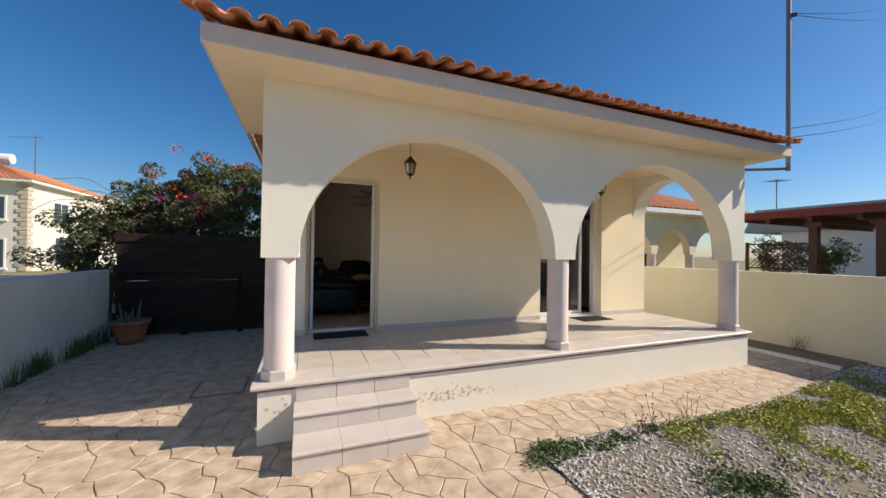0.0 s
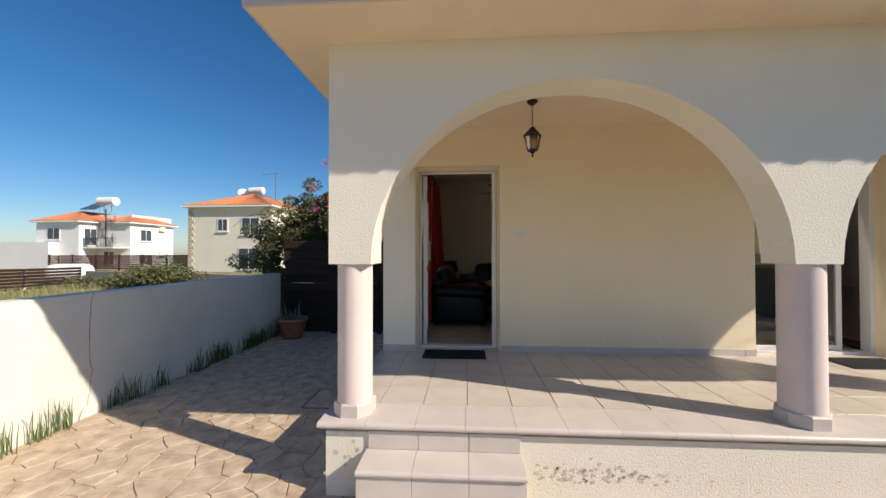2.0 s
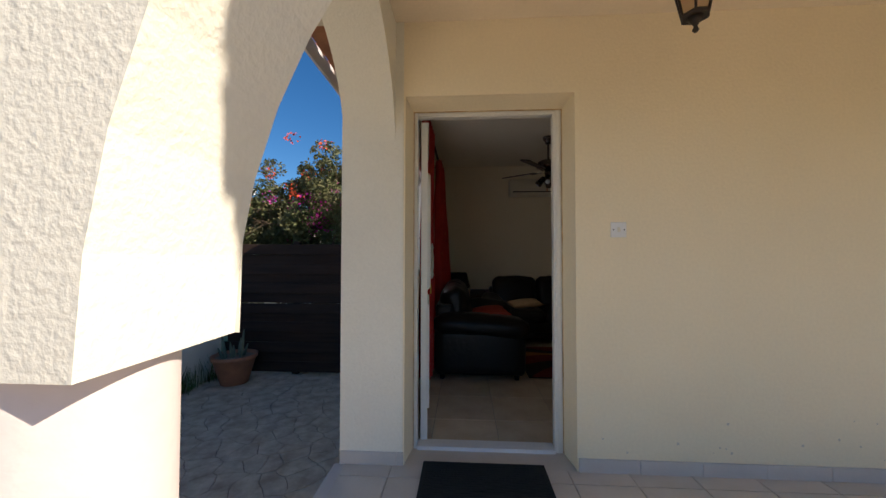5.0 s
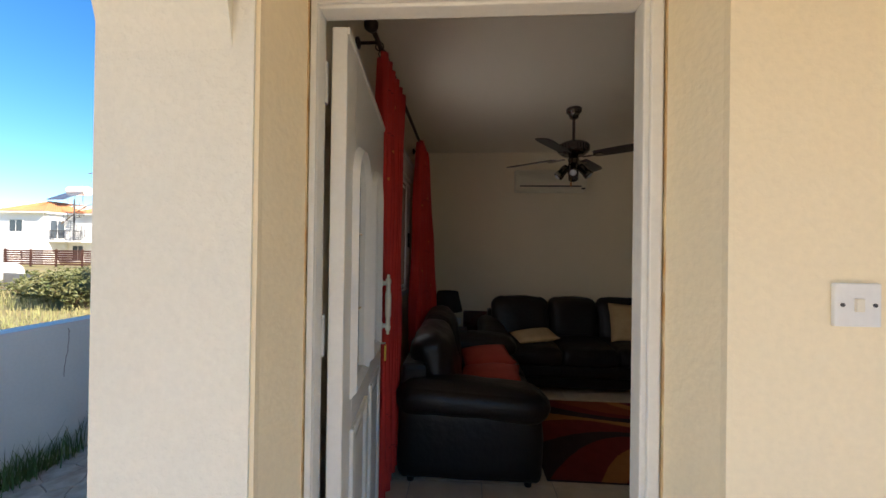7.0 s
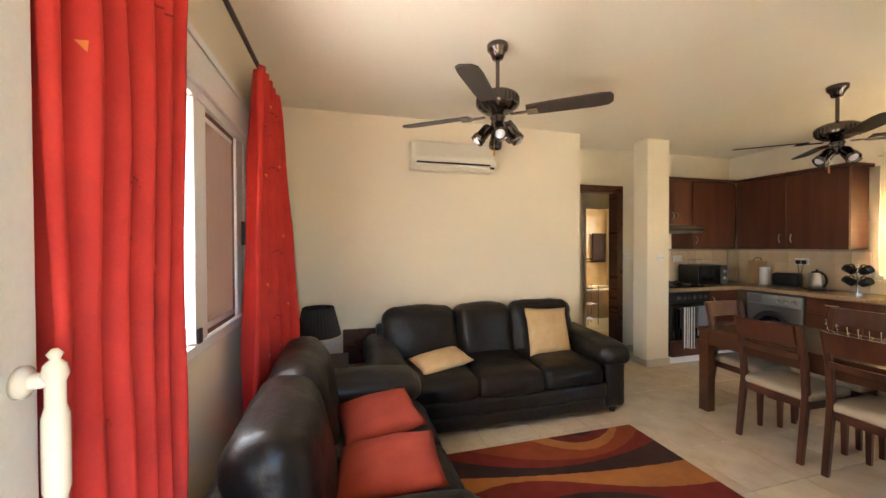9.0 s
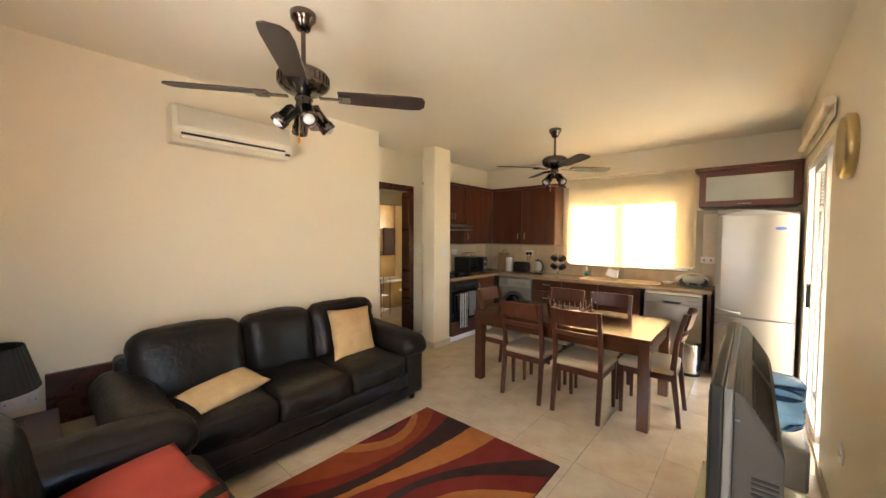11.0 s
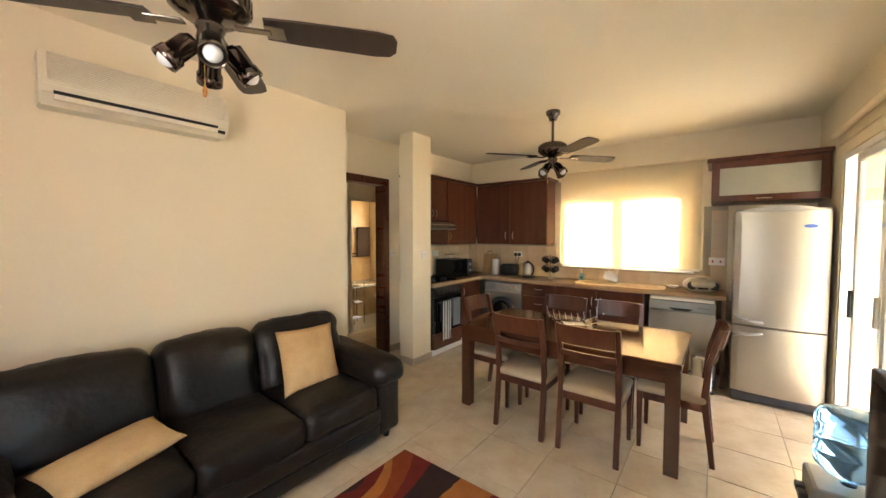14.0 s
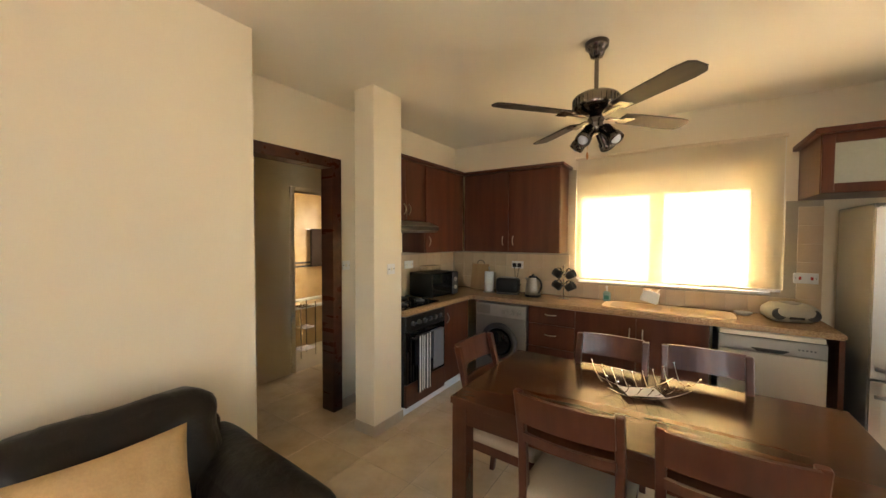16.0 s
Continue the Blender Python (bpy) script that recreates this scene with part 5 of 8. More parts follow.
dw = thing("dishwasher", "stainless steel dishwasher with recessed grip", "dishwasher", pose(CX + 0.03, 1.03, FLOOR))
bm = bmesh.new()
box(bm, 0.01, 0.54, 0.0, 0.60, 0.09, 0.855, 0.004)
part("body", bm, M_DARKP, dw)
bm = bmesh.new()
box(bm, -0.012, 0.01, 0.003, 0.597, 0.12, 0.74, 0.004)
part("door", bm, M_STEEL, dw)
bm = bmesh.new()
box(bm, -0.012, 0.01, 0.003, 0.597, 0.745, 0.845, 0.004)
cp = part("control_panel", bm, M_SILVERP, dw)
bm = bmesh.new()
extrude_poly(bm, [(0.19, 0.775), (0.23, 0.75), (0.37, 0.75), (0.41, 0.775)], "x", -0.0155, -0.008)
part("grip", bm, M_BLACK, cp)
bm = bmesh.new()
for k in range(5):
    box(bm, -0.015, -0.011, 0.06 + 0.02 * k, 0.07 + 0.02 * k, 0.79, 0.80)
part("button", bm, M_DARKP, cp)
bm = bmesh.new()
box(bm, 0.0, 0.53, 0.01, 0.59, 0.852, 0.885, 0.004)
part("lid", bm, M_ACW, dw, "ivory lid under the worktop")

fr = thing("fridge", "tall stainless steel fridge freezer with curved handles", "fridge", pose(5.14, 0.28, FLOOR))
bm = bmesh.new()
box(bm, 0.06, 0.66, 0.0, 0.63, 0.02, 1.80, 0.01)
part("body", bm, M_GREYM, fr)
for z0, z1, hz in ((0.10, 0.715, 0.66), (0.73, 1.77, 0.78)):
    bm = bmesh.new()
    pts = [(0.055, 0.003)] + [(0.055 - 0.02 - 0.030 * math.sin(math.pi * k / 14) ** 0.6, 0.003 + 0.624 * k / 14) for k in range(15)] + [(0.055, 0.627)]
    extrude_poly(bm, pts, "z", z0, z1)
    d = part("door", bm, M_STEEL, fr)
    bm = bmesh.new()
    s = 1 if hz > 0.7 else -1
    tube(bm, [(-0.02 - 0.045 * math.sin(math.pi * k / 10) ** 0.7, 0.62 - 0.20 * k / 10, hz - s * 0.01 + s * 0.035 * (1 - k / 10)) for k in range(11)], 0.012)
    part("handle", bm, M_SILVERP, d, "curved dark grey handle", smooth=True)
bm = bmesh.new()
box(bm, 0.02, 0.10, 0.003, 0.627, 0.02, 0.095, 0.01)
part("kick_plate", bm, M_DARKP, fr)
bm = bmesh.new()
extrude_poly(bm, [(0.02, 1.772)] + [(0.02 + 0.59 * k / 14, 1.778 + 0.05 * math.sin(math.pi * k / 14)) for k in range(15)] + [(0.61, 1.772)], "x", 0.02, 0.62)
part("top_cover", bm, M_SILVERP, fr)
bm = bmesh.new()
lathe(bm, [(0.045, 0), (0.04, 0.003)], seg=24)
bmesh.ops.scale(bm, vec=(0.35, 1, 1), verts=bm.verts)
bmesh.ops.transform(bm, matrix=pose(0.004, 0.13, 1.64, 0, -94, 0), verts=bm.verts)
part("badge", bm, mat("blue_enamel", (0.05, 0.12, 0.40), 0.3), fr, "small blue oval badge")
bn = thing("pedal_bin", "round stainless steel pedal bin", "bin", pose(5.22, 1.12, FLOOR))
bm = bmesh.new()
lathe(bm, [(0.105, 0.0), (0.105, 0.03)], seg=28)
part("foot", bm, M_BLACK, bn)
bm = bmesh.new()
lathe(bm, [(0.10, 0.03), (0.103, 0.035), (0.103, 0.33)], seg=32)
part("drum", bm, M_CHROME, bn, smooth=False)
bm = bmesh.new()
lathe(bm, [(0.106, 0.33), (0.106, 0.345), (0.08, 0.365), (0.02, 0.372)], seg=32)
part("lid", bm, M_CHROME, bn, smooth=True)

# kitchen window with roller blind
w2 = thing("window_2", "white kitchen window behind a drawn roller blind", "window", kind="structure")
bm = bmesh.new()
frame_x(bm, 6.05, 6.15, 1.27, 2.78, 1.64, 2.74, 0.05)
box(bm, 6.06, 6.14, 1.98, 2.07, 1.69, 2.69, 0.003)
part("window_frame", bm, M_ALU, w2)
pane("pane", 6.095, 6.10, 1.32, 1.98, 1.69, 2.69, w2)
pane("pane", 6.095, 6.10, 2.07, 2.73, 1.69, 2.69, w2)
bm = bmesh.new()
box(bm, 5.945, 6.05, 1.25, 2.80, 1.615, 1.64, 0.004)
part("window_sill", bm, M_WHITE, w2)
M_BLIND = cloth_screen("cream_roller_blind_cloth", (0.80, 0.71, 0.54), 0.30)
rb = thing("roller_blind", "cream roller blind drawn down and glowing in the sun", "blind")
bm = bmesh.new()
box(bm, 5.938, 5.9395, 1.19, 2.82, 1.66, 2.93)
part("cloth", bm, M_BLIND, rb)
bm = bmesh.new()
rod(bm, (5.945, 1.17, 2.94), (5.945, 2.84, 2.94), 0.018)
part("roller", bm, M_SOFFIT, rb)
bm = bmesh.new()
box(bm, 5.930, 5.945, 1.19, 2.82, 1.645, 1.668, 0.004)
part("bottom_bar", bm, M_WHITE, rb)
bm = bmesh.new()
tube(bm, [(5.93, 1.185, 2.92), (5.93, 1.185, 1.75)], 0.002, 6)
part("chain", bm, M_WHITE, rb)

# patio door
pd2 = thing("door_2", "white sliding patio door standing half open", "door", kind="structure")
bm = bmesh.new()
box(bm, 3.75, 3.80, 0.13, 0.245, FLOOR - 0.01, 2.72, 0.004)
box(bm, 5.08, 5.13, 0.13, 0.245, FLOOR - 0.01, 2.72, 0.004)
box(bm, 3.80, 5.08, 0.13, 0.245, 2.67, 2.72, 0.004)
box(bm, 3.80, 5.08, 0.13, 0.245, FLOOR - 0.01, FLOOR + 0.025, 0.003)
part("door_frame", bm, M_ALU, pd2)
for y, sx in ((0.145, 0.0), (0.195, 0.36)):
    bm = bmesh.new()
    frame_y(bm, y, y + 0.035, 3.80 + sx, 4.48 + sx, FLOOR + 0.025, 2.67, 0.06)
    s = part("sash", bm, M_ALU, pd2)
    pane("pane", 3.86 + sx, 4.42 + sx, y + 0.014, y + 0.020, FLOOR + 0.085, 2.61, s).visible_shadow = True
    bm = bmesh.new()
    box(bm, 4.435 + sx, 4.465 + sx, y + 0.035, y + 0.06, 1.45, 1.66, 0.006)
    part("latch", bm, M_BLACK, s)
pr = thing("roller_blind", "cream roller blind rolled up over the patio door", "blind")
bm = bmesh.new()
rod(bm, (3.58, 0.29, 2.90), (5.20, 0.29, 2.90), 0.028, seg=16)
part("roller", bm, M_SOFFIT, pr)
bm = bmesh.new()
box(bm, 3.60, 5.18, 0.262, 0.268, 2.80, 2.90)
part("cloth", bm, M_BLIND, pr)
bm = bmesh.new()
for k in range(52):
    bmesh.ops.create_uvsphere(bm, u_segments=6, v_segments=4, radius=0.0035, matrix=Matrix.Translation((3.62, 0.30, 2.88 - 0.022 * k)))
part("bead_chain", bm, M_WHITE, pr)

# clock, picture
ck = thing("wall_clock", "round pale gold wall clock", "clock", pose(3.12, 0.25, 2.53, -90, 0, 0))
bm = bmesh.new()
lathe(bm, [(0.16, 0.0), (0.165, 0.03), (0.15, 0.045), (0.135, 0.036)], seg=40)
part("rim", bm, mat("pale_gold", (0.60, 0.48, 0.25), 0.3, metal=0.9), ck, smooth=True)
bm = bmesh.new()
lathe(bm, [(0.14, 0.02), (0.138, 0.024)], seg=40)
part("dial", bm, mat("cream_dial", (0.44, 0.36, 0.19), 0.3), ck)
for a, l in ((40, 0.09), (150, 0.06)):
    bm = bmesh.new()
    box(bm, -0.004, 0.004, 0.0, l, 0.027, 0.029, m=pose(0, 0, 0, 0, 0, a))
    part("hand_pointer", bm, M_BLACK, ck)
pc = thing("framed_picture", "small framed picture in greys and browns with gilt frame", "picture", pose(1.84, 0.25, 2.17))
bm = bmesh.new()
frame_y(bm, 0.0, 0.022, -0.22, 0.22, -0.17, 0.17, 0.03, 0.004)
part("frame", bm, mat("dark_gilt", (0.22, 0.14, 0.06), 0.4, metal=0.4), pc)
bm = bmesh.new()
box(bm, -0.19, 0.19, 0.002, 0.008, -0.14, 0.14)
part("mount", bm, mat("ivory_card", (0.50, 0.45, 0.34), 0.8), pc)
bm = bmesh.new()
box(bm, -0.13, 0.13, 0.006, 0.011, -0.09, 0.09)
part("print", bm, mat("sepia_print", (0.36, 0.33, 0.27), 0.7, col2=(0.16, 0.15, 0.13), scale=12, bscale=30, fine=0.2), pc)

# television on glass stand, water cooler
tvs = thing("television_stand", "clear glass television stand with shelves", "stand", pose(1.98, 0.54, FLOOR))
M_TGLASS = glass("greenish_glass", (0.80, 0.92, 0.86), 0.0)
for z in (0.12, 0.40):
    bm = bmesh.new()
    box(bm, -0.42, 0.62, -0.22, 0.24, z, z + 0.012, 0.003)
    part("shelf", bm, M_TGLASS, tvs)
for x in (-0.36, 0.56):
    for y in (-0.17, 0.19):
        bm = bmesh.new()
        rod(bm, (x, y, 0), (x, y, 0.40), 0.02)
        part("post", bm, M_STEEL, tvs)
tv = thing("television", "grey flat television with perforated back on the glass stand", "television", pose(1.92, 0.64, FLOOR + 0.412))
M_TVG = mat("taupe_grey_television_plastic", (0.065, 0.058, 0.048), 0.4, var=0.08, bscale=120)
M_TVS = mat("silver_television_trim", (0.19, 0.185, 0.175), 0.35, var=0.06)
bm = bmesh.new()
box(bm, -0.44, 0.44, 0.022, 0.05, 0.10, 0.78, 0.006)
part("bezel", bm, M_BLACK, tv)
bm = bmesh.new()
box(bm, -0.438, 0.438, 0.004, 0.0215, 0.102, 0.778, 0.004)
part("trim", bm, M_TVS, tv, "silver grey plastic band")
bm = bmesh.new()
box(bm, -0.41, 0.41, 0.0505, 0.053, 0.16, 0.75)
part("screen", bm, M_BGLASS, tv)
bm = bmesh.new()
extrude_poly(bm, [(0.0035, 0.11), (0.0035, 0.772), (-0.012, 0.764), (-0.082, 0.655), (-0.090, 0.635), (-0.090, 0.16), (-0.04, 0.11)], "x", -0.432, 0.432)
bmesh.ops.bevel(bm, geom=bm.edges[:], offset=0.004, segments=2, affect="EDGES")
bk = part("back_shell", bm, M_TVG, tv)
bm = bmesh.new()
for i in range(46):
    if 20 < i < 25:
        continue
    for j in range(7):
        x, t = -0.40 + 0.0178 * i, 0.30 + 0.095 * j
        box(bm, x - 0.004, x + 0.004, -0.004, 0.004, -0.002, 0.003, m=pose(0, -0.012 - 0.070 * t - 0.0008, 0.764 - 0.109 * t + 0.0006, 57))
for k in range(33):
    for sx in (-1, 1):
        box(bm, sx * 0.4335 - 0.0015, sx * 0.4335 + 0.0015, -0.082, -0.034, 0.17 + 0.0125 * k, 0.176 + 0.0125 * k)
tagged(part("vent", bm, M_BLACK, bk), kind="stuff")
bm = bmesh.new()
box(bm, -0.434, -0.431, -0.010, 0.000, 0.70, 0.706, 0.001)
part("side_button", bm, M_TVS, tv)
bm = bmesh.new()
box(bm, -0.25, 0.25, -0.12, 0.12, 0.0, 0.018, 0.006)
box(bm, -0.10, 0.10, -0.03, 0.01, 0.018, 0.12, 0.006)
part("foot", bm, M_TVS, tv)
wc = thing("water_cooler", "low grey water dispenser beside the patio door", "water dispenser", pose(3.55, 0.47, FLOOR))
bm = bmesh.new()
box(bm, -0.15, 0.15, -0.15, 0.15, 0.0, 0.27, 0.02)
part("body", bm, M_SILVERP, wc)
bm = bmesh.new()
box(bm, -0.06, 0.0, 0.15, 0.19, 0.14, 0.18, 0.008)
box(bm, 0.02, 0.08, 0.15, 0.19, 0.14, 0.18, 0.008)
part("spigot", bm, M_DARKP, wc)
bm = bmesh.new()
for k, s in enumerate(((0.5, 0.03, 0.02), (0.05, 0.4, 0.06))):
    box(bm, -0.156, -0.149, -0.02 + 0.03 * k, 0.0 + 0.03 * k, 0.17, 0.20, 0.002)
part("tap_button", bm, M_RED, wc)
wb = thing("water_bottle", "large clear blue water bottle upside down on the dispenser", "water bottle", pose(3.55, 0.47, FLOOR + 0.27))
bm = bmesh.new()
prof = [(0.03, 0.0), (0.035, 0.03), (0.10, 0.06), (0.132, 0.09), (0.134, 0.16), (0.126, 0.17), (0.134, 0.18), (0.134, 0.25), (0.126, 0.26), (0.134, 0.27), (0.134, 0.34), (0.12, 0.37), (0.05, 0.375)]
lathe(bm, prof, seg=36)
part("bottle", bm, glass("blue_water_bottle", (0.22, 0.50, 0.88), 0.10, 1.12), wb, smooth=True)
wall_plate("wall_socket", "white socket plate low on the wall", pose(3.02, 0.25, 0.98, 0, 0, 180), 1)
dec = thing("glass_jug", "brown glass jug on the television stand", "jug", pose(2.46, 0.62, FLOOR + 0.412))
bm = bmesh.new()
lathe(bm, [(0.05, 0.0), (0.06, 0.05), (0.06, 0.14), (0.04, 0.18), (0.02, 0.19)], seg=22)
part("jug", bm, glass("amber_glass", (0.55, 0.32, 0.14), 0.05), dec, smooth=True)

# ---- passage and bathroom ----
dfm = thing("door_3", "dark mahogany passage door frame standing open", "door", kind="structure")
bm = bmesh.new()
box(bm, 3.20, 3.30, 4.44, 4.60, FLOOR, 2.79, 0.006)
box(bm, 4.00, 4.10, 4.44, 4.60, FLOOR, 2.79, 0.006)
box(bm, 3.30, 4.00, 4.44, 4.60, 2.70, 2.79, 0.006)
part("door_frame", bm, M_MAHOG, dfm)
bm = bmesh.new()
box(bm, 3.26, 3.30, 4.62, 5.30, FLOOR + 0.01, 2.68, 0.004)
part("leaf", bm, wood("warm_brown_door", (0.30, 0.13, 0.05), (0.22, 0.09, 0.035), 0.4, axis=2), dfm, "warm brown door leaf swung into the passage")
M_BTILE = mat("mottled_beige_bathroom_tile", (0.56, 0.40, 0.22), 0.3, col2=(0.44, 0.29, 0.15), scale=4, piece=0.1)
slab("bathroom_wall", 4.2, 5.97, 7.0, 7.06, FLOOR, CEIL, M_BTILE, "mottled beige tiled bathroom wall", "wall")
slab("bathroom_wall", 4.16, 4.2, 5.7, 7.0, FLOOR, CEIL, M_BTILE, "mottled beige tiled bathroom wall", "wall")
bm = bmesh.new()
for z in (1.60, 1.66):
    box(bm, 4.2, 5.96, 6.992, 7.0, z, z + 0.03)
tagged(part("tile_border", bm, M_DARKP), "dark patterned tile border in the bathroom", "tile border", kind="structure")
dj = thing("door_4", "cream bathroom door standing open", "door", kind="structure")
bm = bmesh.new()
box(bm, 4.33, 4.38, 5.58, 5.72, FLOOR, 2.67, 0.004)
box(bm, 5.10, 5.15, 5.58, 5.72, FLOOR, 2.67, 0.004)
box(bm, 4.38, 5.10, 5.58, 5.72, 2.62, 2.67, 0.004)
part("door_frame", bm, M_INWALL, dj)
bm = bmesh.new()
box(bm, 4.385, 4.42, 5.73, 6.40, FLOOR + 0.01, 2.61, 0.004)
lf = part("leaf", bm, M_ACW, dj)
bm = bmesh.new()
rod(bm, (4.42, 6.33, 1.52), (4.47, 6.33, 1.52), 0.01)
rod(bm, (4.465, 6.33, 1.52), (4.465, 6.22, 1.52), 0.009)
part("handle", bm, M_DARKP, lf)
bt = thing("bathtub", "white bathtub with tiled side", "bathtub")
bm = bmesh.new()
box(bm, 4.75, 5.96, 6.40, 6.99, FLOOR, 1.06, 0.004)
part("side_panel", bm, M_BTILE, bt)
bm = bmesh.new()
box(bm, 4.73, 5.965, 6.36, 6.46, 1.06, 1.10, 0.012)
box(bm, 4.73, 5.965, 6.90, 6.995, 1.06, 1.10, 0.012)
box(bm, 4.73, 4.84, 6.46, 6.90, 1.06, 1.10, 0.012)
part("rim", bm, M_WHITE, bt)
tw = thing("bath_towel", "dark brown towel hanging on the bathroom wall", "towel")
bm = bmesh.new()
puff(bm, (0.34, 0.05, 0.62), 0.022, (0, 0.01, 0), 8, 0.006, pose(5.74, 6.95, 1.92))
part("cloth", bm, mat("dark_brown_towel", (0.045, 0.025, 0.018), 0.95, bump=0.003, bscale=150), tw, smooth=True)
bm = bmesh.new()
rod(bm, (5.50, 6.965, 2.22), (5.96, 6.965, 2.22), 0.008)
part("rail", bm, M_CHROME, tw)
tr = thing("wire_trolley", "chrome wire trolley with toiletries", "trolley", pose(4.70, 5.95, FLOOR))
for x in (-0.0, 0.22):
    for y in (0.0, 0.2):
        bm = bmesh.new()
        rod(bm, (x, y, 0), (x, y, 0.72), 0.007)
        part("post", bm, M_GUN, tr)
for z in (0.10, 0.38, 0.66):
    bm = bmesh.new()
    for k in range(7):
        rod(bm, (0, 0.033 * k, z), (0.22, 0.033 * k, z), 0.003, seg=6)
    part("basket", bm, M_GUN, tr)
wcb = thing("toilet", "white ceramic toilet bowl in the bathroom", "toilet", pose(5.52, 6.08, FLOOR))
bm = bmesh.new()
lathe(bm, [(0.10, 0.0), (0.10, 0.15), (0.16, 0.33), (0.18, 0.39), (0.14, 0.40), (0.10, 0.34)], seg=24)
part("bowl", bm, M_WHITE, wcb, smooth=True)
bm = bmesh.new()
lathe(bm, [(0.185, 0.39), (0.185, 0.41), (0.02, 0.415)], seg=24)
part("lid", bm, M_WHITE, wcb)
# unseen window, added only so that light reaches the bathroom
w3 = thing("window_3", "unseen white bathroom window with obscured glass, added to let light in", "window", kind="structure")
bm = bmesh.new()
frame_x(bm, 6.06, 6.14, 5.95, 6.65, 1.85, 2.65, 0.045)
part("window_frame", bm, M_ALU, w3)
pane("pane", 6.095, 6.10, 6.0, 6.60, 1.90, 2.60, w3, M_FROST).visible_shadow = True

# skirting inside
bm = bmesh.new()
for a in ((-0.17, 3.03, 3.905, 3.92), (3.03, 3.20, 4.445, 4.46), (3.918, 4.267, 3.853, 3.865), (3.918, 3.93, 3.865, 4.08), (0.95, 3.74, 0.25, 0.263), (5.14, 5.9, 0.25, 0.263), (4.10, 4.30, 4.446, 4.46)):
    box(bm, *a, FLOOR, FLOOR + 0.085, 0.002)
tagged(part("baseboard", bm, mat("beige_skirting_tile", (0.58, 0.47, 0.33), 0.4, var=0.15)), "beige tiled skirting along the room walls", "baseboard", kind="structure")

# ---- roof of the house ----
def barrel(length, r0, r1, seg=7, thick=0.014):
    """One half-round clay tile along +y, its crown up."""
    b = bmesh.new()
    rings = []
    for y, r in ((0.0, r0), (length, r1)):
        outer = [(r * math.cos(math.pi * k / seg), y, r * math.sin(math.pi * k / seg)) for k in range(seg + 1)]
        inner = [((r - thick) * math.cos(math.pi * k / seg), y, (r - thick) * math.sin(math.pi * k / seg)) for k in range(seg, -1, -1)]
        rings.append([b.verts.new(p) for p in outer + inner])
    n = len(rings[0])
    for k in range(n):
        b.faces.new((rings[0][k], rings[0][(k + 1) % n], rings[1][(k + 1) % n], rings[1][k]))
    b.faces.new(rings[0][::-1]), b.faces.new(rings[1])
    bmesh.ops.recalc_face_normals(b, faces=b.faces)
    return b


EX0, EX1, EY = -0.77, 6.58, -2.12
roof = thing("roof", "terracotta barrel tile hip roof with overhanging eave", "roof", kind="structure")
bm = bmesh.new()
apex_a, apex_b = (2.2, 2.9, 4.55), (3.6, 2.9, 4.55)
base = [(EX0 + 0.02, EY + 0.02, 3.245), (EX1 - 0.02, EY + 0.02, 3.245), (EX1 - 0.02, 8.1, 3.245), (EX0 + 0.02, 8.1, 3.245)]
vb = [bm.verts.new(p) for p in base]
va, vc = bm.verts.new(apex_a), bm.verts.new(apex_b)
bm.faces.new((vb[0], vb[1], vc, va)), bm.faces.new((vb[1], vb[2], vc)), bm.faces.new((vb[2], vb[3], va, vc)), bm.faces.new((vb[3], vb[0], va))
bmesh.ops.recalc_face_normals(bm, faces=bm.faces)
part("deck", bm, M_TERRA, roof)
bm = bmesh.new()
for a in ((EX0, EX1, EY - 0.018, EY, 3.128, 3.268), (EX0 - 0.018, EX0, EY - 0.018, 8.1, 3.128, 3.268), (EX1, EX1 + 0.018, EY - 0.018, 8.1, 3.128, 3.268)):
    box(bm, *a, 0.002)
part("fascia", bm, M_FASCIA, roof, "greyish lilac painted fascia board")
me_tile = bpy.data.meshes.new("tile")
b = barrel(0.46, 0.078, 0.066)
bmesh.ops.scale(b, vec=(1, 1, 0.62), verts=b.verts)
b.to_mesh(me_tile)
b.free()
me_tile.materials.append(M_TERRA)
b = barrel(0.46, 0.066, 0.058)
bmesh.ops.scale(b, vec=(1, 1, 0.5), verts=b.verts)
bmesh.ops.rotate(b, cent=(0, 0.23, 0), matrix=Matrix.Rotation(math.pi, 3, "Y"), verts=b.verts)
me_pan = bpy.data.meshes.new("pan_tile")
b.to_mesh(me_pan)
b.free()
me_pan.materials.append(M_TERRA)
pitch = math.degrees(math.atan2(4.55 - 3.245, 2.9 - EY))
rnd = random.Random(4)
for row in range(4):
    for k in range(37):
        x = EX0 + 0.04 + k * 0.1985
        if x < EX0 + row * 0.30 or x > EX1 - row * 0.30:
            continue
        for mesh, dz, dx in ((me_tile, 0.018, 0.0), (me_pan, 0.034, 0.099)):
            ob = new("tile", mesh)
            ob.parent = roof
            y = EY - 0.135 + row * 0.40
            ob.matrix_basis = pose(x + dx + rnd.uniform(-0.008, 0.008), y + rnd.uniform(-0.012, 0.012), 3.280 + dz + row * 0.102 + rnd.uniform(-0.004, 0.004), pitch + 1.5, rnd.uniform(-3, 3), rnd.uniform(-1.2, 1.2))
for k in range(9):
    for x, dirx in ((EX0 - 0.06, 1), (EX1 + 0.06, -1)):
        ob = new("hip_tile", me_tile)
        ob.parent = roof
        ob.matrix_basis = pose(x + dirx * k * 0.24, EY - 0.10 + k * 0.36, 3.335 + k * 0.098, 12, 0, -dirx * 33) @ Matrix.Diagonal((1.1, 1.0, 1.0, 1))
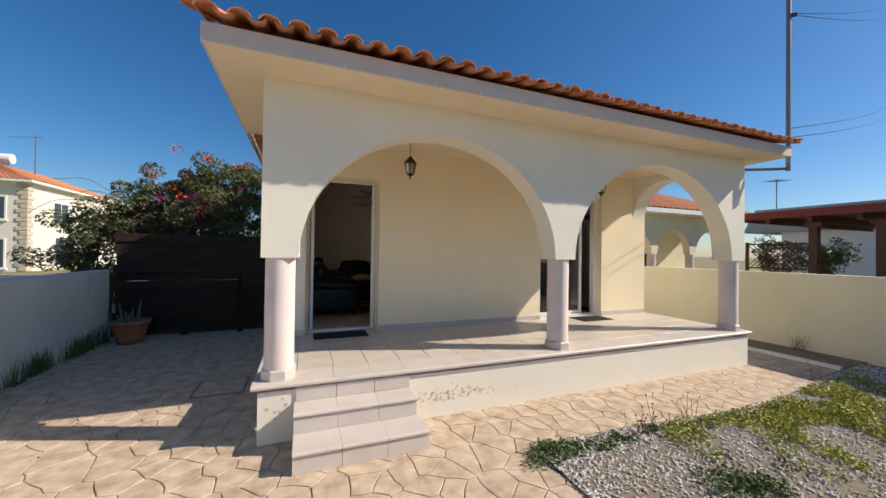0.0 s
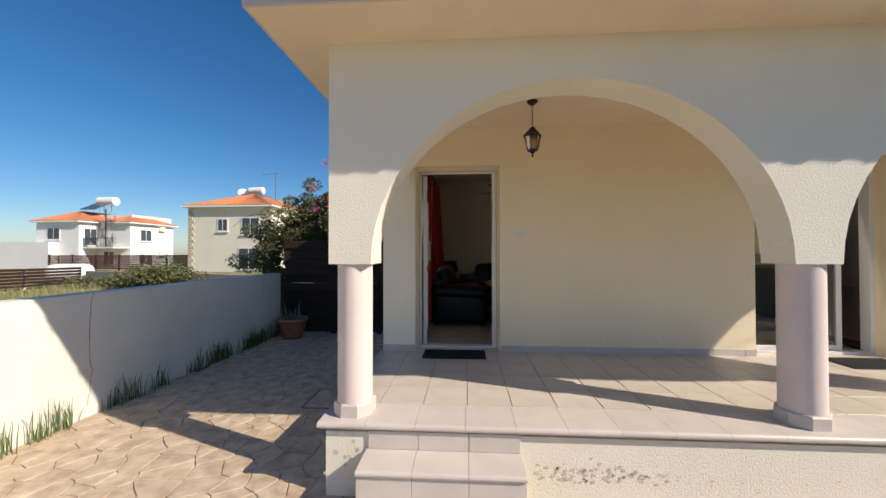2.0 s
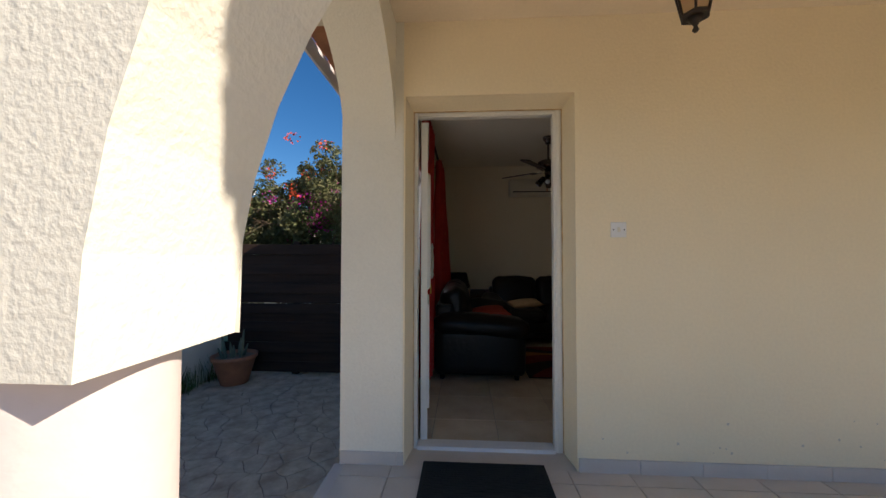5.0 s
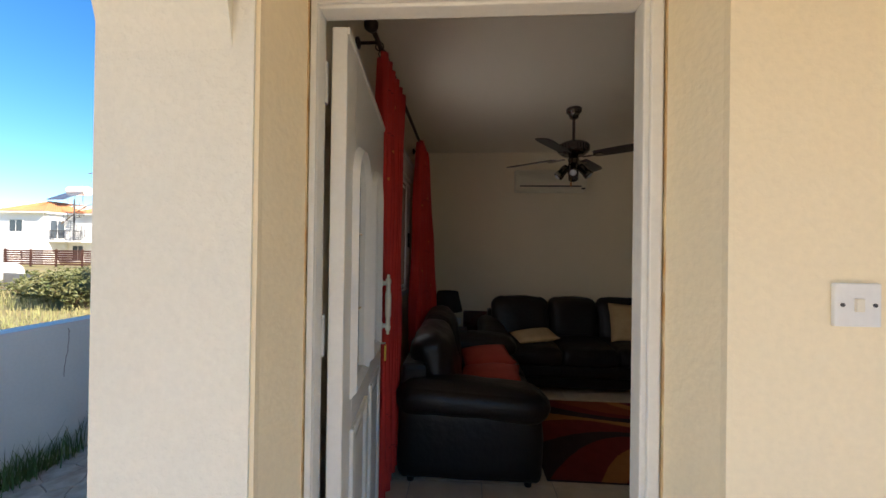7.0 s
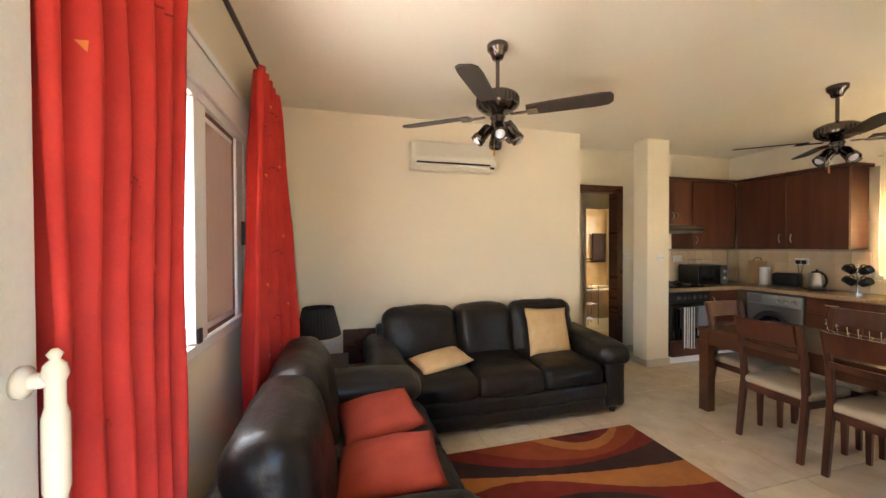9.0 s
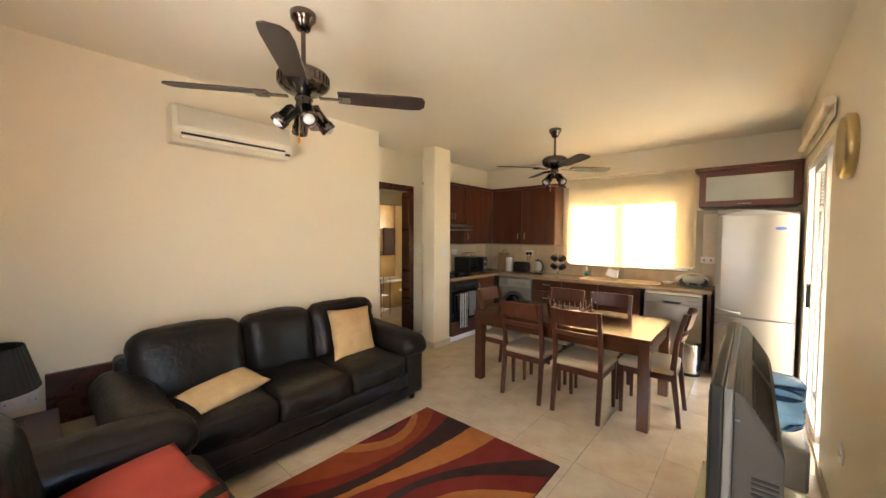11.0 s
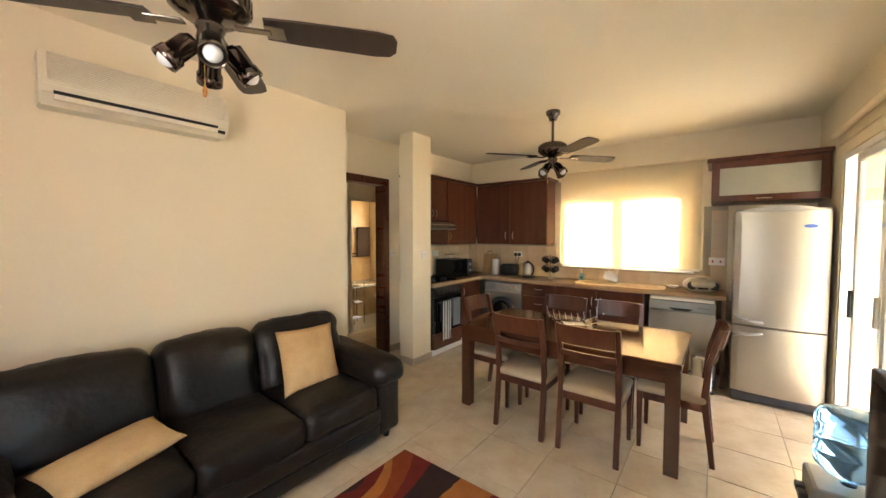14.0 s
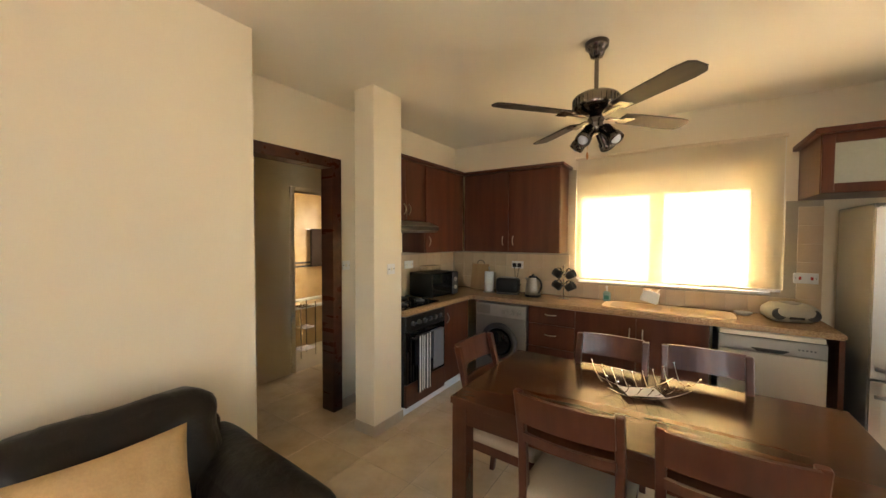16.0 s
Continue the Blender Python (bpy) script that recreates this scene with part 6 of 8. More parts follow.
for k in range(18):
    for x, s in ((EX0 - 0.05, 90), (EX1 + 0.05, -90)):
        ob = new("tile", me_tile)
        ob.parent = roof
        m = pose(x, EY + 0.25 + k * 0.24, 3.29, 0, 0, s * -1) @ pose(0, 0, 0, 16)
        ob.matrix_basis = m
cl = thing("fascia_clips", "small white wire clips along the fascia", "clips", kind="stuff")
bm = bmesh.new()
rnd = random.Random(8)
for k in range(26):
    x = 0.0 + k * 0.245 + rnd.uniform(-0.06, 0.06)
    if rnd.random() < 0.25:
        continue
    box(bm, x - 0.003, x + 0.003, EY - 0.045, EY - 0.018, 3.132, 3.137)
    box(bm, x, x + 0.004, EY - 0.024, EY - 0.019, 3.134, 3.165, m=None)
part("clip", bm, M_WHITE, cl)

# ---- porch: nosing, steps, lanterns, mats ----
def nose(y0, y1, z0, z1, n=6):
    """The outline of a tile with a rounded front edge."""
    r = (z1 - z0) / 2
    return [(y0 + r - r * math.sin(math.pi * k / n), z0 + r - r * math.cos(math.pi * k / n)) for k in range(n + 1)] + [(y1, z1), (y1, z0)]


ed = thing("porch_edge", "pale tile nosing along the porch edge", "edging", kind="structure")
x = -0.47
while x < 6.30:
    x1 = min(x + 0.335, 6.32)
    bm = bmesh.new()
    extrude_poly(bm, nose(-1.80, -1.461, 0.465, 0.509), "x", x + 0.001, x1 - 0.001)
    part("nosing_tile", bm, M_STEP, ed)
    x = x1
for x0 in (-0.47, 6.22):
    for k in range(4):
        bm = bmesh.new()
        box(bm, x0, x0 + 0.10, -1.47 + k * 0.37, -1.102 + k * 0.37, 0.465, 0.504, 0.011, 3)
        part("nosing_tile", bm, M_STEP, ed)
stp = thing("porch_steps", "three pale tiled steps up to the porch", "steps", kind="structure")
for n, (top, y0, y1, xr) in enumerate(((0.166, -2.31, -2.0, 0.93), (0.333, -2.03, -1.74, 0.90))):
    bm = bmesh.new()
    box(bm, -0.12, xr - 0.01, y0 + 0.025, -1.70, 0.0, top - 0.04, 0.002)
    part("core", bm, M_GROUT, stp)
    for k in range(3):
        a, b2 = -0.135 + (xr + 0.135) * k / 3, -0.135 + (xr + 0.135) * (k + 1) / 3
        bm = bmesh.new()
        extrude_poly(bm, nose(y0, y1, top - 0.036, top), "x", a + 0.001, b2 - 0.001)
        part("tread_tile", bm, M_STEP, stp)
        bm = bmesh.new()
        box(bm, a + 0.0015, b2 - 0.0015, y0 + 0.018, y0 + 0.03, top - 0.166, top - 0.04, 0.002)
        part("riser_tile", bm, M_STEP, stp)
for k in range(3):
    bm = bmesh.new()
    box(bm, -0.12 + 0.34 * k, 0.215 + 0.34 * k, -1.775, -1.765, 0.335, 0.455, 0.002)
    part("riser_tile", bm, M_STEP, stp)
# peeling paint on the porch base
M_PEEL = mat("bare_grey_render", (0.52, 0.46, 0.35), 0.95, col2=(0.66, 0.60, 0.49), scale=30, bscale=90, fine=0.15)
pl = thing("peeled_patches", "bare patches of peeled paint on the porch base", "peeling paint", kind="stuff")
bm = bmesh.new()
rnd = random.Random(21)
for k in range(150):
    t = rnd.random()
    x = 1.05 + rnd.gauss(0.35, 0.28) if t < 0.6 else rnd.uniform(1.0, 6.0)
    z = 0.20 + rnd.gauss(0.0, 0.035) if t < 0.6 else 0.22 + rnd.gauss(0, 0.07)
    if not (1.0 < x < 6.2 and 0.03 < z < 0.42):
        continue
    r = rnd.uniform(0.003, 0.013 if t < 0.6 else 0.006)
    vs = [bm.verts.new((x + 1.5 * r * math.cos(a) * rnd.uniform(0.5, 1.2), -1.7625, z + r * math.sin(a) * rnd.uniform(0.5, 1.2))) for a in [2 * math.pi * q / 9 for q in range(9)]]
    bm.faces.new(vs)
for k in range(10):
    x, z, r = -0.30 + rnd.gauss(0, 0.06), 0.30 + rnd.gauss(0, 0.08), rnd.uniform(0.006, 0.018)
    bm.faces.new([bm.verts.new((x + r * math.cos(a) * rnd.uniform(0.6, 1.2), -1.7625, z + r * math.sin(a))) for a in [2 * math.pi * q / 8 for q in range(8)]])
for k in range(26):
    x, z, r = rnd.uniform(1.0, 3.7), 0.60 + abs(rnd.gauss(0, 0.12)), rnd.uniform(0.003, 0.009)
    bm.faces.new([bm.verts.new((x + r * math.cos(a) * rnd.uniform(0.6, 1.2), -0.0025, z + r * math.sin(a))) for a in [2 * math.pi * q / 8 for q in range(8)]])
part("patch", bm, M_PEEL, pl)

M_IRON = mat("bronze_black_iron", (0.035, 0.026, 0.02), 0.5, metal=0.4, var=0.3, scale=20)
M_AMBER = glass("amber_lantern_glass", (0.70, 0.48, 0.22), 0.35)


def lantern(x, y):
    l = thing("hanging_lantern", "black iron hexagonal hanging lantern with amber glass", "lantern", pose(x, y, 3.13), "porch lanterns")
    bm = bmesh.new()
    lathe(bm, [(0.05, 0.0), (0.05, -0.012), (0.03, -0.03), (0.008, -0.045)], seg=18)
    part("ceiling_rose", bm, M_IRON, l, smooth=True)
    bm = bmesh.new()
    for k in range(9):
        z = -0.05 - 0.026 * k
        pts = [(0.007 * math.cos(a), 0.0, z + 0.016 * math.sin(a)) for a in [2 * math.pi * q / 8 for q in range(9)]]
        if k % 2:
            pts = [(p[1], p[0], p[2]) for p in pts]
        tube(bm, pts, 0.0022, 5)
    part("chain", bm, M_IRON, l)
    bm = bmesh.new()
    lathe(bm, [(0.085, -0.345), (0.088, -0.335), (0.05, -0.29), (0.032, -0.275), (0.028, -0.262), (0.012, -0.252)], seg=6)
    part("roof_cap", bm, M_IRON, l)
    bm = bmesh.new()
    for k in range(6):
        a = math.pi / 3 * k
        rod(bm, (0.076 * math.cos(a), 0.076 * math.sin(a), -0.345), (0.048 * math.cos(a), 0.048 * math.sin(a), -0.475), 0.005, seg=6)
    lathe(bm, [(0.048, -0.488), (0.053, -0.480), (0.048, -0.472)], seg=6)
    part("cage", bm, M_IRON, l)
    for k in range(6):
        a, b2 = math.pi / 3 * k, math.pi / 3 * (k + 1)
        bm = bmesh.new()
        q = [(0.073, a, -0.347), (0.073, b2, -0.347), (0.046, b2, -0.473), (0.046, a, -0.473)]
        bm.faces.new([bm.verts.new((r * math.cos(t), r * math.sin(t), z)) for r, t, z in q])
        part("pane", bm, M_AMBER, l)
    bm = bmesh.new()
    lathe(bm, [(0.004, -0.545), (0.012, -0.535), (0.006, -0.52), (0.016, -0.505), (0.03, -0.488)], seg=12)
    part("finial", bm, M_IRON, l, smooth=True)


lantern(1.19, -0.68)
lantern(4.42, -0.68)
M_MAT = mat("black_rubber_mat", (0.018, 0.018, 0.018), 0.85, bump=0.004, bscale=120)
for x0, x1, y0, y1, lab in ((0.06, 0.76, -0.31, 0.03, "black ribbed rubber doormat at the front door"), (4.35, 5.0, -0.42, -0.04, "dark worn doormat at the patio door")):
    bm = bmesh.new()
    box(bm, x0, x1, y0, y1, 0.512, 0.522, 0.004)
    dm = tagged(part("doormat", bm, M_MAT), lab, "doormat")
    bm = bmesh.new()
    for k in range(16):
        box(bm, x0 + 0.02, x1 - 0.02, y0 + 0.02 + k * 0.0195, y0 + 0.03 + k * 0.0195, 0.522, 0.526)
    tagged(part("ribbing", bm, M_MAT, dm), kind="stuff")
bm = bmesh.new()
for a, b2 in ((-0.43, -0.055), (0.945, 3.75), (5.13, 6.25)):
    u = a
    while u < b2 - 0.01:
        v = min(u + 0.335, b2)
        box(bm, u + 0.001, v - 0.001, -0.014, 0.0, 0.51, 0.585, 0.003)
        u = v
tagged(part("porch_skirting", bm, M_STEP), "pale tile skirting along the porch wall", "baseboard", kind="structure")

# mast and cables at the eave
mp = thing("antenna_mast", "grey steel mast bracketed to the porch corner", "mast")
bm = bmesh.new()
rod(bm, (6.27, -1.66, 3.0), (6.80, -2.0, 3.0), 0.022)
part("bracket", bm, M_GREYM, mp)
bm = bmesh.new()
rod(bm, (6.80, -2.0, 2.97), (6.80, -2.0, 6.2), 0.03)
part("pole", bm, M_GREYM, mp)
bm = bmesh.new()
rod(bm, (6.80, -2.0, 5.36), (6.87, -2.06, 5.36), 0.03)
part("insulator", bm, M_DARKP, mp)
M_CABLE = mat("black_cable_rubber", (0.010, 0.010, 0.011), 0.95, ior=1.15)
for z0, end in ((5.38, (35.0, 5.7, 17.4)), (5.40, (34.8, 5.6, 18.0)), (3.62, (36.8, 6.3, 12.0)), (3.48, (37.0, 6.3, 11.35))):
    bm = bmesh.new()
    a, b2 = Vector((6.82, -2.0, z0)), Vector(end)
    pts = [a.lerp(b2, t / 10) - Vector((0, 0, 0.6 * (t / 10) * (1 - t / 10))) for t in range(11)]
    tube(bm, pts, 0.006, 6)
    tagged(part("overhead_cable", bm, M_CABLE), "thin black overhead cable from the mast", "cable", "overhead cables")

# ---- left yard: timber fence, pot, bush, grass ----
fn = thing("timber_fence", "dark weathered horizontal slat timber fence", "fence")
rnd = random.Random(3)
for k in range(13):
    z = 0.05 + 0.142 * k
    for x0, x1 in ((-3.22, -1.26), (-1.24, -0.45)):
        bm = bmesh.new()
        box(bm, x0 + rnd.uniform(-0.06, 0.02), x1, 2.985 + 0.03 * (k % 2), 3.01 + 0.03 * (k % 2), z, z + 0.150, 0.004, m=pose(0, 0, 0, 0, rnd.uniform(-0.25, 0.25), 0))
        part("slat", bm, M_DARKWOOD, fn)
for x in (-3.16, -2.2, -1.24, -0.5):
    bm = bmesh.new()
    box(bm, x - 0.045, x + 0.045, 3.045, 3.13, 0.0, 1.96, 0.006)
    part("post", bm, M_DARKWOOD, fn)

pt = thing("flower_pot", "terracotta pot holding a grey spiky succulent", "plant pot", pose(-2.86, 2.66, 0.0))
bm = bmesh.new()
lathe(bm, [(0.17, 0.0), (0.20, 0.10), (0.265, 0.33), (0.285, 0.335), (0.29, 0.385), (0.27, 0.39), (0.25, 0.34), (0.10, 0.33)], seg=32)
part("pot", bm, mat("terracotta_pot", (0.42, 0.17, 0.09), 0.75, col2=(0.34, 0.13, 0.07), scale=8, bump=0.003, bscale=50), pt, smooth=True)
bm = bmesh.new()
lathe(bm, [(0.255, 0.33), (0.25, 0.345), (0.02, 0.35)], seg=24)
part("soil", bm, M_JOINT, pt)
rnd = random.Random(5)
M_SUCC = mat("grey_green_succulent", (0.16, 0.17, 0.12), 0.7, col2=(0.10, 0.12, 0.08), scale=20)
for k in range(9):
    bm = bmesh.new()
    x, y = rnd.gauss(0, 0.07), rnd.gauss(0, 0.06)
    h = rnd.uniform(0.15, 0.42 if k < 2 else 0.26)
    p = [(x * (1 + 0.5 * t), y * (1 + 0.5 * t), 0.34 + h * t) for t in (0, 0.3, 0.6, 1.0)]
    for a, b2, r0, r1 in zip(p, p[1:], (0.02, 0.022, 0.018), (0.022, 0.018, 0.006)):
        rod(bm, a, b2, r0, r1, 8)
    part("stem", bm, M_SUCC, pt)

M_GRASS = mat("fresh_green_grass", (0.075, 0.13, 0.028), 0.7, col2=(0.12, 0.15, 0.04), scale=6)
M_LEAFG = mat("bush_leaf_green", (0.080, 0.105, 0.032), 0.6, col2=(0.16, 0.15, 0.065), scale=2.5, fine=0.25, bscale=30)
M_LEAFL = mat("yellow_green_weed", (0.44, 0.42, 0.06), 0.65, col2=(0.26, 0.29, 0.05), scale=3, fine=0.25, bscale=30)
M_MAG = mat("magenta_bracts", (0.62, 0.03, 0.36), 0.7)
M_ORNG = mat("orange_red_blossom", (0.68, 0.09, 0.03), 0.7)
M_TWIG = mat("brown_twig", (0.13, 0.085, 0.05), 0.85)


def mesh_from(name, verts, faces, material, parent=None):
    me = bpy.data.meshes.new(name)
    me.from_pydata(verts, [], faces)
    me.materials.append(material)
    ob = new(name, me)
    if parent is not None:
        ob.parent = parent
    return ob


def blades(spots, rnd, h0, h1, w):
    vs, fs = [], []
    for x, y, z in spots:
        h, a, l = rnd.uniform(h0, h1), rnd.uniform(0, 6.28), rnd.uniform(0.1, 0.5)
        dx, dy = math.cos(a), math.sin(a)
        n = len(vs)
        for t, ww in ((0, 1.0), (0.5, 0.8), (1.0, 0.08)):
            ox, oy = x + dx * l * h * t * t, y + dy * l * h * t * t
            vs += [(ox - dy * w * ww, oy + dx * w * ww, z + h * t), (ox + dy * w * ww, oy - dx * w * ww, z + h * t)]
        fs += [(n, n + 1, n + 3, n + 2), (n + 2, n + 3, n + 5, n + 4)]
    return vs, fs


rnd = random.Random(6)
spots = []
for k in range(42):
    y0 = rnd.uniform(-2.5, 2.9) if k < 22 else rnd.uniform(0.6, 2.9)
    n = rnd.randrange(8, 30)
    spots += [(-3.29 + abs(rnd.gauss(0, 0.05)), y0 + rnd.gauss(0, 0.06), -0.005) for _ in range(n)]
vs, fs = blades(spots, rnd, 0.08, 0.38, 0.005)
tagged(mesh_from("grass_tufts", vs, fs, M_GRASS), "green grass tufts along the foot of the wall", "grass", kind="stuff")


def leaves(centres, rnd, size, count, spread):
    """Small folded leaves scattered about the given centres."""
    vs, fs = [], []
    for c, r in centres:
        for _ in range(count):
            d = Vector((rnd.gauss(0, 1), rnd.gauss(0, 1), rnd.gauss(0, 1))).normalized() * r * rnd.uniform(0.35, 1.0) ** 0.5
            p = c + Vector((d.x, d.y, d.z * spread))
            q = Euler((rnd.uniform(-1.2, 1.2), rnd.uniform(-1.2, 1.2), rnd.uniform(0, 6.28))).to_matrix()
            s = size * rnd.uniform(0.6, 1.3)
            n = len(vs)
            vs += [tuple(p + q @ Vector(v) * s) for v in ((0, -1, 0), (0.5, 0, 0.12), (0, 1, 0), (-0.5, 0, 0.12))]
            fs += [(n, n + 1, n + 2), (n, n + 2, n + 3)]
    return vs, fs


def shrub(name, label, limbs, rnd, size, count, r, flowers, limit=1000.0):
    """A bush of many leaves on thin limbs that keeps clear of a wall at x = limit."""
    t = thing(name, label, "bush")
    bm = bmesh.new()
    tips = []
    for root, tip in limbs:
        a, b2 = Vector(root), Vector(tip)
        mid = a.lerp(b2, 0.5) + Vector((rnd.uniform(-0.15, 0.15), rnd.uniform(-0.15, 0.15), 0.15))
        rod(bm, a, mid, 0.035, 0.022, 7), rod(bm, mid, b2, 0.022, 0.008, 7)
        tips += [(b2, r), (mid.lerp(b2, 0.5), r * 0.85), (mid, r * 0.7)]
        for _ in range(4):
            e = b2 + Vector((rnd.gauss(0, 0.24), rnd.gauss(0, 0.22), rnd.gauss(0.02, 0.16)))
            e.x = min(e.x, limit - r)
            rod(bm, mid.lerp(b2, 0.6), e, 0.009, 0.003, 5)
            tips.append((e, r * rnd.uniform(0.4, 0.8)))
    part("trunk", bm, M_TWIG, t)
    tips = [(c, q) for c, q in tips if c.x + 1.25 * q < limit]
    vs, fs = leaves(tips, rnd, size, count, 0.75)
    tagged(mesh_from("crown", vs, fs, M_LEAFG, t), kind="stuff")
    for material, n, pick in flowers:
        cs = [(c + Vector((rnd.gauss(0, 0.15), rnd.gauss(-0.40, 0.10), rnd.gauss(0.05, 0.12))), 0.13) for c, _ in (rnd.choice([q for q in tips if pick(q[0])] or tips) for _ in range(n))]
        vs, fs = leaves(cs, rnd, size * 0.9, 26, 0.8)
        tagged(mesh_from("blossom", vs, fs, material, t), kind="stuff")


rnd = random.Random(12)
limbs = [((-2.4 + rnd.uniform(-0.5, 0.5), 4.3, 0.0), (-3.7 + 2.55 * (k % 13) / 12 + 0.05 * (k // 13) + rnd.uniform(-0.1, 0.1), 3.75 + rnd.uniform(-0.2, 1.2), 1.9 + 1.35 * min(1.0, 0.15 + (k % 13) / 9) * (1.0, 0.62, 0.25)[k // 13] + rnd.uniform(-0.15, 0.15))) for k in range(39)]
limbs += [((-3.8, 4.2, 0.0), (-4.1 + rnd.uniform(-0.3, 0.4), 3.9 + rnd.uniform(-0.3, 0.8), 0.8 + 0.25 * k)) for k in range(6)]
shrub("bougainvillea_bush", "large bushy climber with magenta and orange blossom behind the fence", limbs, rnd, 0.030, 300, 0.36,
      [(M_MAG, 20, lambda p: -2.7 < p.x < -1.7 and 2.0 < p.z < 2.6), (M_ORNG, 18, lambda p: p.z > 2.7 and p.x < -1.1)], -0.5)
bs = thing("dry_branches", "long bare brown branches arching out of the climber", "branch")
for k in range(16):
    bm = bmesh.new()
    a = Vector((rnd.uniform(-3.6, -2.0), rnd.uniform(3.5, 3.9), rnd.uniform(1.7, 2.7)))
    d = Vector((rnd.uniform(-1.1, -0.3), rnd.uniform(-0.3, 0.2), rnd.uniform(-0.3, 0.6)))
    tube(bm, [a + d * t + Vector((0, 0, 0.35 * t * (1 - t) - 0.2 * t * t + 0.03 * math.sin(9 * t + k))) for t in [q / 8 for q in range(9)]], 0.005, 5)
    part("branch", bm, M_TWIG, bs)

mc = thing("manhole_cover", "square concrete manhole cover set in the paving", "manhole cover")
bm = bmesh.new()
box(bm, -1.20, -0.72, -0.42, 0.06, 0.0, 0.014, 0.004, m=pose(0, 0, 0, 0, 0, 0))
part("lid", bm, M_PAVE, mc)
bm = bmesh.new()
rim_bars = [(-1.23, -0.69, -0.45, -0.425), (-1.23, -0.69, 0.065, 0.09), (-1.23, -1.205, -0.425, 0.065), (-0.715, -0.69, -0.425, 0.065)]
for a in rim_bars:
    box(bm, *a, -0.002, 0.006)
part("rim", bm, M_JOINT, mc)

ckw = thing("wall_crack", "thin dark crack running down the garden wall", "crack", kind="stuff")
bm = bmesh.new()
for y0, top, foot in ((-0.74, 1.25, 0.12), (2.35, 1.2, 0.75)):
    line = [(y0 + 0.05 * noise.noise(Vector((y0, z * 3.0, 1.0))) + 0.02 * noise.noise(Vector((y0, z * 14.0, 4.0))), z) for z in [top + (foot - top) * k / 40 for k in range(41)]]
    for (ya, za), (yb, zb) in zip(line, line[1:]):
        w = 0.003 + 0.003 * abs(noise.noise(Vector((ya * 3, za * 9, 7))))
        bm.faces.new([bm.verts.new(p) for p in ((-3.2985, ya - w, za), (-3.2985, ya + w, za), (-3.2985, yb + w, zb), (-3.2985, yb - w, zb))])
part("crack", bm, M_JOINT, ckw)

# ---- garden bed ----
M_GRAVEL = mat("grey_white_gravel", (0.78, 0.73, 0.66), 0.9, col2=(0.46, 0.42, 0.37), scale=28, fine=0.25, bscale=70)
M_SOIL = mat("dark_garden_soil", (0.22, 0.18, 0.13), 0.95, bump=0.01, bscale=20, fine=0.2)


def bed_y(x):
    """The bed's edge towards the porch."""
    return -2.66 + 0.10 * math.sin(x * 0.9) + 0.22 * max(0.0, min(1.0, (x - 4.5) / 2.0))


bm = bmesh.new()
outline = [(1.70 + 0.05 * math.sin(k), -6.5 + 3.7 * k / 8) for k in range(9)] + [(1.8 + 6.25 * k / 20, bed_y(1.8 + 6.25 * k / 20)) for k in range(21)] + [(8.08, -6.5)]
extrude_poly(bm, outline, "z", -0.02, 0.012)
tagged(part("garden_bed", bm, M_SOIL), "soil of the gravelled garden bed", "garden bed", kind="structure")
rnd = random.Random(31)
vs, fs = [], []
for k in range(15000):
    x, y = 1.74 + 6.2 * rnd.random() ** 1.3, 0
    y = bed_y(x) - 0.03 - 3.0 * rnd.random() ** 1.4
    r = rnd.uniform(0.007, 0.017)
    q = Euler((rnd.uniform(-0.5, 0.5), rnd.uniform(-0.5, 0.5), rnd.uniform(0, 6.28))).to_matrix()
    n = len(vs)
    for v in ((1.3, 0, 0), (0, 0.9, 0.1), (-1.2, 0.1, 0), (0, -0.9, 0), (0.1, 0, 0.7), (0, 0, -0.6)):
        p = q @ Vector(v) * r * rnd.uniform(0.85, 1.15)
        vs.append((x + p.x, y + p.y, 0.017 + p.z))
    fs += [(n, n + 1, n + 4), (n + 1, n + 2, n + 4), (n + 2, n + 3, n + 4), (n + 3, n, n + 4), (n + 1, n, n + 5), (n + 2, n + 1, n + 5), (n + 3, n + 2, n + 5), (n, n + 3, n + 5)]
tagged(mesh_from("gravel", vs, fs, M_GRAVEL), "grey white gravel of the garden bed", "gravel", kind="stuff")
cs = []
for k in range(420):
    u = rnd.random()
    x = rnd.gauss(4.9, 0.95)
    y = bed_y(x) - 0.10 - abs(rnd.gauss(0, 0.55))
    if noise.noise(Vector((x * 1.3, y * 1.6, 2.0))) < -0.18 or x < 3.0 or x > 8:
        continue
    cs.append((Vector((x, y, 0.045)), 0.11))
vs, fs = leaves(cs, rnd, 0.016, 55, 0.35)
tagged(mesh_from("ground_cover", vs, fs, M_LEAFL), "yellow green creeping ground cover on the gravel", "ground cover", kind="stuff")
cs = [(Vector((1.85 + rnd.gauss(0, 0.14), -2.72 + rnd.gauss(0, 0.08), 0.04)), 0.08) for _ in range(26)] + [(Vector((2.9 + rnd.gauss(0, 0.18), -3.55 + rnd.gauss(0, 0.12), 0.04)), 0.09) for _ in range(30)] + [(Vector((2.6 + rnd.uniform(-0.7, 1.2), -2.75 + rnd.gauss(0, 0.05), 0.03)), 0.05) for _ in range(24)]
vs, fs = leaves(cs, rnd, 0.016, 40, 0.5)
tagged(mesh_from("weeds", vs, fs, M_GRASS), "low dark green weeds at the bed's edge", "weeds", kind="stuff")
bm = bmesh.new()
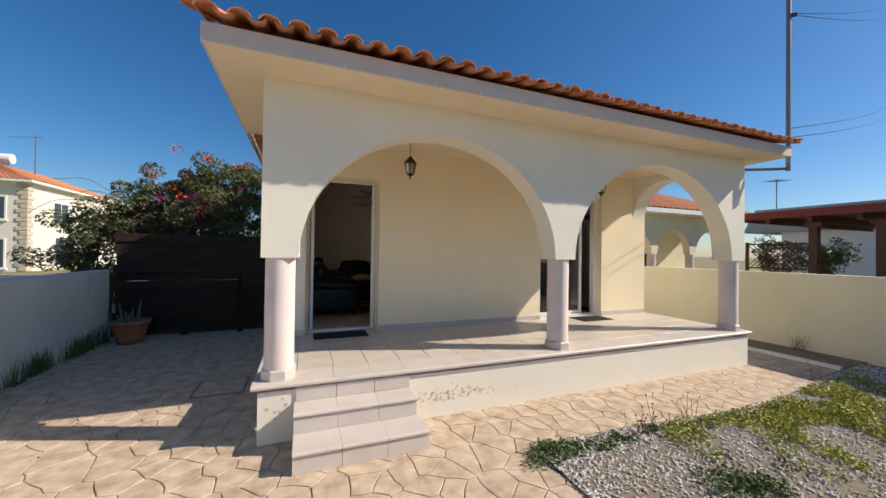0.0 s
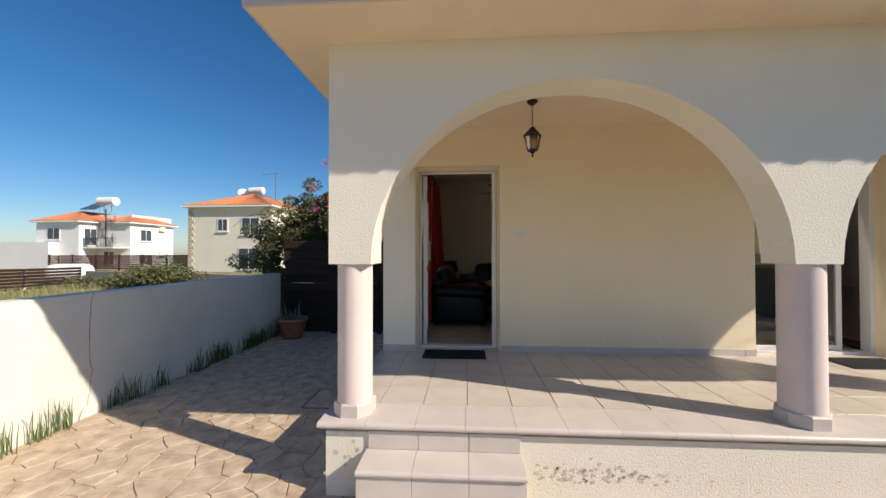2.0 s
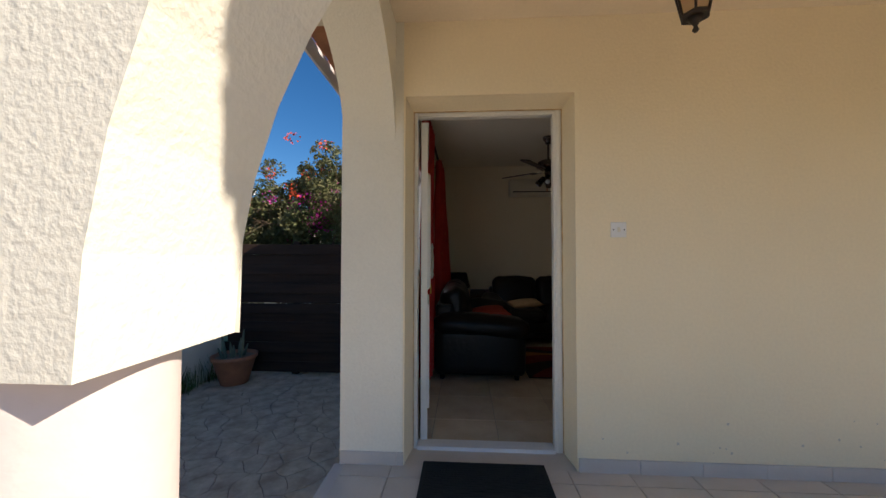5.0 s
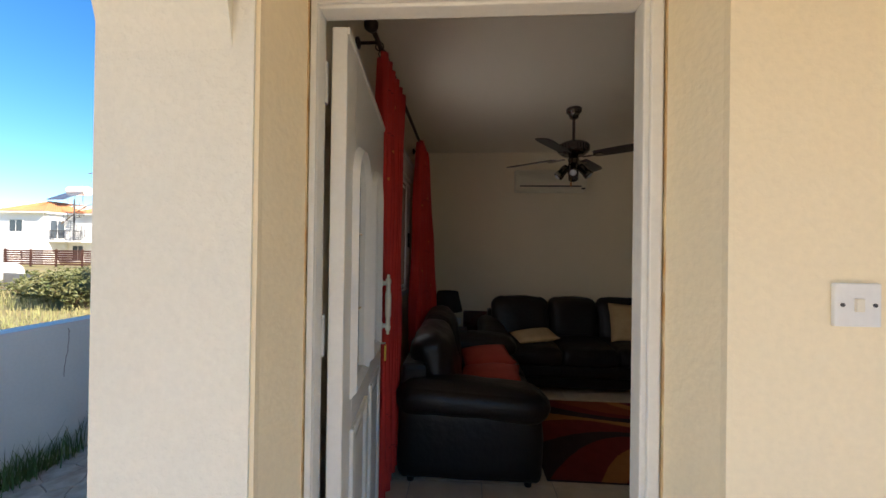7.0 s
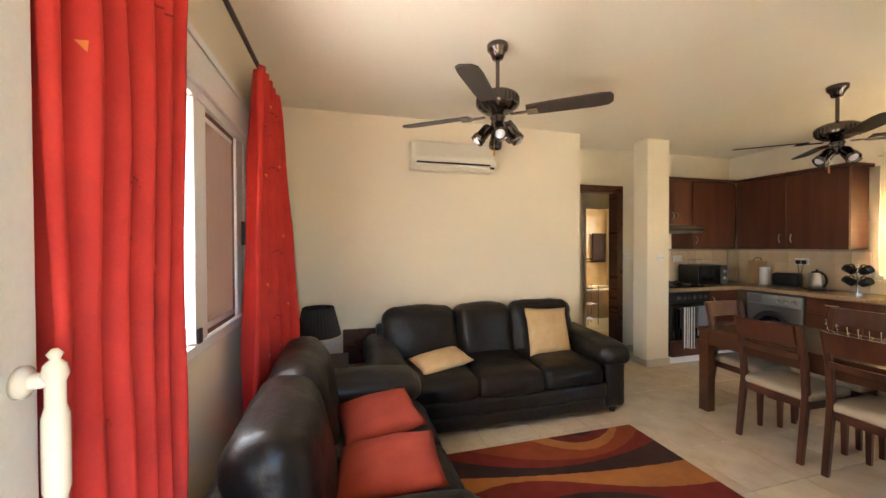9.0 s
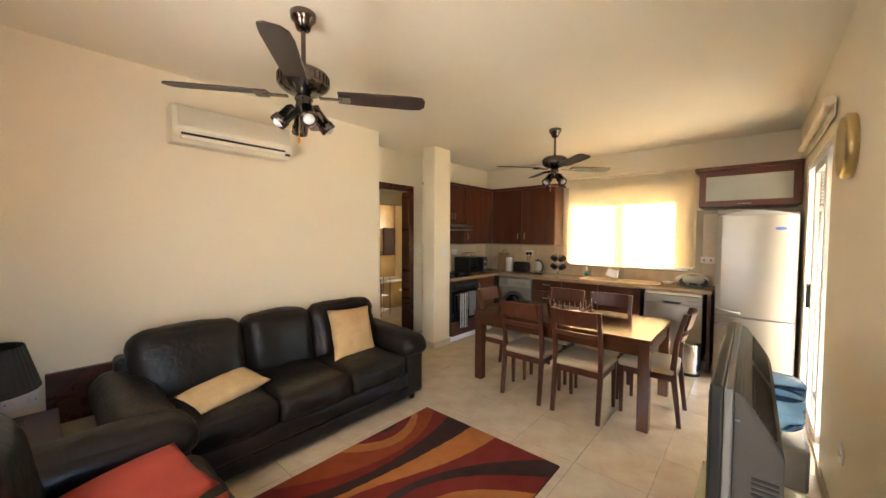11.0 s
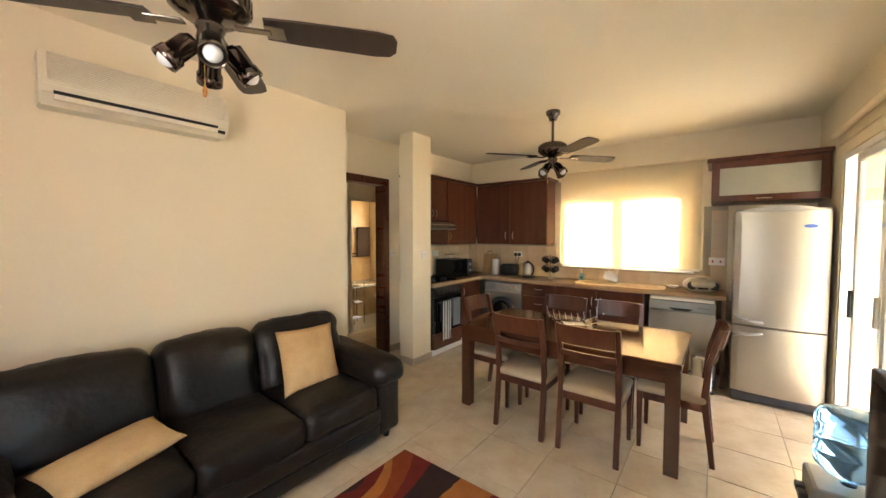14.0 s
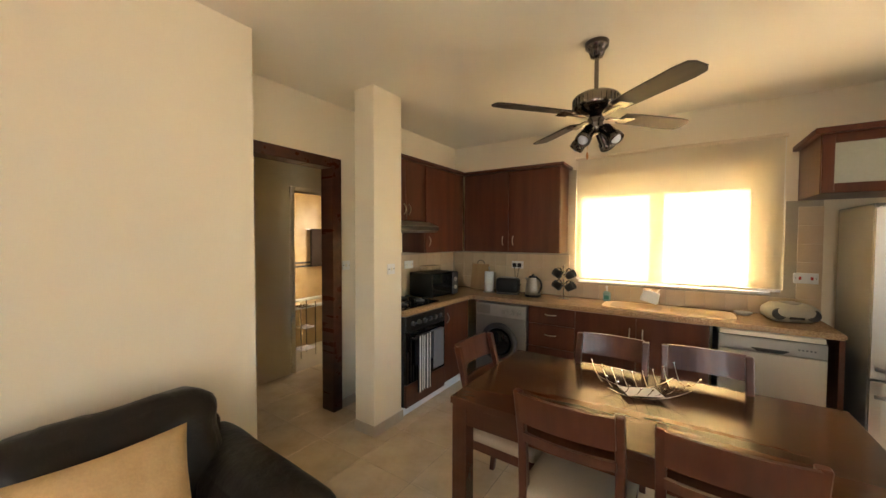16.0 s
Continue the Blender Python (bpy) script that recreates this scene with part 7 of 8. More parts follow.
for cx, cy, n in ((2.75, -2.72, 9), (3.05, -2.74, 7), (3.6, -2.66, 6), (6.3, -2.5, 8), (8.0, -1.6, 22)):
    for k in range(n):
        x, y = cx + rnd.gauss(0, 0.05), cy + rnd.gauss(0, 0.05)
        h = rnd.uniform(0.10, 0.30)
        e = (x + rnd.gauss(0, 0.08), y + rnd.gauss(0, 0.05), h)
        rod(bm, (x, y, 0), e, 0.003, 0.0015, 4)
        bmesh.ops.create_icosphere(bm, subdivisions=1, radius=0.008, matrix=Matrix.Translation(e))
tagged(part("dry_weeds", bm, M_TWIG), "dry brown seed stalks standing in the bed", "weeds", kind="stuff")
slab("soil_strip", 7.35, 8.1, -2.4, 6.0, -0.02, 0.03, M_SOIL, "bare soil strip along the garden wall", "soil")
slab("path_kerb", 7.25, 7.35, -2.4, 6.0, -0.02, 0.045, M_FENCE, "low concrete edging of the soil strip", "kerb")

# ---- neighbours ----
M_WHITEW = mat("white_rendered_house", (0.80, 0.80, 0.78), 0.9, var=0.05, scale=0.5)
M_CREAMW = mat("cream_rendered_house", (0.76, 0.72, 0.60), 0.9, var=0.06, scale=0.5)
M_WINDK = mat("dark_window_glass", (0.06, 0.08, 0.10), 0.08)
M_ORANGE = mat("orange_roof_tile_far", (0.60, 0.24, 0.10), 0.8, col2=(0.48, 0.18, 0.08), scale=2, fine=0.2, bscale=12)
M_STONE = mat("pale_quoin_stone", (0.62, 0.54, 0.42), 0.9, var=0.25, scale=3)
M_BROWN = wood("brown_stained_timber", (0.11, 0.040, 0.026), (0.07, 0.026, 0.018), 0.6)


def hip_roof(parent, x0, x1, y0, y1, z, rise, over=0.45):
    bm = bmesh.new()
    x0, x1, y0, y1 = x0 - over, x1 + over, y0 - over, y1 + over
    run = min(x1 - x0, y1 - y0) / 2
    if x1 - x0 > y1 - y0:
        r0, r1 = ((x0 + run, (y0 + y1) / 2), (x1 - run, (y0 + y1) / 2))
    else:
        r0, r1 = (((x0 + x1) / 2, y0 + run), ((x0 + x1) / 2, y1 - run))
    slopes = [((x0, y0), (x1, y0), r1, r0), ((x1, y0), (x1, y1), r1, r1 if x1 - x0 > y1 - y0 else r0), ((x1, y1), (x0, y1), r0, r1), ((x0, y1), (x0, y0), r0, r0 if x1 - x0 > y1 - y0 else r1)]
    if x1 - x0 <= y1 - y0:
        slopes = [((x0, y0), (x1, y0), r0, r0), ((x1, y0), (x1, y1), r1, r0), ((x1, y1), (x0, y1), r1, r1), ((x0, y1), (x0, y0), r0, r1)]
    for a, b2, c, d in slopes:
        n = max(8, int((Vector(b2) - Vector(a)).length / 0.26)) * 2
        lo, hi = [], []
        for k in range(n + 1):
            t = k / n
            zz = 0.05 * (k % 2)
            p, q = Vector(a).lerp(Vector(b2), t), Vector(d).lerp(Vector(c), t)
            lo.append(bm.verts.new((p.x, p.y, z + zz))), hi.append(bm.verts.new((q.x, q.y, z + rise + zz)))
        for k in range(n):
            bm.faces.new((lo[k], lo[k + 1], hi[k + 1], hi[k]))
    rf = part("roof", bm, M_ORANGE, parent, "orange tiled hip roof")
    bm = bmesh.new()
    box(bm, x0, x1, y0, y1, z - 0.16, z - 0.01)
    part("eave", bm, M_WHITEW, rf)


def far_window(parent, face, at, a0, a1, z0, z1):
    """A window let into a wall: face '-y' or '+x' or '-x' at that coordinate, from a0 to a1."""
    w = part("window", bmesh.new(), M_ALU, parent)
    for name, material, d0, d1, m in (("frame", M_ALU, -0.04, 0.05, 0.0), ("pane", M_WINDK, 0.02, 0.06, 0.09), ("sill", M_WHITEW, 0.0, 0.14, None)):
        bm = bmesh.new()
        if m is None:
            u0, u1, w0, w1 = a0 - 0.1, a1 + 0.1, z0 - 0.08, z0
        else:
            u0, u1, w0, w1 = a0 + m, a1 - m, z0 + m, z1 - m
        mids = [(u0, u1)] if name != "pane" else [(u0, (u0 + u1) / 2 - 0.04), ((u0 + u1) / 2 + 0.04, u1)]
        for p, q in mids:
            if face == "-y":
                box(bm, p, q, at - d1, at - d0, w0, w1)
            elif face == "+x":
                box(bm, at + d0, at + d1, p, q, w0, w1)
            else:
                box(bm, at - d1, at - d0, p, q, w0, w1)
        part(name, bm, material, w)


def wall_ac(parent, face, at, a, z):
    bm = bmesh.new()
    if face == "+x":
        box(bm, at, at + 0.32, a, a + 0.85, z, z + 0.6, 0.02)
        lathe(bm, [(0.22, 0), (0.21, 0.02), (0.05, 0.02)], m=pose(at + 0.32, a + 0.36, z + 0.3, 0, 90), seg=16)
    else:
        box(bm, a, a + 0.85, at - 0.32, at, z, z + 0.6, 0.02)
        lathe(bm, [(0.22, 0), (0.21, 0.02), (0.05, 0.02)], m=pose(a + 0.36, at - 0.32, z + 0.3, 90), seg=16)
    part("outdoor_unit", bm, M_ACW, parent, "ivory air conditioner outdoor unit")


def solar_heater(parent, x, y, z, big=1.0):
    bm = bmesh.new()
    rod(bm, (x - 0.75 * big, y, z + 1.0), (x + 0.75 * big, y, z + 1.0), 0.36 * big, seg=20)
    tk = part("water_tank", bm, M_WHITEW, parent, "white solar water tank")
    bm = bmesh.new()
    for dx in (-0.5, 0.5):
        rod(bm, (x + dx, y, z - 0.4), (x + dx, y, z + 0.8), 0.04, seg=6)
    part("stand", bm, M_GREYM, tk)
    bm = bmesh.new()
    for dx in (-1.0, 0.05):
        box(bm, -0.48, 0.48, -1.0, 1.0, -0.04, 0.04, m=pose(x + dx + 0.4, y - 1.5, z + 0.15, 28))
    part("solar_panel", bm, mat("dark_solar_panel", (0.09, 0.10, 0.12), 0.25), tk)


def house(name, label, x0, x1, y0, y1, eave, material, rise=1.5):
    h = thing(name, label, "house")
    bm = bmesh.new()
    box(bm, x0, x1, y0, y1, -0.2, eave)
    part("wall", bm, material, h)
    if rise:
        hip_roof(h, x0, x1, y0, y1, eave, rise)
    return h


hb = house("house", "two-storey cream house with stone quoins and orange tiled roof", -25.1, -17.3, 27.2, 40.6, 6.1, M_CREAMW, 1.7)
for a0, a1, z0, z1 in ((-22.3, -21.3, 3.7, 4.9), (-20.0, -18.3, 3.4, 5.0), (-20.3, -18.3, 0.2, 2.2)):
    far_window(hb, "-y", 27.2, a0, a1, z0, z1)
for a0, a1, z0, z1 in ((29.8, 31.6, 3.4, 5.0), (30, 32.2, 0.2, 2.4), (35, 36.5, 3.2, 5.0)):
    far_window(hb, "+x", -17.3, a0, a1, z0, z1)
wall_ac(hb, "+x", -17.3, 32.6, 5.0), wall_ac(hb, "+x", -17.3, 34.6, 5.0), wall_ac(hb, "+x", -17.3, 32.6, 2.6)
bm = bmesh.new()
rnd = random.Random(9)
for k in range(20):
    s = 0.55 if k % 2 else 0.35
    box(bm, -17.3 - s, -17.24, 27.14, 27.2 + (0.9 - s), 0.0 + 0.3 * k, 0.28 + 0.3 * k, 0.03)
    box(bm, -25.16, -25.1 + s, 27.14, 27.5, 0.0 + 0.3 * k, 0.28 + 0.3 * k, 0.03)
tagged(part("quoin", bm, M_STONE, hb, "pale rough corner stones"), kind="stuff")
solar_heater(hb, -21.5, 32.0, 7.3)
bm = bmesh.new()
rod(bm, (-20, 33, 7), (-20, 33, 10.5), 0.04, seg=6)
rod(bm, (-21.5, 33, 10.2), (-19.6, 33, 10.4), 0.02, seg=5)
part("antenna", bm, M_GREYM, hb)
bm = bmesh.new()
lathe(bm, [(0.02, 0.0), (0.3, 0.05), (0.5, 0.16), (0.48, 0.17), (0.3, 0.08)], m=pose(-22.9, 31.8, 8.0, 70, 0, 40), seg=20)
part("satellite_dish", bm, M_WHITEW, hb)
bm = bmesh.new()
box(bm, -17.3, -16.3, 36.2, 38.6, 2.9, 3.0)
for k in range(13):
    rod(bm, (-16.35, 36.2 + 0.2 * k, 3.0), (-16.35, 36.2 + 0.2 * k, 3.9), 0.02, seg=5)
rod(bm, (-16.35, 36.2, 3.9), (-16.35, 38.6, 3.9), 0.03, seg=6)
part("balcony", bm, M_WHITEW, hb)

ha = house("house", "white two-storey house with balcony and spiral stair", -49.3, -44.0, 34.0, 46.0, 5.5, M_WHITEW, 1.4)
bm = bmesh.new()
box(bm, -44.0, -40.0, 36.3, 42.6, -0.2, 5.5)
box(bm, -46.5, -41.5, 38.0, 44.0, 5.5, 6.6)
part("wing", bm, M_WHITEW, ha)
hip_roof(ha, -43.6, -40.0, 36.3, 42.6, 5.5, 0.9)
for a0, a1, z0, z1 in ((-47.9, -46.3, 3.3, 4.7), (-47.9, -46.2, 0.2, 1.4)):
    far_window(ha, "-y", 34.0, a0, a1, z0, z1)
for a0, a1, z0, z1 in ((34.5, 36.0, 2.6, 4.7),):
    far_window(ha, "+x", -44.0, a0, a1, z0, z1)
for a0, a1, z0, z1 in ((-43.4, -42.0, 0.2, 2.0),):
    far_window(ha, "-y", 36.3, a0, a1, z0, z1)
for a0, a1, z0, z1 in ((37.6, 39.2, 3.2, 4.7), (37.4, 39.4, 0.2, 1.6)):
    far_window(ha, "+x", -40.0, a0, a1, z0, z1)
wall_ac(ha, "+x", -40.0, 40.2, 4.6), wall_ac(ha, "+x", -40.0, 40.2, 1.4), wall_ac(ha, "-y", 34.0, -49.2, 2.3)
solar_heater(ha, -45.3, 38.5, 7.4, 1.5)
bm = bmesh.new()
box(bm, -44.6, -40.2, 34.4, 36.3, 2.30, 2.45)
part("balcony_floor", bm, M_WHITEW, ha)
bm = bmesh.new()
for k in range(24):
    rod(bm, (-44.5 + 0.18 * k, 34.45, 2.45), (-44.5 + 0.18 * k, 34.45, 3.5), 0.025, seg=5)
rod(bm, (-44.6, 34.45, 3.5), (-40.2, 34.45, 3.5), 0.035, seg=6)
part("balcony_rail", bm, M_DARKP, ha)
bm = bmesh.new()
rod(bm, (-42.2, 35.4, 2.4), (-42.2, 35.4, 7.0), 0.06, seg=8)
for k in range(18):
    a = 0.55 * k
    box(bm, 0.05, 0.85, -0.14, 0.14, -0.02, 0.02, m=pose(-42.2, 35.4, 2.6 + 0.22 * k, 0, 0, math.degrees(a)))
    rod(bm, (-42.2 + 0.85 * math.cos(a), 35.4 + 0.85 * math.sin(a), 2.6 + 0.22 * k), (-42.2 + 0.85 * math.cos(a), 35.4 + 0.85 * math.sin(a), 3.5 + 0.22 * k), 0.02, seg=4)
part("spiral_stair", bm, M_DARKP, ha)
hl = house("house", "low white flat-roofed building in the distance", -60, -46.5, 33.0, 42.0, 3.0, M_WHITEW, 0)
far_window(hl, "-y", 33.0, -57, -55, 0.6, 1.8)
ho = house("house", "small distant house with orange roof and arched porch", -38.5, -34.5, 48.0, 54, 2.9, M_WHITEW, 1.2)
far_window(ho, "-y", 48.0, -37, -35.8, 0.3, 2.0)
# field wall, fences, tank
fw = thing("block_wall", "grey concrete block boundary wall across the field", "wall", kind="structure")
bm = bmesh.new()
box(bm, 0.0, 16.4, 0.0, 0.2, -0.05, 0.74, m=pose(-19.6, 13.45, 0, 0, 0, -15.4))
part("wall", bm, mat("grey_concrete_block", (0.46, 0.43, 0.37), 0.95, var=0.2, scale=1.5, fine=0.12, bscale=14), fw)
sf = thing("slat_fence", "distant dark timber slat fence", "fence")
for x0, x1, y in ((-41.5, -25.4, 29.0),):
    for k in range(7):
        bm = bmesh.new()
        box(bm, x0, x1, y, y + 0.05, 0.15 + 0.2 * k, 0.31 + 0.2 * k)
        part("slat", bm, M_BROWN if x0 > -42 else M_DARKWOOD, sf)
    for k in range(int((x1 - x0) / 2.5) + 1):
        bm = bmesh.new()
        box(bm, x0 + 2.5 * k, x0 + 2.5 * k + 0.12, y + 0.05, y + 0.15, 0.0, 1.6)
        part("post", bm, M_BROWN if x0 > -42 else M_DARKWOOD, sf)
nf = thing("slat_fence", "dark timber slat fence with pale posts at the field's edge", "fence", pose(-19.7, 13.3, 0, 0, 0, -96))
for k in range(6):
    bm = bmesh.new()
    box(bm, 0.0, 11.0, 0.0, 0.04, 0.10 + 0.15 * k, 0.215 + 0.15 * k)
    part("slat", bm, M_DARKWOOD, nf)
for k in range(6):
    bm = bmesh.new()
    box(bm, 2.2 * k - 0.05, 2.2 * k + 0.05, -0.08, 0.0, -0.05, 0.9 if k else 1.0, 0.01)
    part("post", bm, M_FENCE, nf)
tk = thing("water_tank", "white plastic water tank lying behind the field wall", "water tank")
bm = bmesh.new()
lathe(bm, [(0.10, -0.98), (0.36, -0.95), (0.46, -0.85), (0.50, -0.6), (0.50, -0.2), (0.485, -0.18), (0.50, -0.16), (0.50, 0.2), (0.485, 0.22), (0.50, 0.24), (0.50, 0.6), (0.46, 0.85), (0.36, 0.95), (0.10, 0.98)], m=pose(-22.2, 14.9, 0.58, 0, 90, 25), seg=24)
part("drum", bm, M_WHITEW, tk)
bm = bmesh.new()
for x in (-0.55, 0.55):
    box(bm, x - 0.08, x + 0.08, -0.35, 0.35, -0.05, 0.2, m=pose(-22.2, 14.9, 0, 0, 0, 25))
part("cradle", bm, M_GREYM, tk)
rnd = random.Random(14)
for cx, cy, h in ((-12.6, 10.3, 1.0), (-13.8, 11.0, 0.8), (-11.6, 9.6, 0.95), (-16.4, 12.0, 0.35)):
    lm = [((cx + rnd.uniform(-0.3, 0.3), cy, 0), (cx + rnd.uniform(-1.3, 1.3), cy + rnd.uniform(-0.6, 0.6), h * rnd.uniform(0.5, 1.0))) for _ in range(7)]
    shrub("field_bush", "grey green wild bush standing in the field", lm, rnd, 0.06, 60, 0.45, [])
spots = [(rnd.uniform(-20, -3.8), rnd.uniform(1, 13), -0.03) for _ in range(11000)]
spots = [p for p in spots if p[1] < 13.2 - 0.275 * (p[0] + 19.6)]
vs, fs = blades(spots, rnd, 0.08, 0.30, 0.010)
tagged(mesh_from("field_grass", vs, fs, mat("dry_yellow_grass", (0.29, 0.26, 0.12), 0.9, col2=(0.18, 0.20, 0.08), scale=0.6)), "dry yellow grass standing in the field", "grass", kind="stuff")

# neighbour with arches and carport beyond the right wall
nb = thing("house", "cream bungalow with arched porch, tiled roof and balcony", "house")
bm = bmesh.new()
prof = [(9.0, 1.70)]
for c in (10.45, 12.47, 14.5):
    prof += arch(c, 0.86, 1.70, 2.58, 16)
prof += [(16.2, 1.70), (16.2, 3.1), (9.0, 3.1)]
extrude_poly(bm, prof, "y", 3.8, 4.05)
part("arcade", bm, M_FENCE2, nb)
for x in (9.3, 11.46, 13.48, 15.65):
    bm = bmesh.new()
    rod(bm, (x, 3.92, 0.45), (x, 3.92, 1.71), 0.14, seg=16)
    part("column", bm, M_COLUMN, nb)
bm = bmesh.new()
box(bm, 9.0, 16.2, 5.7, 14.0, 0.0, 3.2)
box(bm, 9.0, 16.2, 3.7, 5.7, 0.0, 0.45)
part("wall", bm, M_FENCE2, nb)
bm = bmesh.new()
box(bm, 9.6, 15.6, 7.2, 13.0, 3.2, 4.75)
part("upper_wall", bm, M_WHITEW, nb)
hip_roof(nb, 9.0, 16.2, 3.8, 14.0, 3.26, 1.7, 0.55)
far_window(nb, "-y", 5.7, 13.1, 13.9, 0.6, 2.4)
far_window(nb, "-y", 5.7, 10.2, 11.0, 0.6, 2.4)
bm = bmesh.new()
for k in range(30):
    rod(bm, (9.7 + 0.2 * k, 7.3, 4.75), (9.7 + 0.2 * k, 7.3, 5.5), 0.018, seg=5)
rod(bm, (9.6, 7.3, 5.5), (15.6, 7.3, 5.5), 0.03, seg=6)
part("balcony_rail", bm, M_DARKP, nb)
bench = thing("garden_bench", "dark garden bench on the neighbour's porch", "bench", pose(12.6, 5.2, 0.45))
bm = bmesh.new()
box(bm, -0.7, 0.7, -0.25, 0.25, 0.40, 0.46, 0.01)
part("seat", bm, M_BROWN, bench)
bm = bmesh.new()
for k in range(7):
    rod(bm, (-0.6 + 0.2 * k, 0.22, 0.46), (-0.6 + 0.2 * k, 0.30, 0.95 - 0.02 * abs(k - 3)), 0.02, seg=6)
rod(bm, (-0.7, 0.30, 0.93), (0.7, 0.30, 0.93), 0.03, seg=8)
part("backrest", bm, M_BROWN, bench)
for x in (-0.62, 0.62):
    bm = bmesh.new()
    box(bm, x - 0.03, x + 0.03, -0.22, 0.22, 0.0, 0.40, 0.008)
    part("leg", bm, M_BROWN, bench)

cp = thing("carport", "brown stained timber carport with flat roof", "carport")
bm = bmesh.new()
box(bm, 10.8, 16.5, -9.0, 1.0, 2.66, 2.72)
part("roof", bm, M_BROWN, cp)
bm = bmesh.new()
box(bm, 10.74, 10.8, -9.0, 1.06, 2.60, 2.78, 0.004)
box(bm, 10.8, 16.5, 1.0, 1.06, 2.60, 2.78, 0.004)
part("fascia", bm, mat("dark_red_fascia", (0.22, 0.035, 0.025), 0.6), cp)
for k in range(12):
    bm = bmesh.new()
    box(bm, 10.9, 16.4, -8.6 + 0.8 * k, -8.5 + 0.8 * k, 2.48, 2.66)
    part("beam", bm, M_BROWN, cp)
for x, y in ((11.1, -1.62), (11.1, -0.56), (11.1, -5.0), (16.2, -2.2), (16.2, -5.2)):
    bm = bmesh.new()
    box(bm, x - 0.08, x + 0.08, y - 0.08, y + 0.08, 0, 2.5, 0.01)
    box(bm, x - 0.09, x + 0.09, y - 0.16, y + 0.16, 2.36, 2.48, 0.02)
    part("post", bm, M_BROWN, cp)
lt = thing("lattice_screen", "dark diagonal timber lattice under the carport", "lattice")
for y0, y1 in ((1.5, 3.5),):
    bm = bmesh.new()
    frame_x(bm, 16.15, 16.22, y0, y1, 1.20, 2.15, 0.05)
    for y in (y0 + 0.03, y1 - 0.03):
        box(bm, 16.14, 16.23, y - 0.05, y + 0.05, -0.03, 2.2, 0.008)
    part("frame", bm, M_BROWN, lt)
    bm = bmesh.new()
    for k in range(-6, 24):
        a = y0 + 0.16 * k
        for s in (1, -1):
            p, q = (16.18 + 0.012 * s, a, 1.27), (16.18 + 0.012 * s, a + 0.86, 2.13)
            if s < 0:
                p, q = (p[0], a + 0.86, p[2]), (q[0], a, q[2])
            if min(p[1], q[1]) >= y0 and max(p[1], q[1]) <= y1:
                rod(bm, p, q, 0.014, seg=4)
    tagged(part("lath", bm, M_BROWN, lt), kind="stuff")
hw = house("house", "white house beyond the carport", 24, 34, -12, 6.0, 3.0, M_WHITEW, 0)
far_window(hw, "-x", 24, -1.2, 0.2, 0.2, 2.0)
far_window(hw, "-x", 24, -4.5, -3.0, 0.2, 2.0)
bm = bmesh.new()
extrude_poly(bm, [(-12.4, 3.0), (7.6, 3.0), (7.0, 4.25), (-11.5, 4.25)], "x", 23.6, 34.4)
part("roof", bm, mat("grey_sheet_roof", (0.34, 0.37, 0.37), 0.6, var=0.15, scale=0.6), hw, "low grey sheet roof")
bm = bmesh.new()
rod(bm, (25.0, 6.7, 4.2), (25.0, 6.7, 6.1), 0.03, seg=6)
rod(bm, (24.6, 6.9, 6.0), (25.4, 6.5, 6.0), 0.02, seg=5)
for k in range(4):
    rod(bm, (24.7 + 0.2 * k, 6.45 - 0.1 * k, 6.0), (24.7 + 0.2 * k, 7.25 - 0.1 * k, 6.0), 0.012, seg=4)
part("antenna", bm, M_GREYM, hw)
rnd = random.Random(17)
for cx, cy, h in ((18.5, 3.6, 1.9), (18.8, 2.4, 2.0), (19.0, -0.4, 2.1)):
    lm = [((cx, cy, 0), (cx + rnd.uniform(-0.6, 0.6), cy + rnd.uniform(-0.7, 0.7), h * rnd.uniform(0.7, 1.1))) for _ in range(6)]
    shrub("garden_shrub", "green shrub standing behind the carport", lm, rnd, 0.06, 60, 0.4, [])
slab("rear_wall", -3.5, 8.3, -9.2, -9.0, -0.03, 1.2, M_FENCE, "offwhite rendered wall at the front of the yard", "wall")

# ---- pieces of floors, walls and paving ----
def tile_mesh(name, w, d, t, material, bevel=0.0015):
    b = bmesh.new()
    box(b, -w / 2, w / 2, -d / 2, d / 2, -t, 0.0, bevel, 1)
    me = bpy.data.meshes.new(name)
    b.to_mesh(me)
    b.free()
    me.materials.append(material)
    return me


def lay(parent_name, x0, x1, y0, y1, z, size, material, gap, off=(0.0, 0.0)):
    """Square tiles over a floor, cut at its edges."""
    parent = bpy.data.objects[parent_name]
    cut = {}
    rnd = random.Random(int(size * 1000))
    nx, ny = int((x1 - x0) / size) + 2, int((y1 - y0) / size) + 2
    for i in range(-1, nx):
        for j in range(-1, ny):
            a0, a1 = max(x0, x0 + off[0] + i * size), min(x1, x0 + off[0] + (i + 1) * size)
            b0, b1 = max(y0, y0 + off[1] + j * size), min(y1, y0 + off[1] + (j + 1) * size)
            if a1 - a0 < 0.02 or b1 - b0 < 0.02:
                continue
            key = (round(a1 - a0, 3), round(b1 - b0, 3))
            if key not in cut:
                cut[key] = tile_mesh("floor_tile", key[0] - gap, key[1] - gap, 0.009, material)
            ob = new("floor_tile", cut[key])
            ob.parent = parent
            ob.matrix_basis = pose((a0 + a1) / 2, (b0 + b1) / 2, z + rnd.uniform(-0.0006, 0.0006))


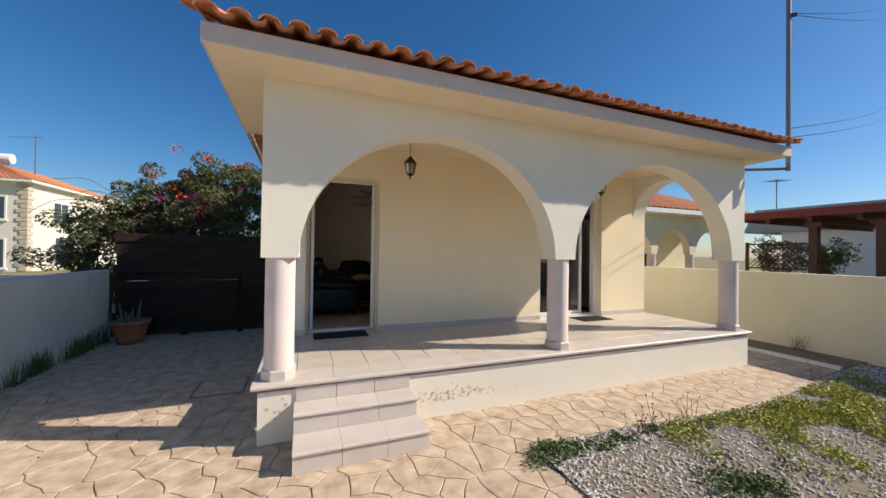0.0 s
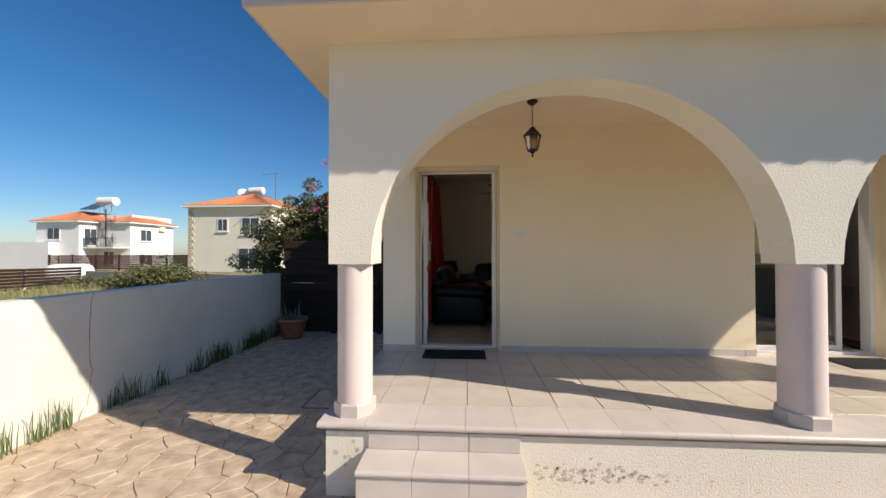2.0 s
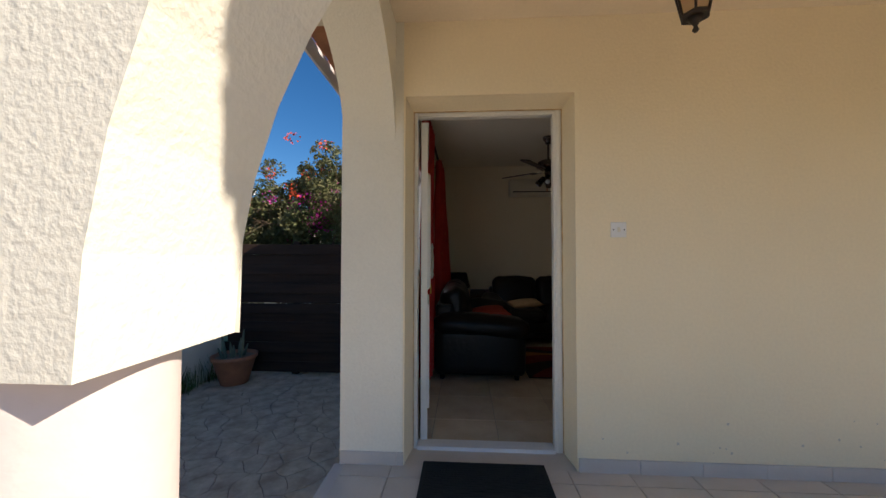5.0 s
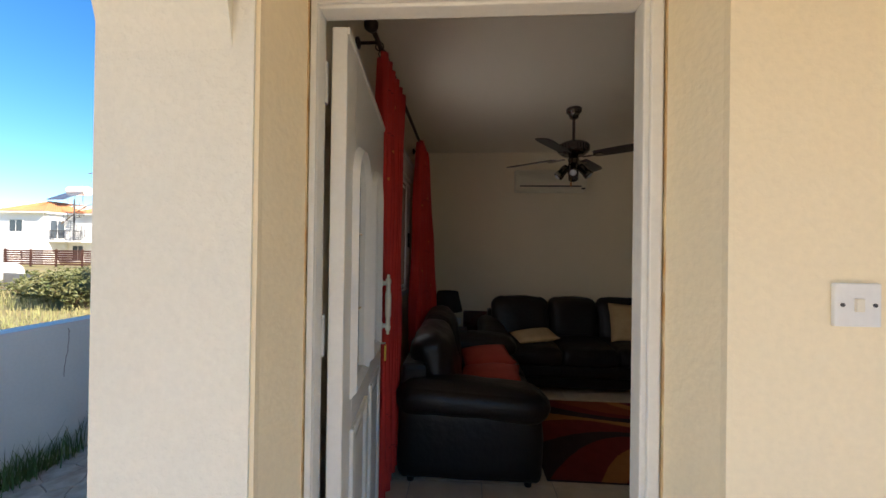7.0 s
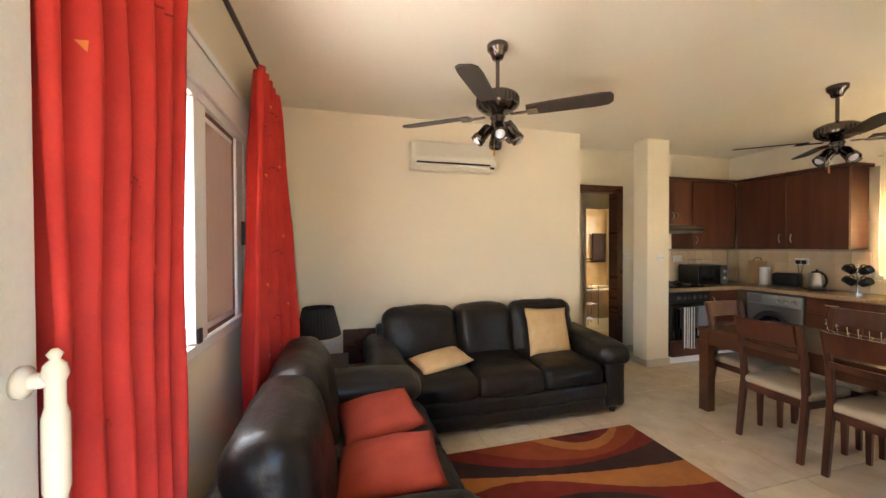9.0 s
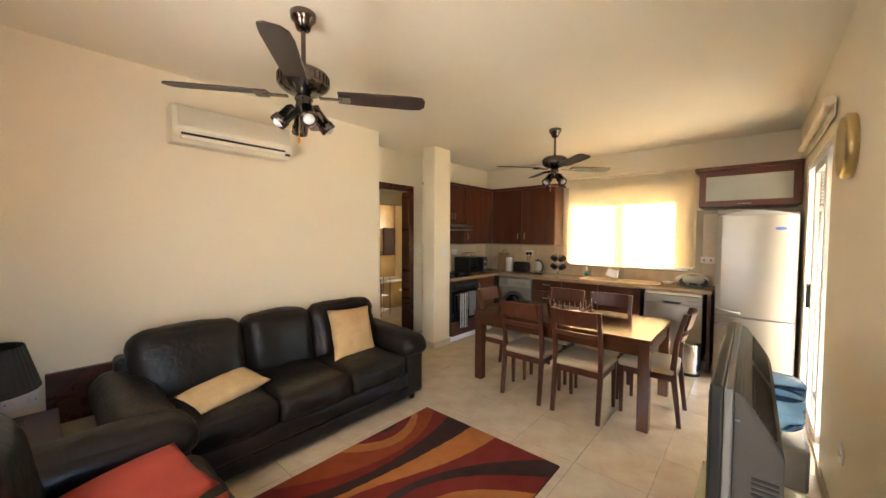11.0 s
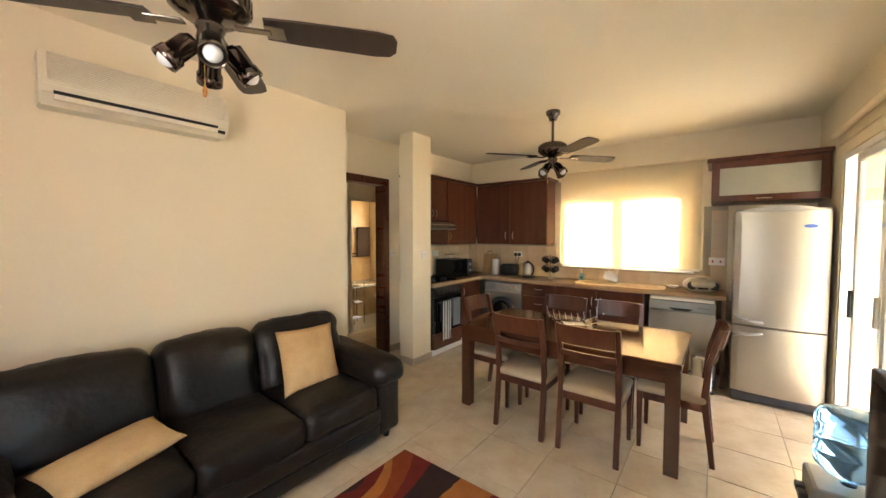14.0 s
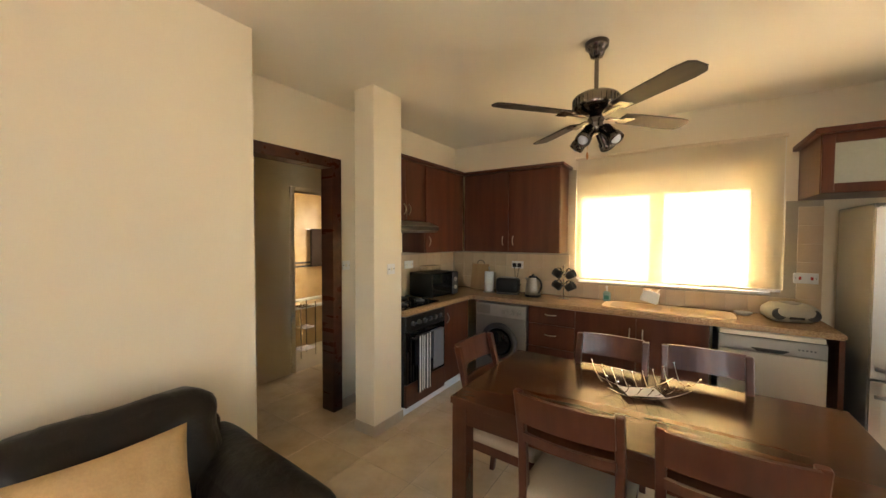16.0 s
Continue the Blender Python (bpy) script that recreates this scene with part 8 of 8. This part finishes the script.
pf = tagged(slab("porch_floor", -0.40, 6.22, -1.48, 0.0, 0.44, 0.504, M_GROUT, "grout bed of the porch floor tiles", "floor"))
lay("porch_floor", -0.40, 6.22, -1.46, -0.001, 0.511, 0.335, M_PTILE, 0.006, (-0.055, 0.0))
slab("door_floor", -0.05, 0.94, 0.0, 0.25, 0.44, 0.508, M_PTILE, "tiled strip in the doorway", "floor")
slab("door_floor", 3.75, 5.13, 0.0, 0.25, 0.44, 0.508, M_PTILE, "tiled strip in the patio doorway", "floor")
lay("floor", -0.17, 5.97, 0.25, 5.6, FLOOR, 0.45, M_TILE, 0.005, (-0.2, -0.1))

sb = thing("splashback", "beige square tiled kitchen splashback", "splashback", kind="structure")
tm = tile_mesh("splash_tile", 0.148, 0.148, 0.008, M_SPLASH, 0.002)
bm = bmesh.new()
box(bm, 4.25, 5.965, 4.392, 4.40, TOP, 1.93)
box(bm, 5.962, 5.97, 0.95, 4.39, TOP, 1.66)
box(bm, 5.962, 5.97, 2.84, 4.39, 1.66, 1.93)
box(bm, 5.962, 5.97, 0.95, 1.17, 1.66, 2.40)
box(bm, 5.962, 5.97, 2.84, 2.92, 1.93, 2.83)
part("grout", bm, M_GROUT, sb)
for k in range(11):
    for j in range(3):
        ob = new("splash_tile", tm)
        ob.parent = sb
        ob.matrix_basis = pose(4.34 + 0.15 * k, 4.385, TOP + 0.075 + 0.15 * j, 90)
for k in range(23):
    y = 1.02 + 0.15 * k
    for j in range(7):
        z = TOP + 0.075 + 0.15 * j
        if z > (1.93 if y > 2.90 else 2.40 if y < 1.15 else 1.62):
            continue
        ob = new("splash_tile", tm)
        ob.parent = sb
        ob.matrix_basis = pose(5.953, y, z, 0, -90, 0)

# crazy paving of the yard: cells round scattered points
rnd = random.Random(77)
sites = []
while len(sites) < 1250:
    p = (rnd.uniform(-3.6, 8.2), rnd.uniform(-5.4, 3.1))
    if (-0.15 < p[0] < 6.0 and p[1] > -1.4) or (p[0] > 2.2 and p[1] < -3.2):
        continue
    d = rnd.uniform(0.11, 0.27)
    if all((p[0] - q[0]) ** 2 + (p[1] - q[1]) ** 2 > d * d for q in sites):
        sites.append(p)
pts_np = np.array(sites)


def cell(i):
    """The polygon nearer to site i than to any other."""
    c = pts_np[i]
    poly = [c + np.array(v) for v in ((-0.7, -0.7), (0.7, -0.7), (0.7, 0.7), (-0.7, 0.7))]
    near = np.argsort(((pts_np - c) ** 2).sum(1))[1:18]
    for j in near:
        n = pts_np[j] - c
        lim = n @ (pts_np[j] + c) / 2
        out = []
        for k in range(len(poly)):
            a, b = poly[k], poly[(k + 1) % len(poly)]
            da, db = a @ n - lim, b @ n - lim
            if da <= 0:
                out.append(a)
            if da * db < 0:
                out.append(a + (b - a) * (da / (da - db)))
        poly = out
        if len(poly) < 3:
            return []
    return poly


def stone(poly, c, bm):
    """One slab of the paving with rounded, slightly wavy rim."""
    fine = []
    for k in range(len(poly)):
        a, b = Vector((*poly[k], 0)), Vector((*poly[(k + 1) % len(poly)], 0))
        for t in (0.0, 0.33, 0.67):
            p = a.lerp(b, t)
            w = Vector((noise.noise(p * 4.0), noise.noise(p * 4.0 + Vector((9, 3, 0))), 0)) * 0.05
            fine.append(p + w)
    cc = Vector((*c, 0))
    def ring(inset, z):
        return [bm.verts.new(((p + (cc - p).normalized() * inset).x, (p + (cc - p).normalized() * inset).y, z)) for p in fine]
    r0, r1, r2 = ring(0.003, -0.013), ring(0.005, -0.002), ring(0.010, 0.0)
    for p, q in ((r0, r1), (r1, r2)):
        for k in range(len(p)):
            j = (k + 1) % len(p)
            bm.faces.new((p[k], p[j], q[j], q[k]))
    bm.faces.new(r2)


yard = bpy.data.objects["yard_bed"]
rest = bmesh.new()
made = 0
order = sorted(range(len(sites)), key=lambda i: (sites[i][0] - 0.3) ** 2 + (sites[i][1] + 2.2) ** 2)
for i in order:
    x, y = sites[i]
    if (-0.3 < x < 6.1 and y > -1.55) or (x > 2.0 and y < -3.0) or not (-3.35 < x < 8.1):
        continue
    poly = cell(i)
    if len(poly) < 3:
        continue
    if made < 295:
        bm = bmesh.new()
        stone(poly, sites[i], bm)
        part("paving_stone", bm, M_PAVE, yard)
        made += 1
    else:
        stone(poly, sites[i], rest)
tagged(part("far_paving_stones", rest, M_PAVE, yard), kind="stuff")
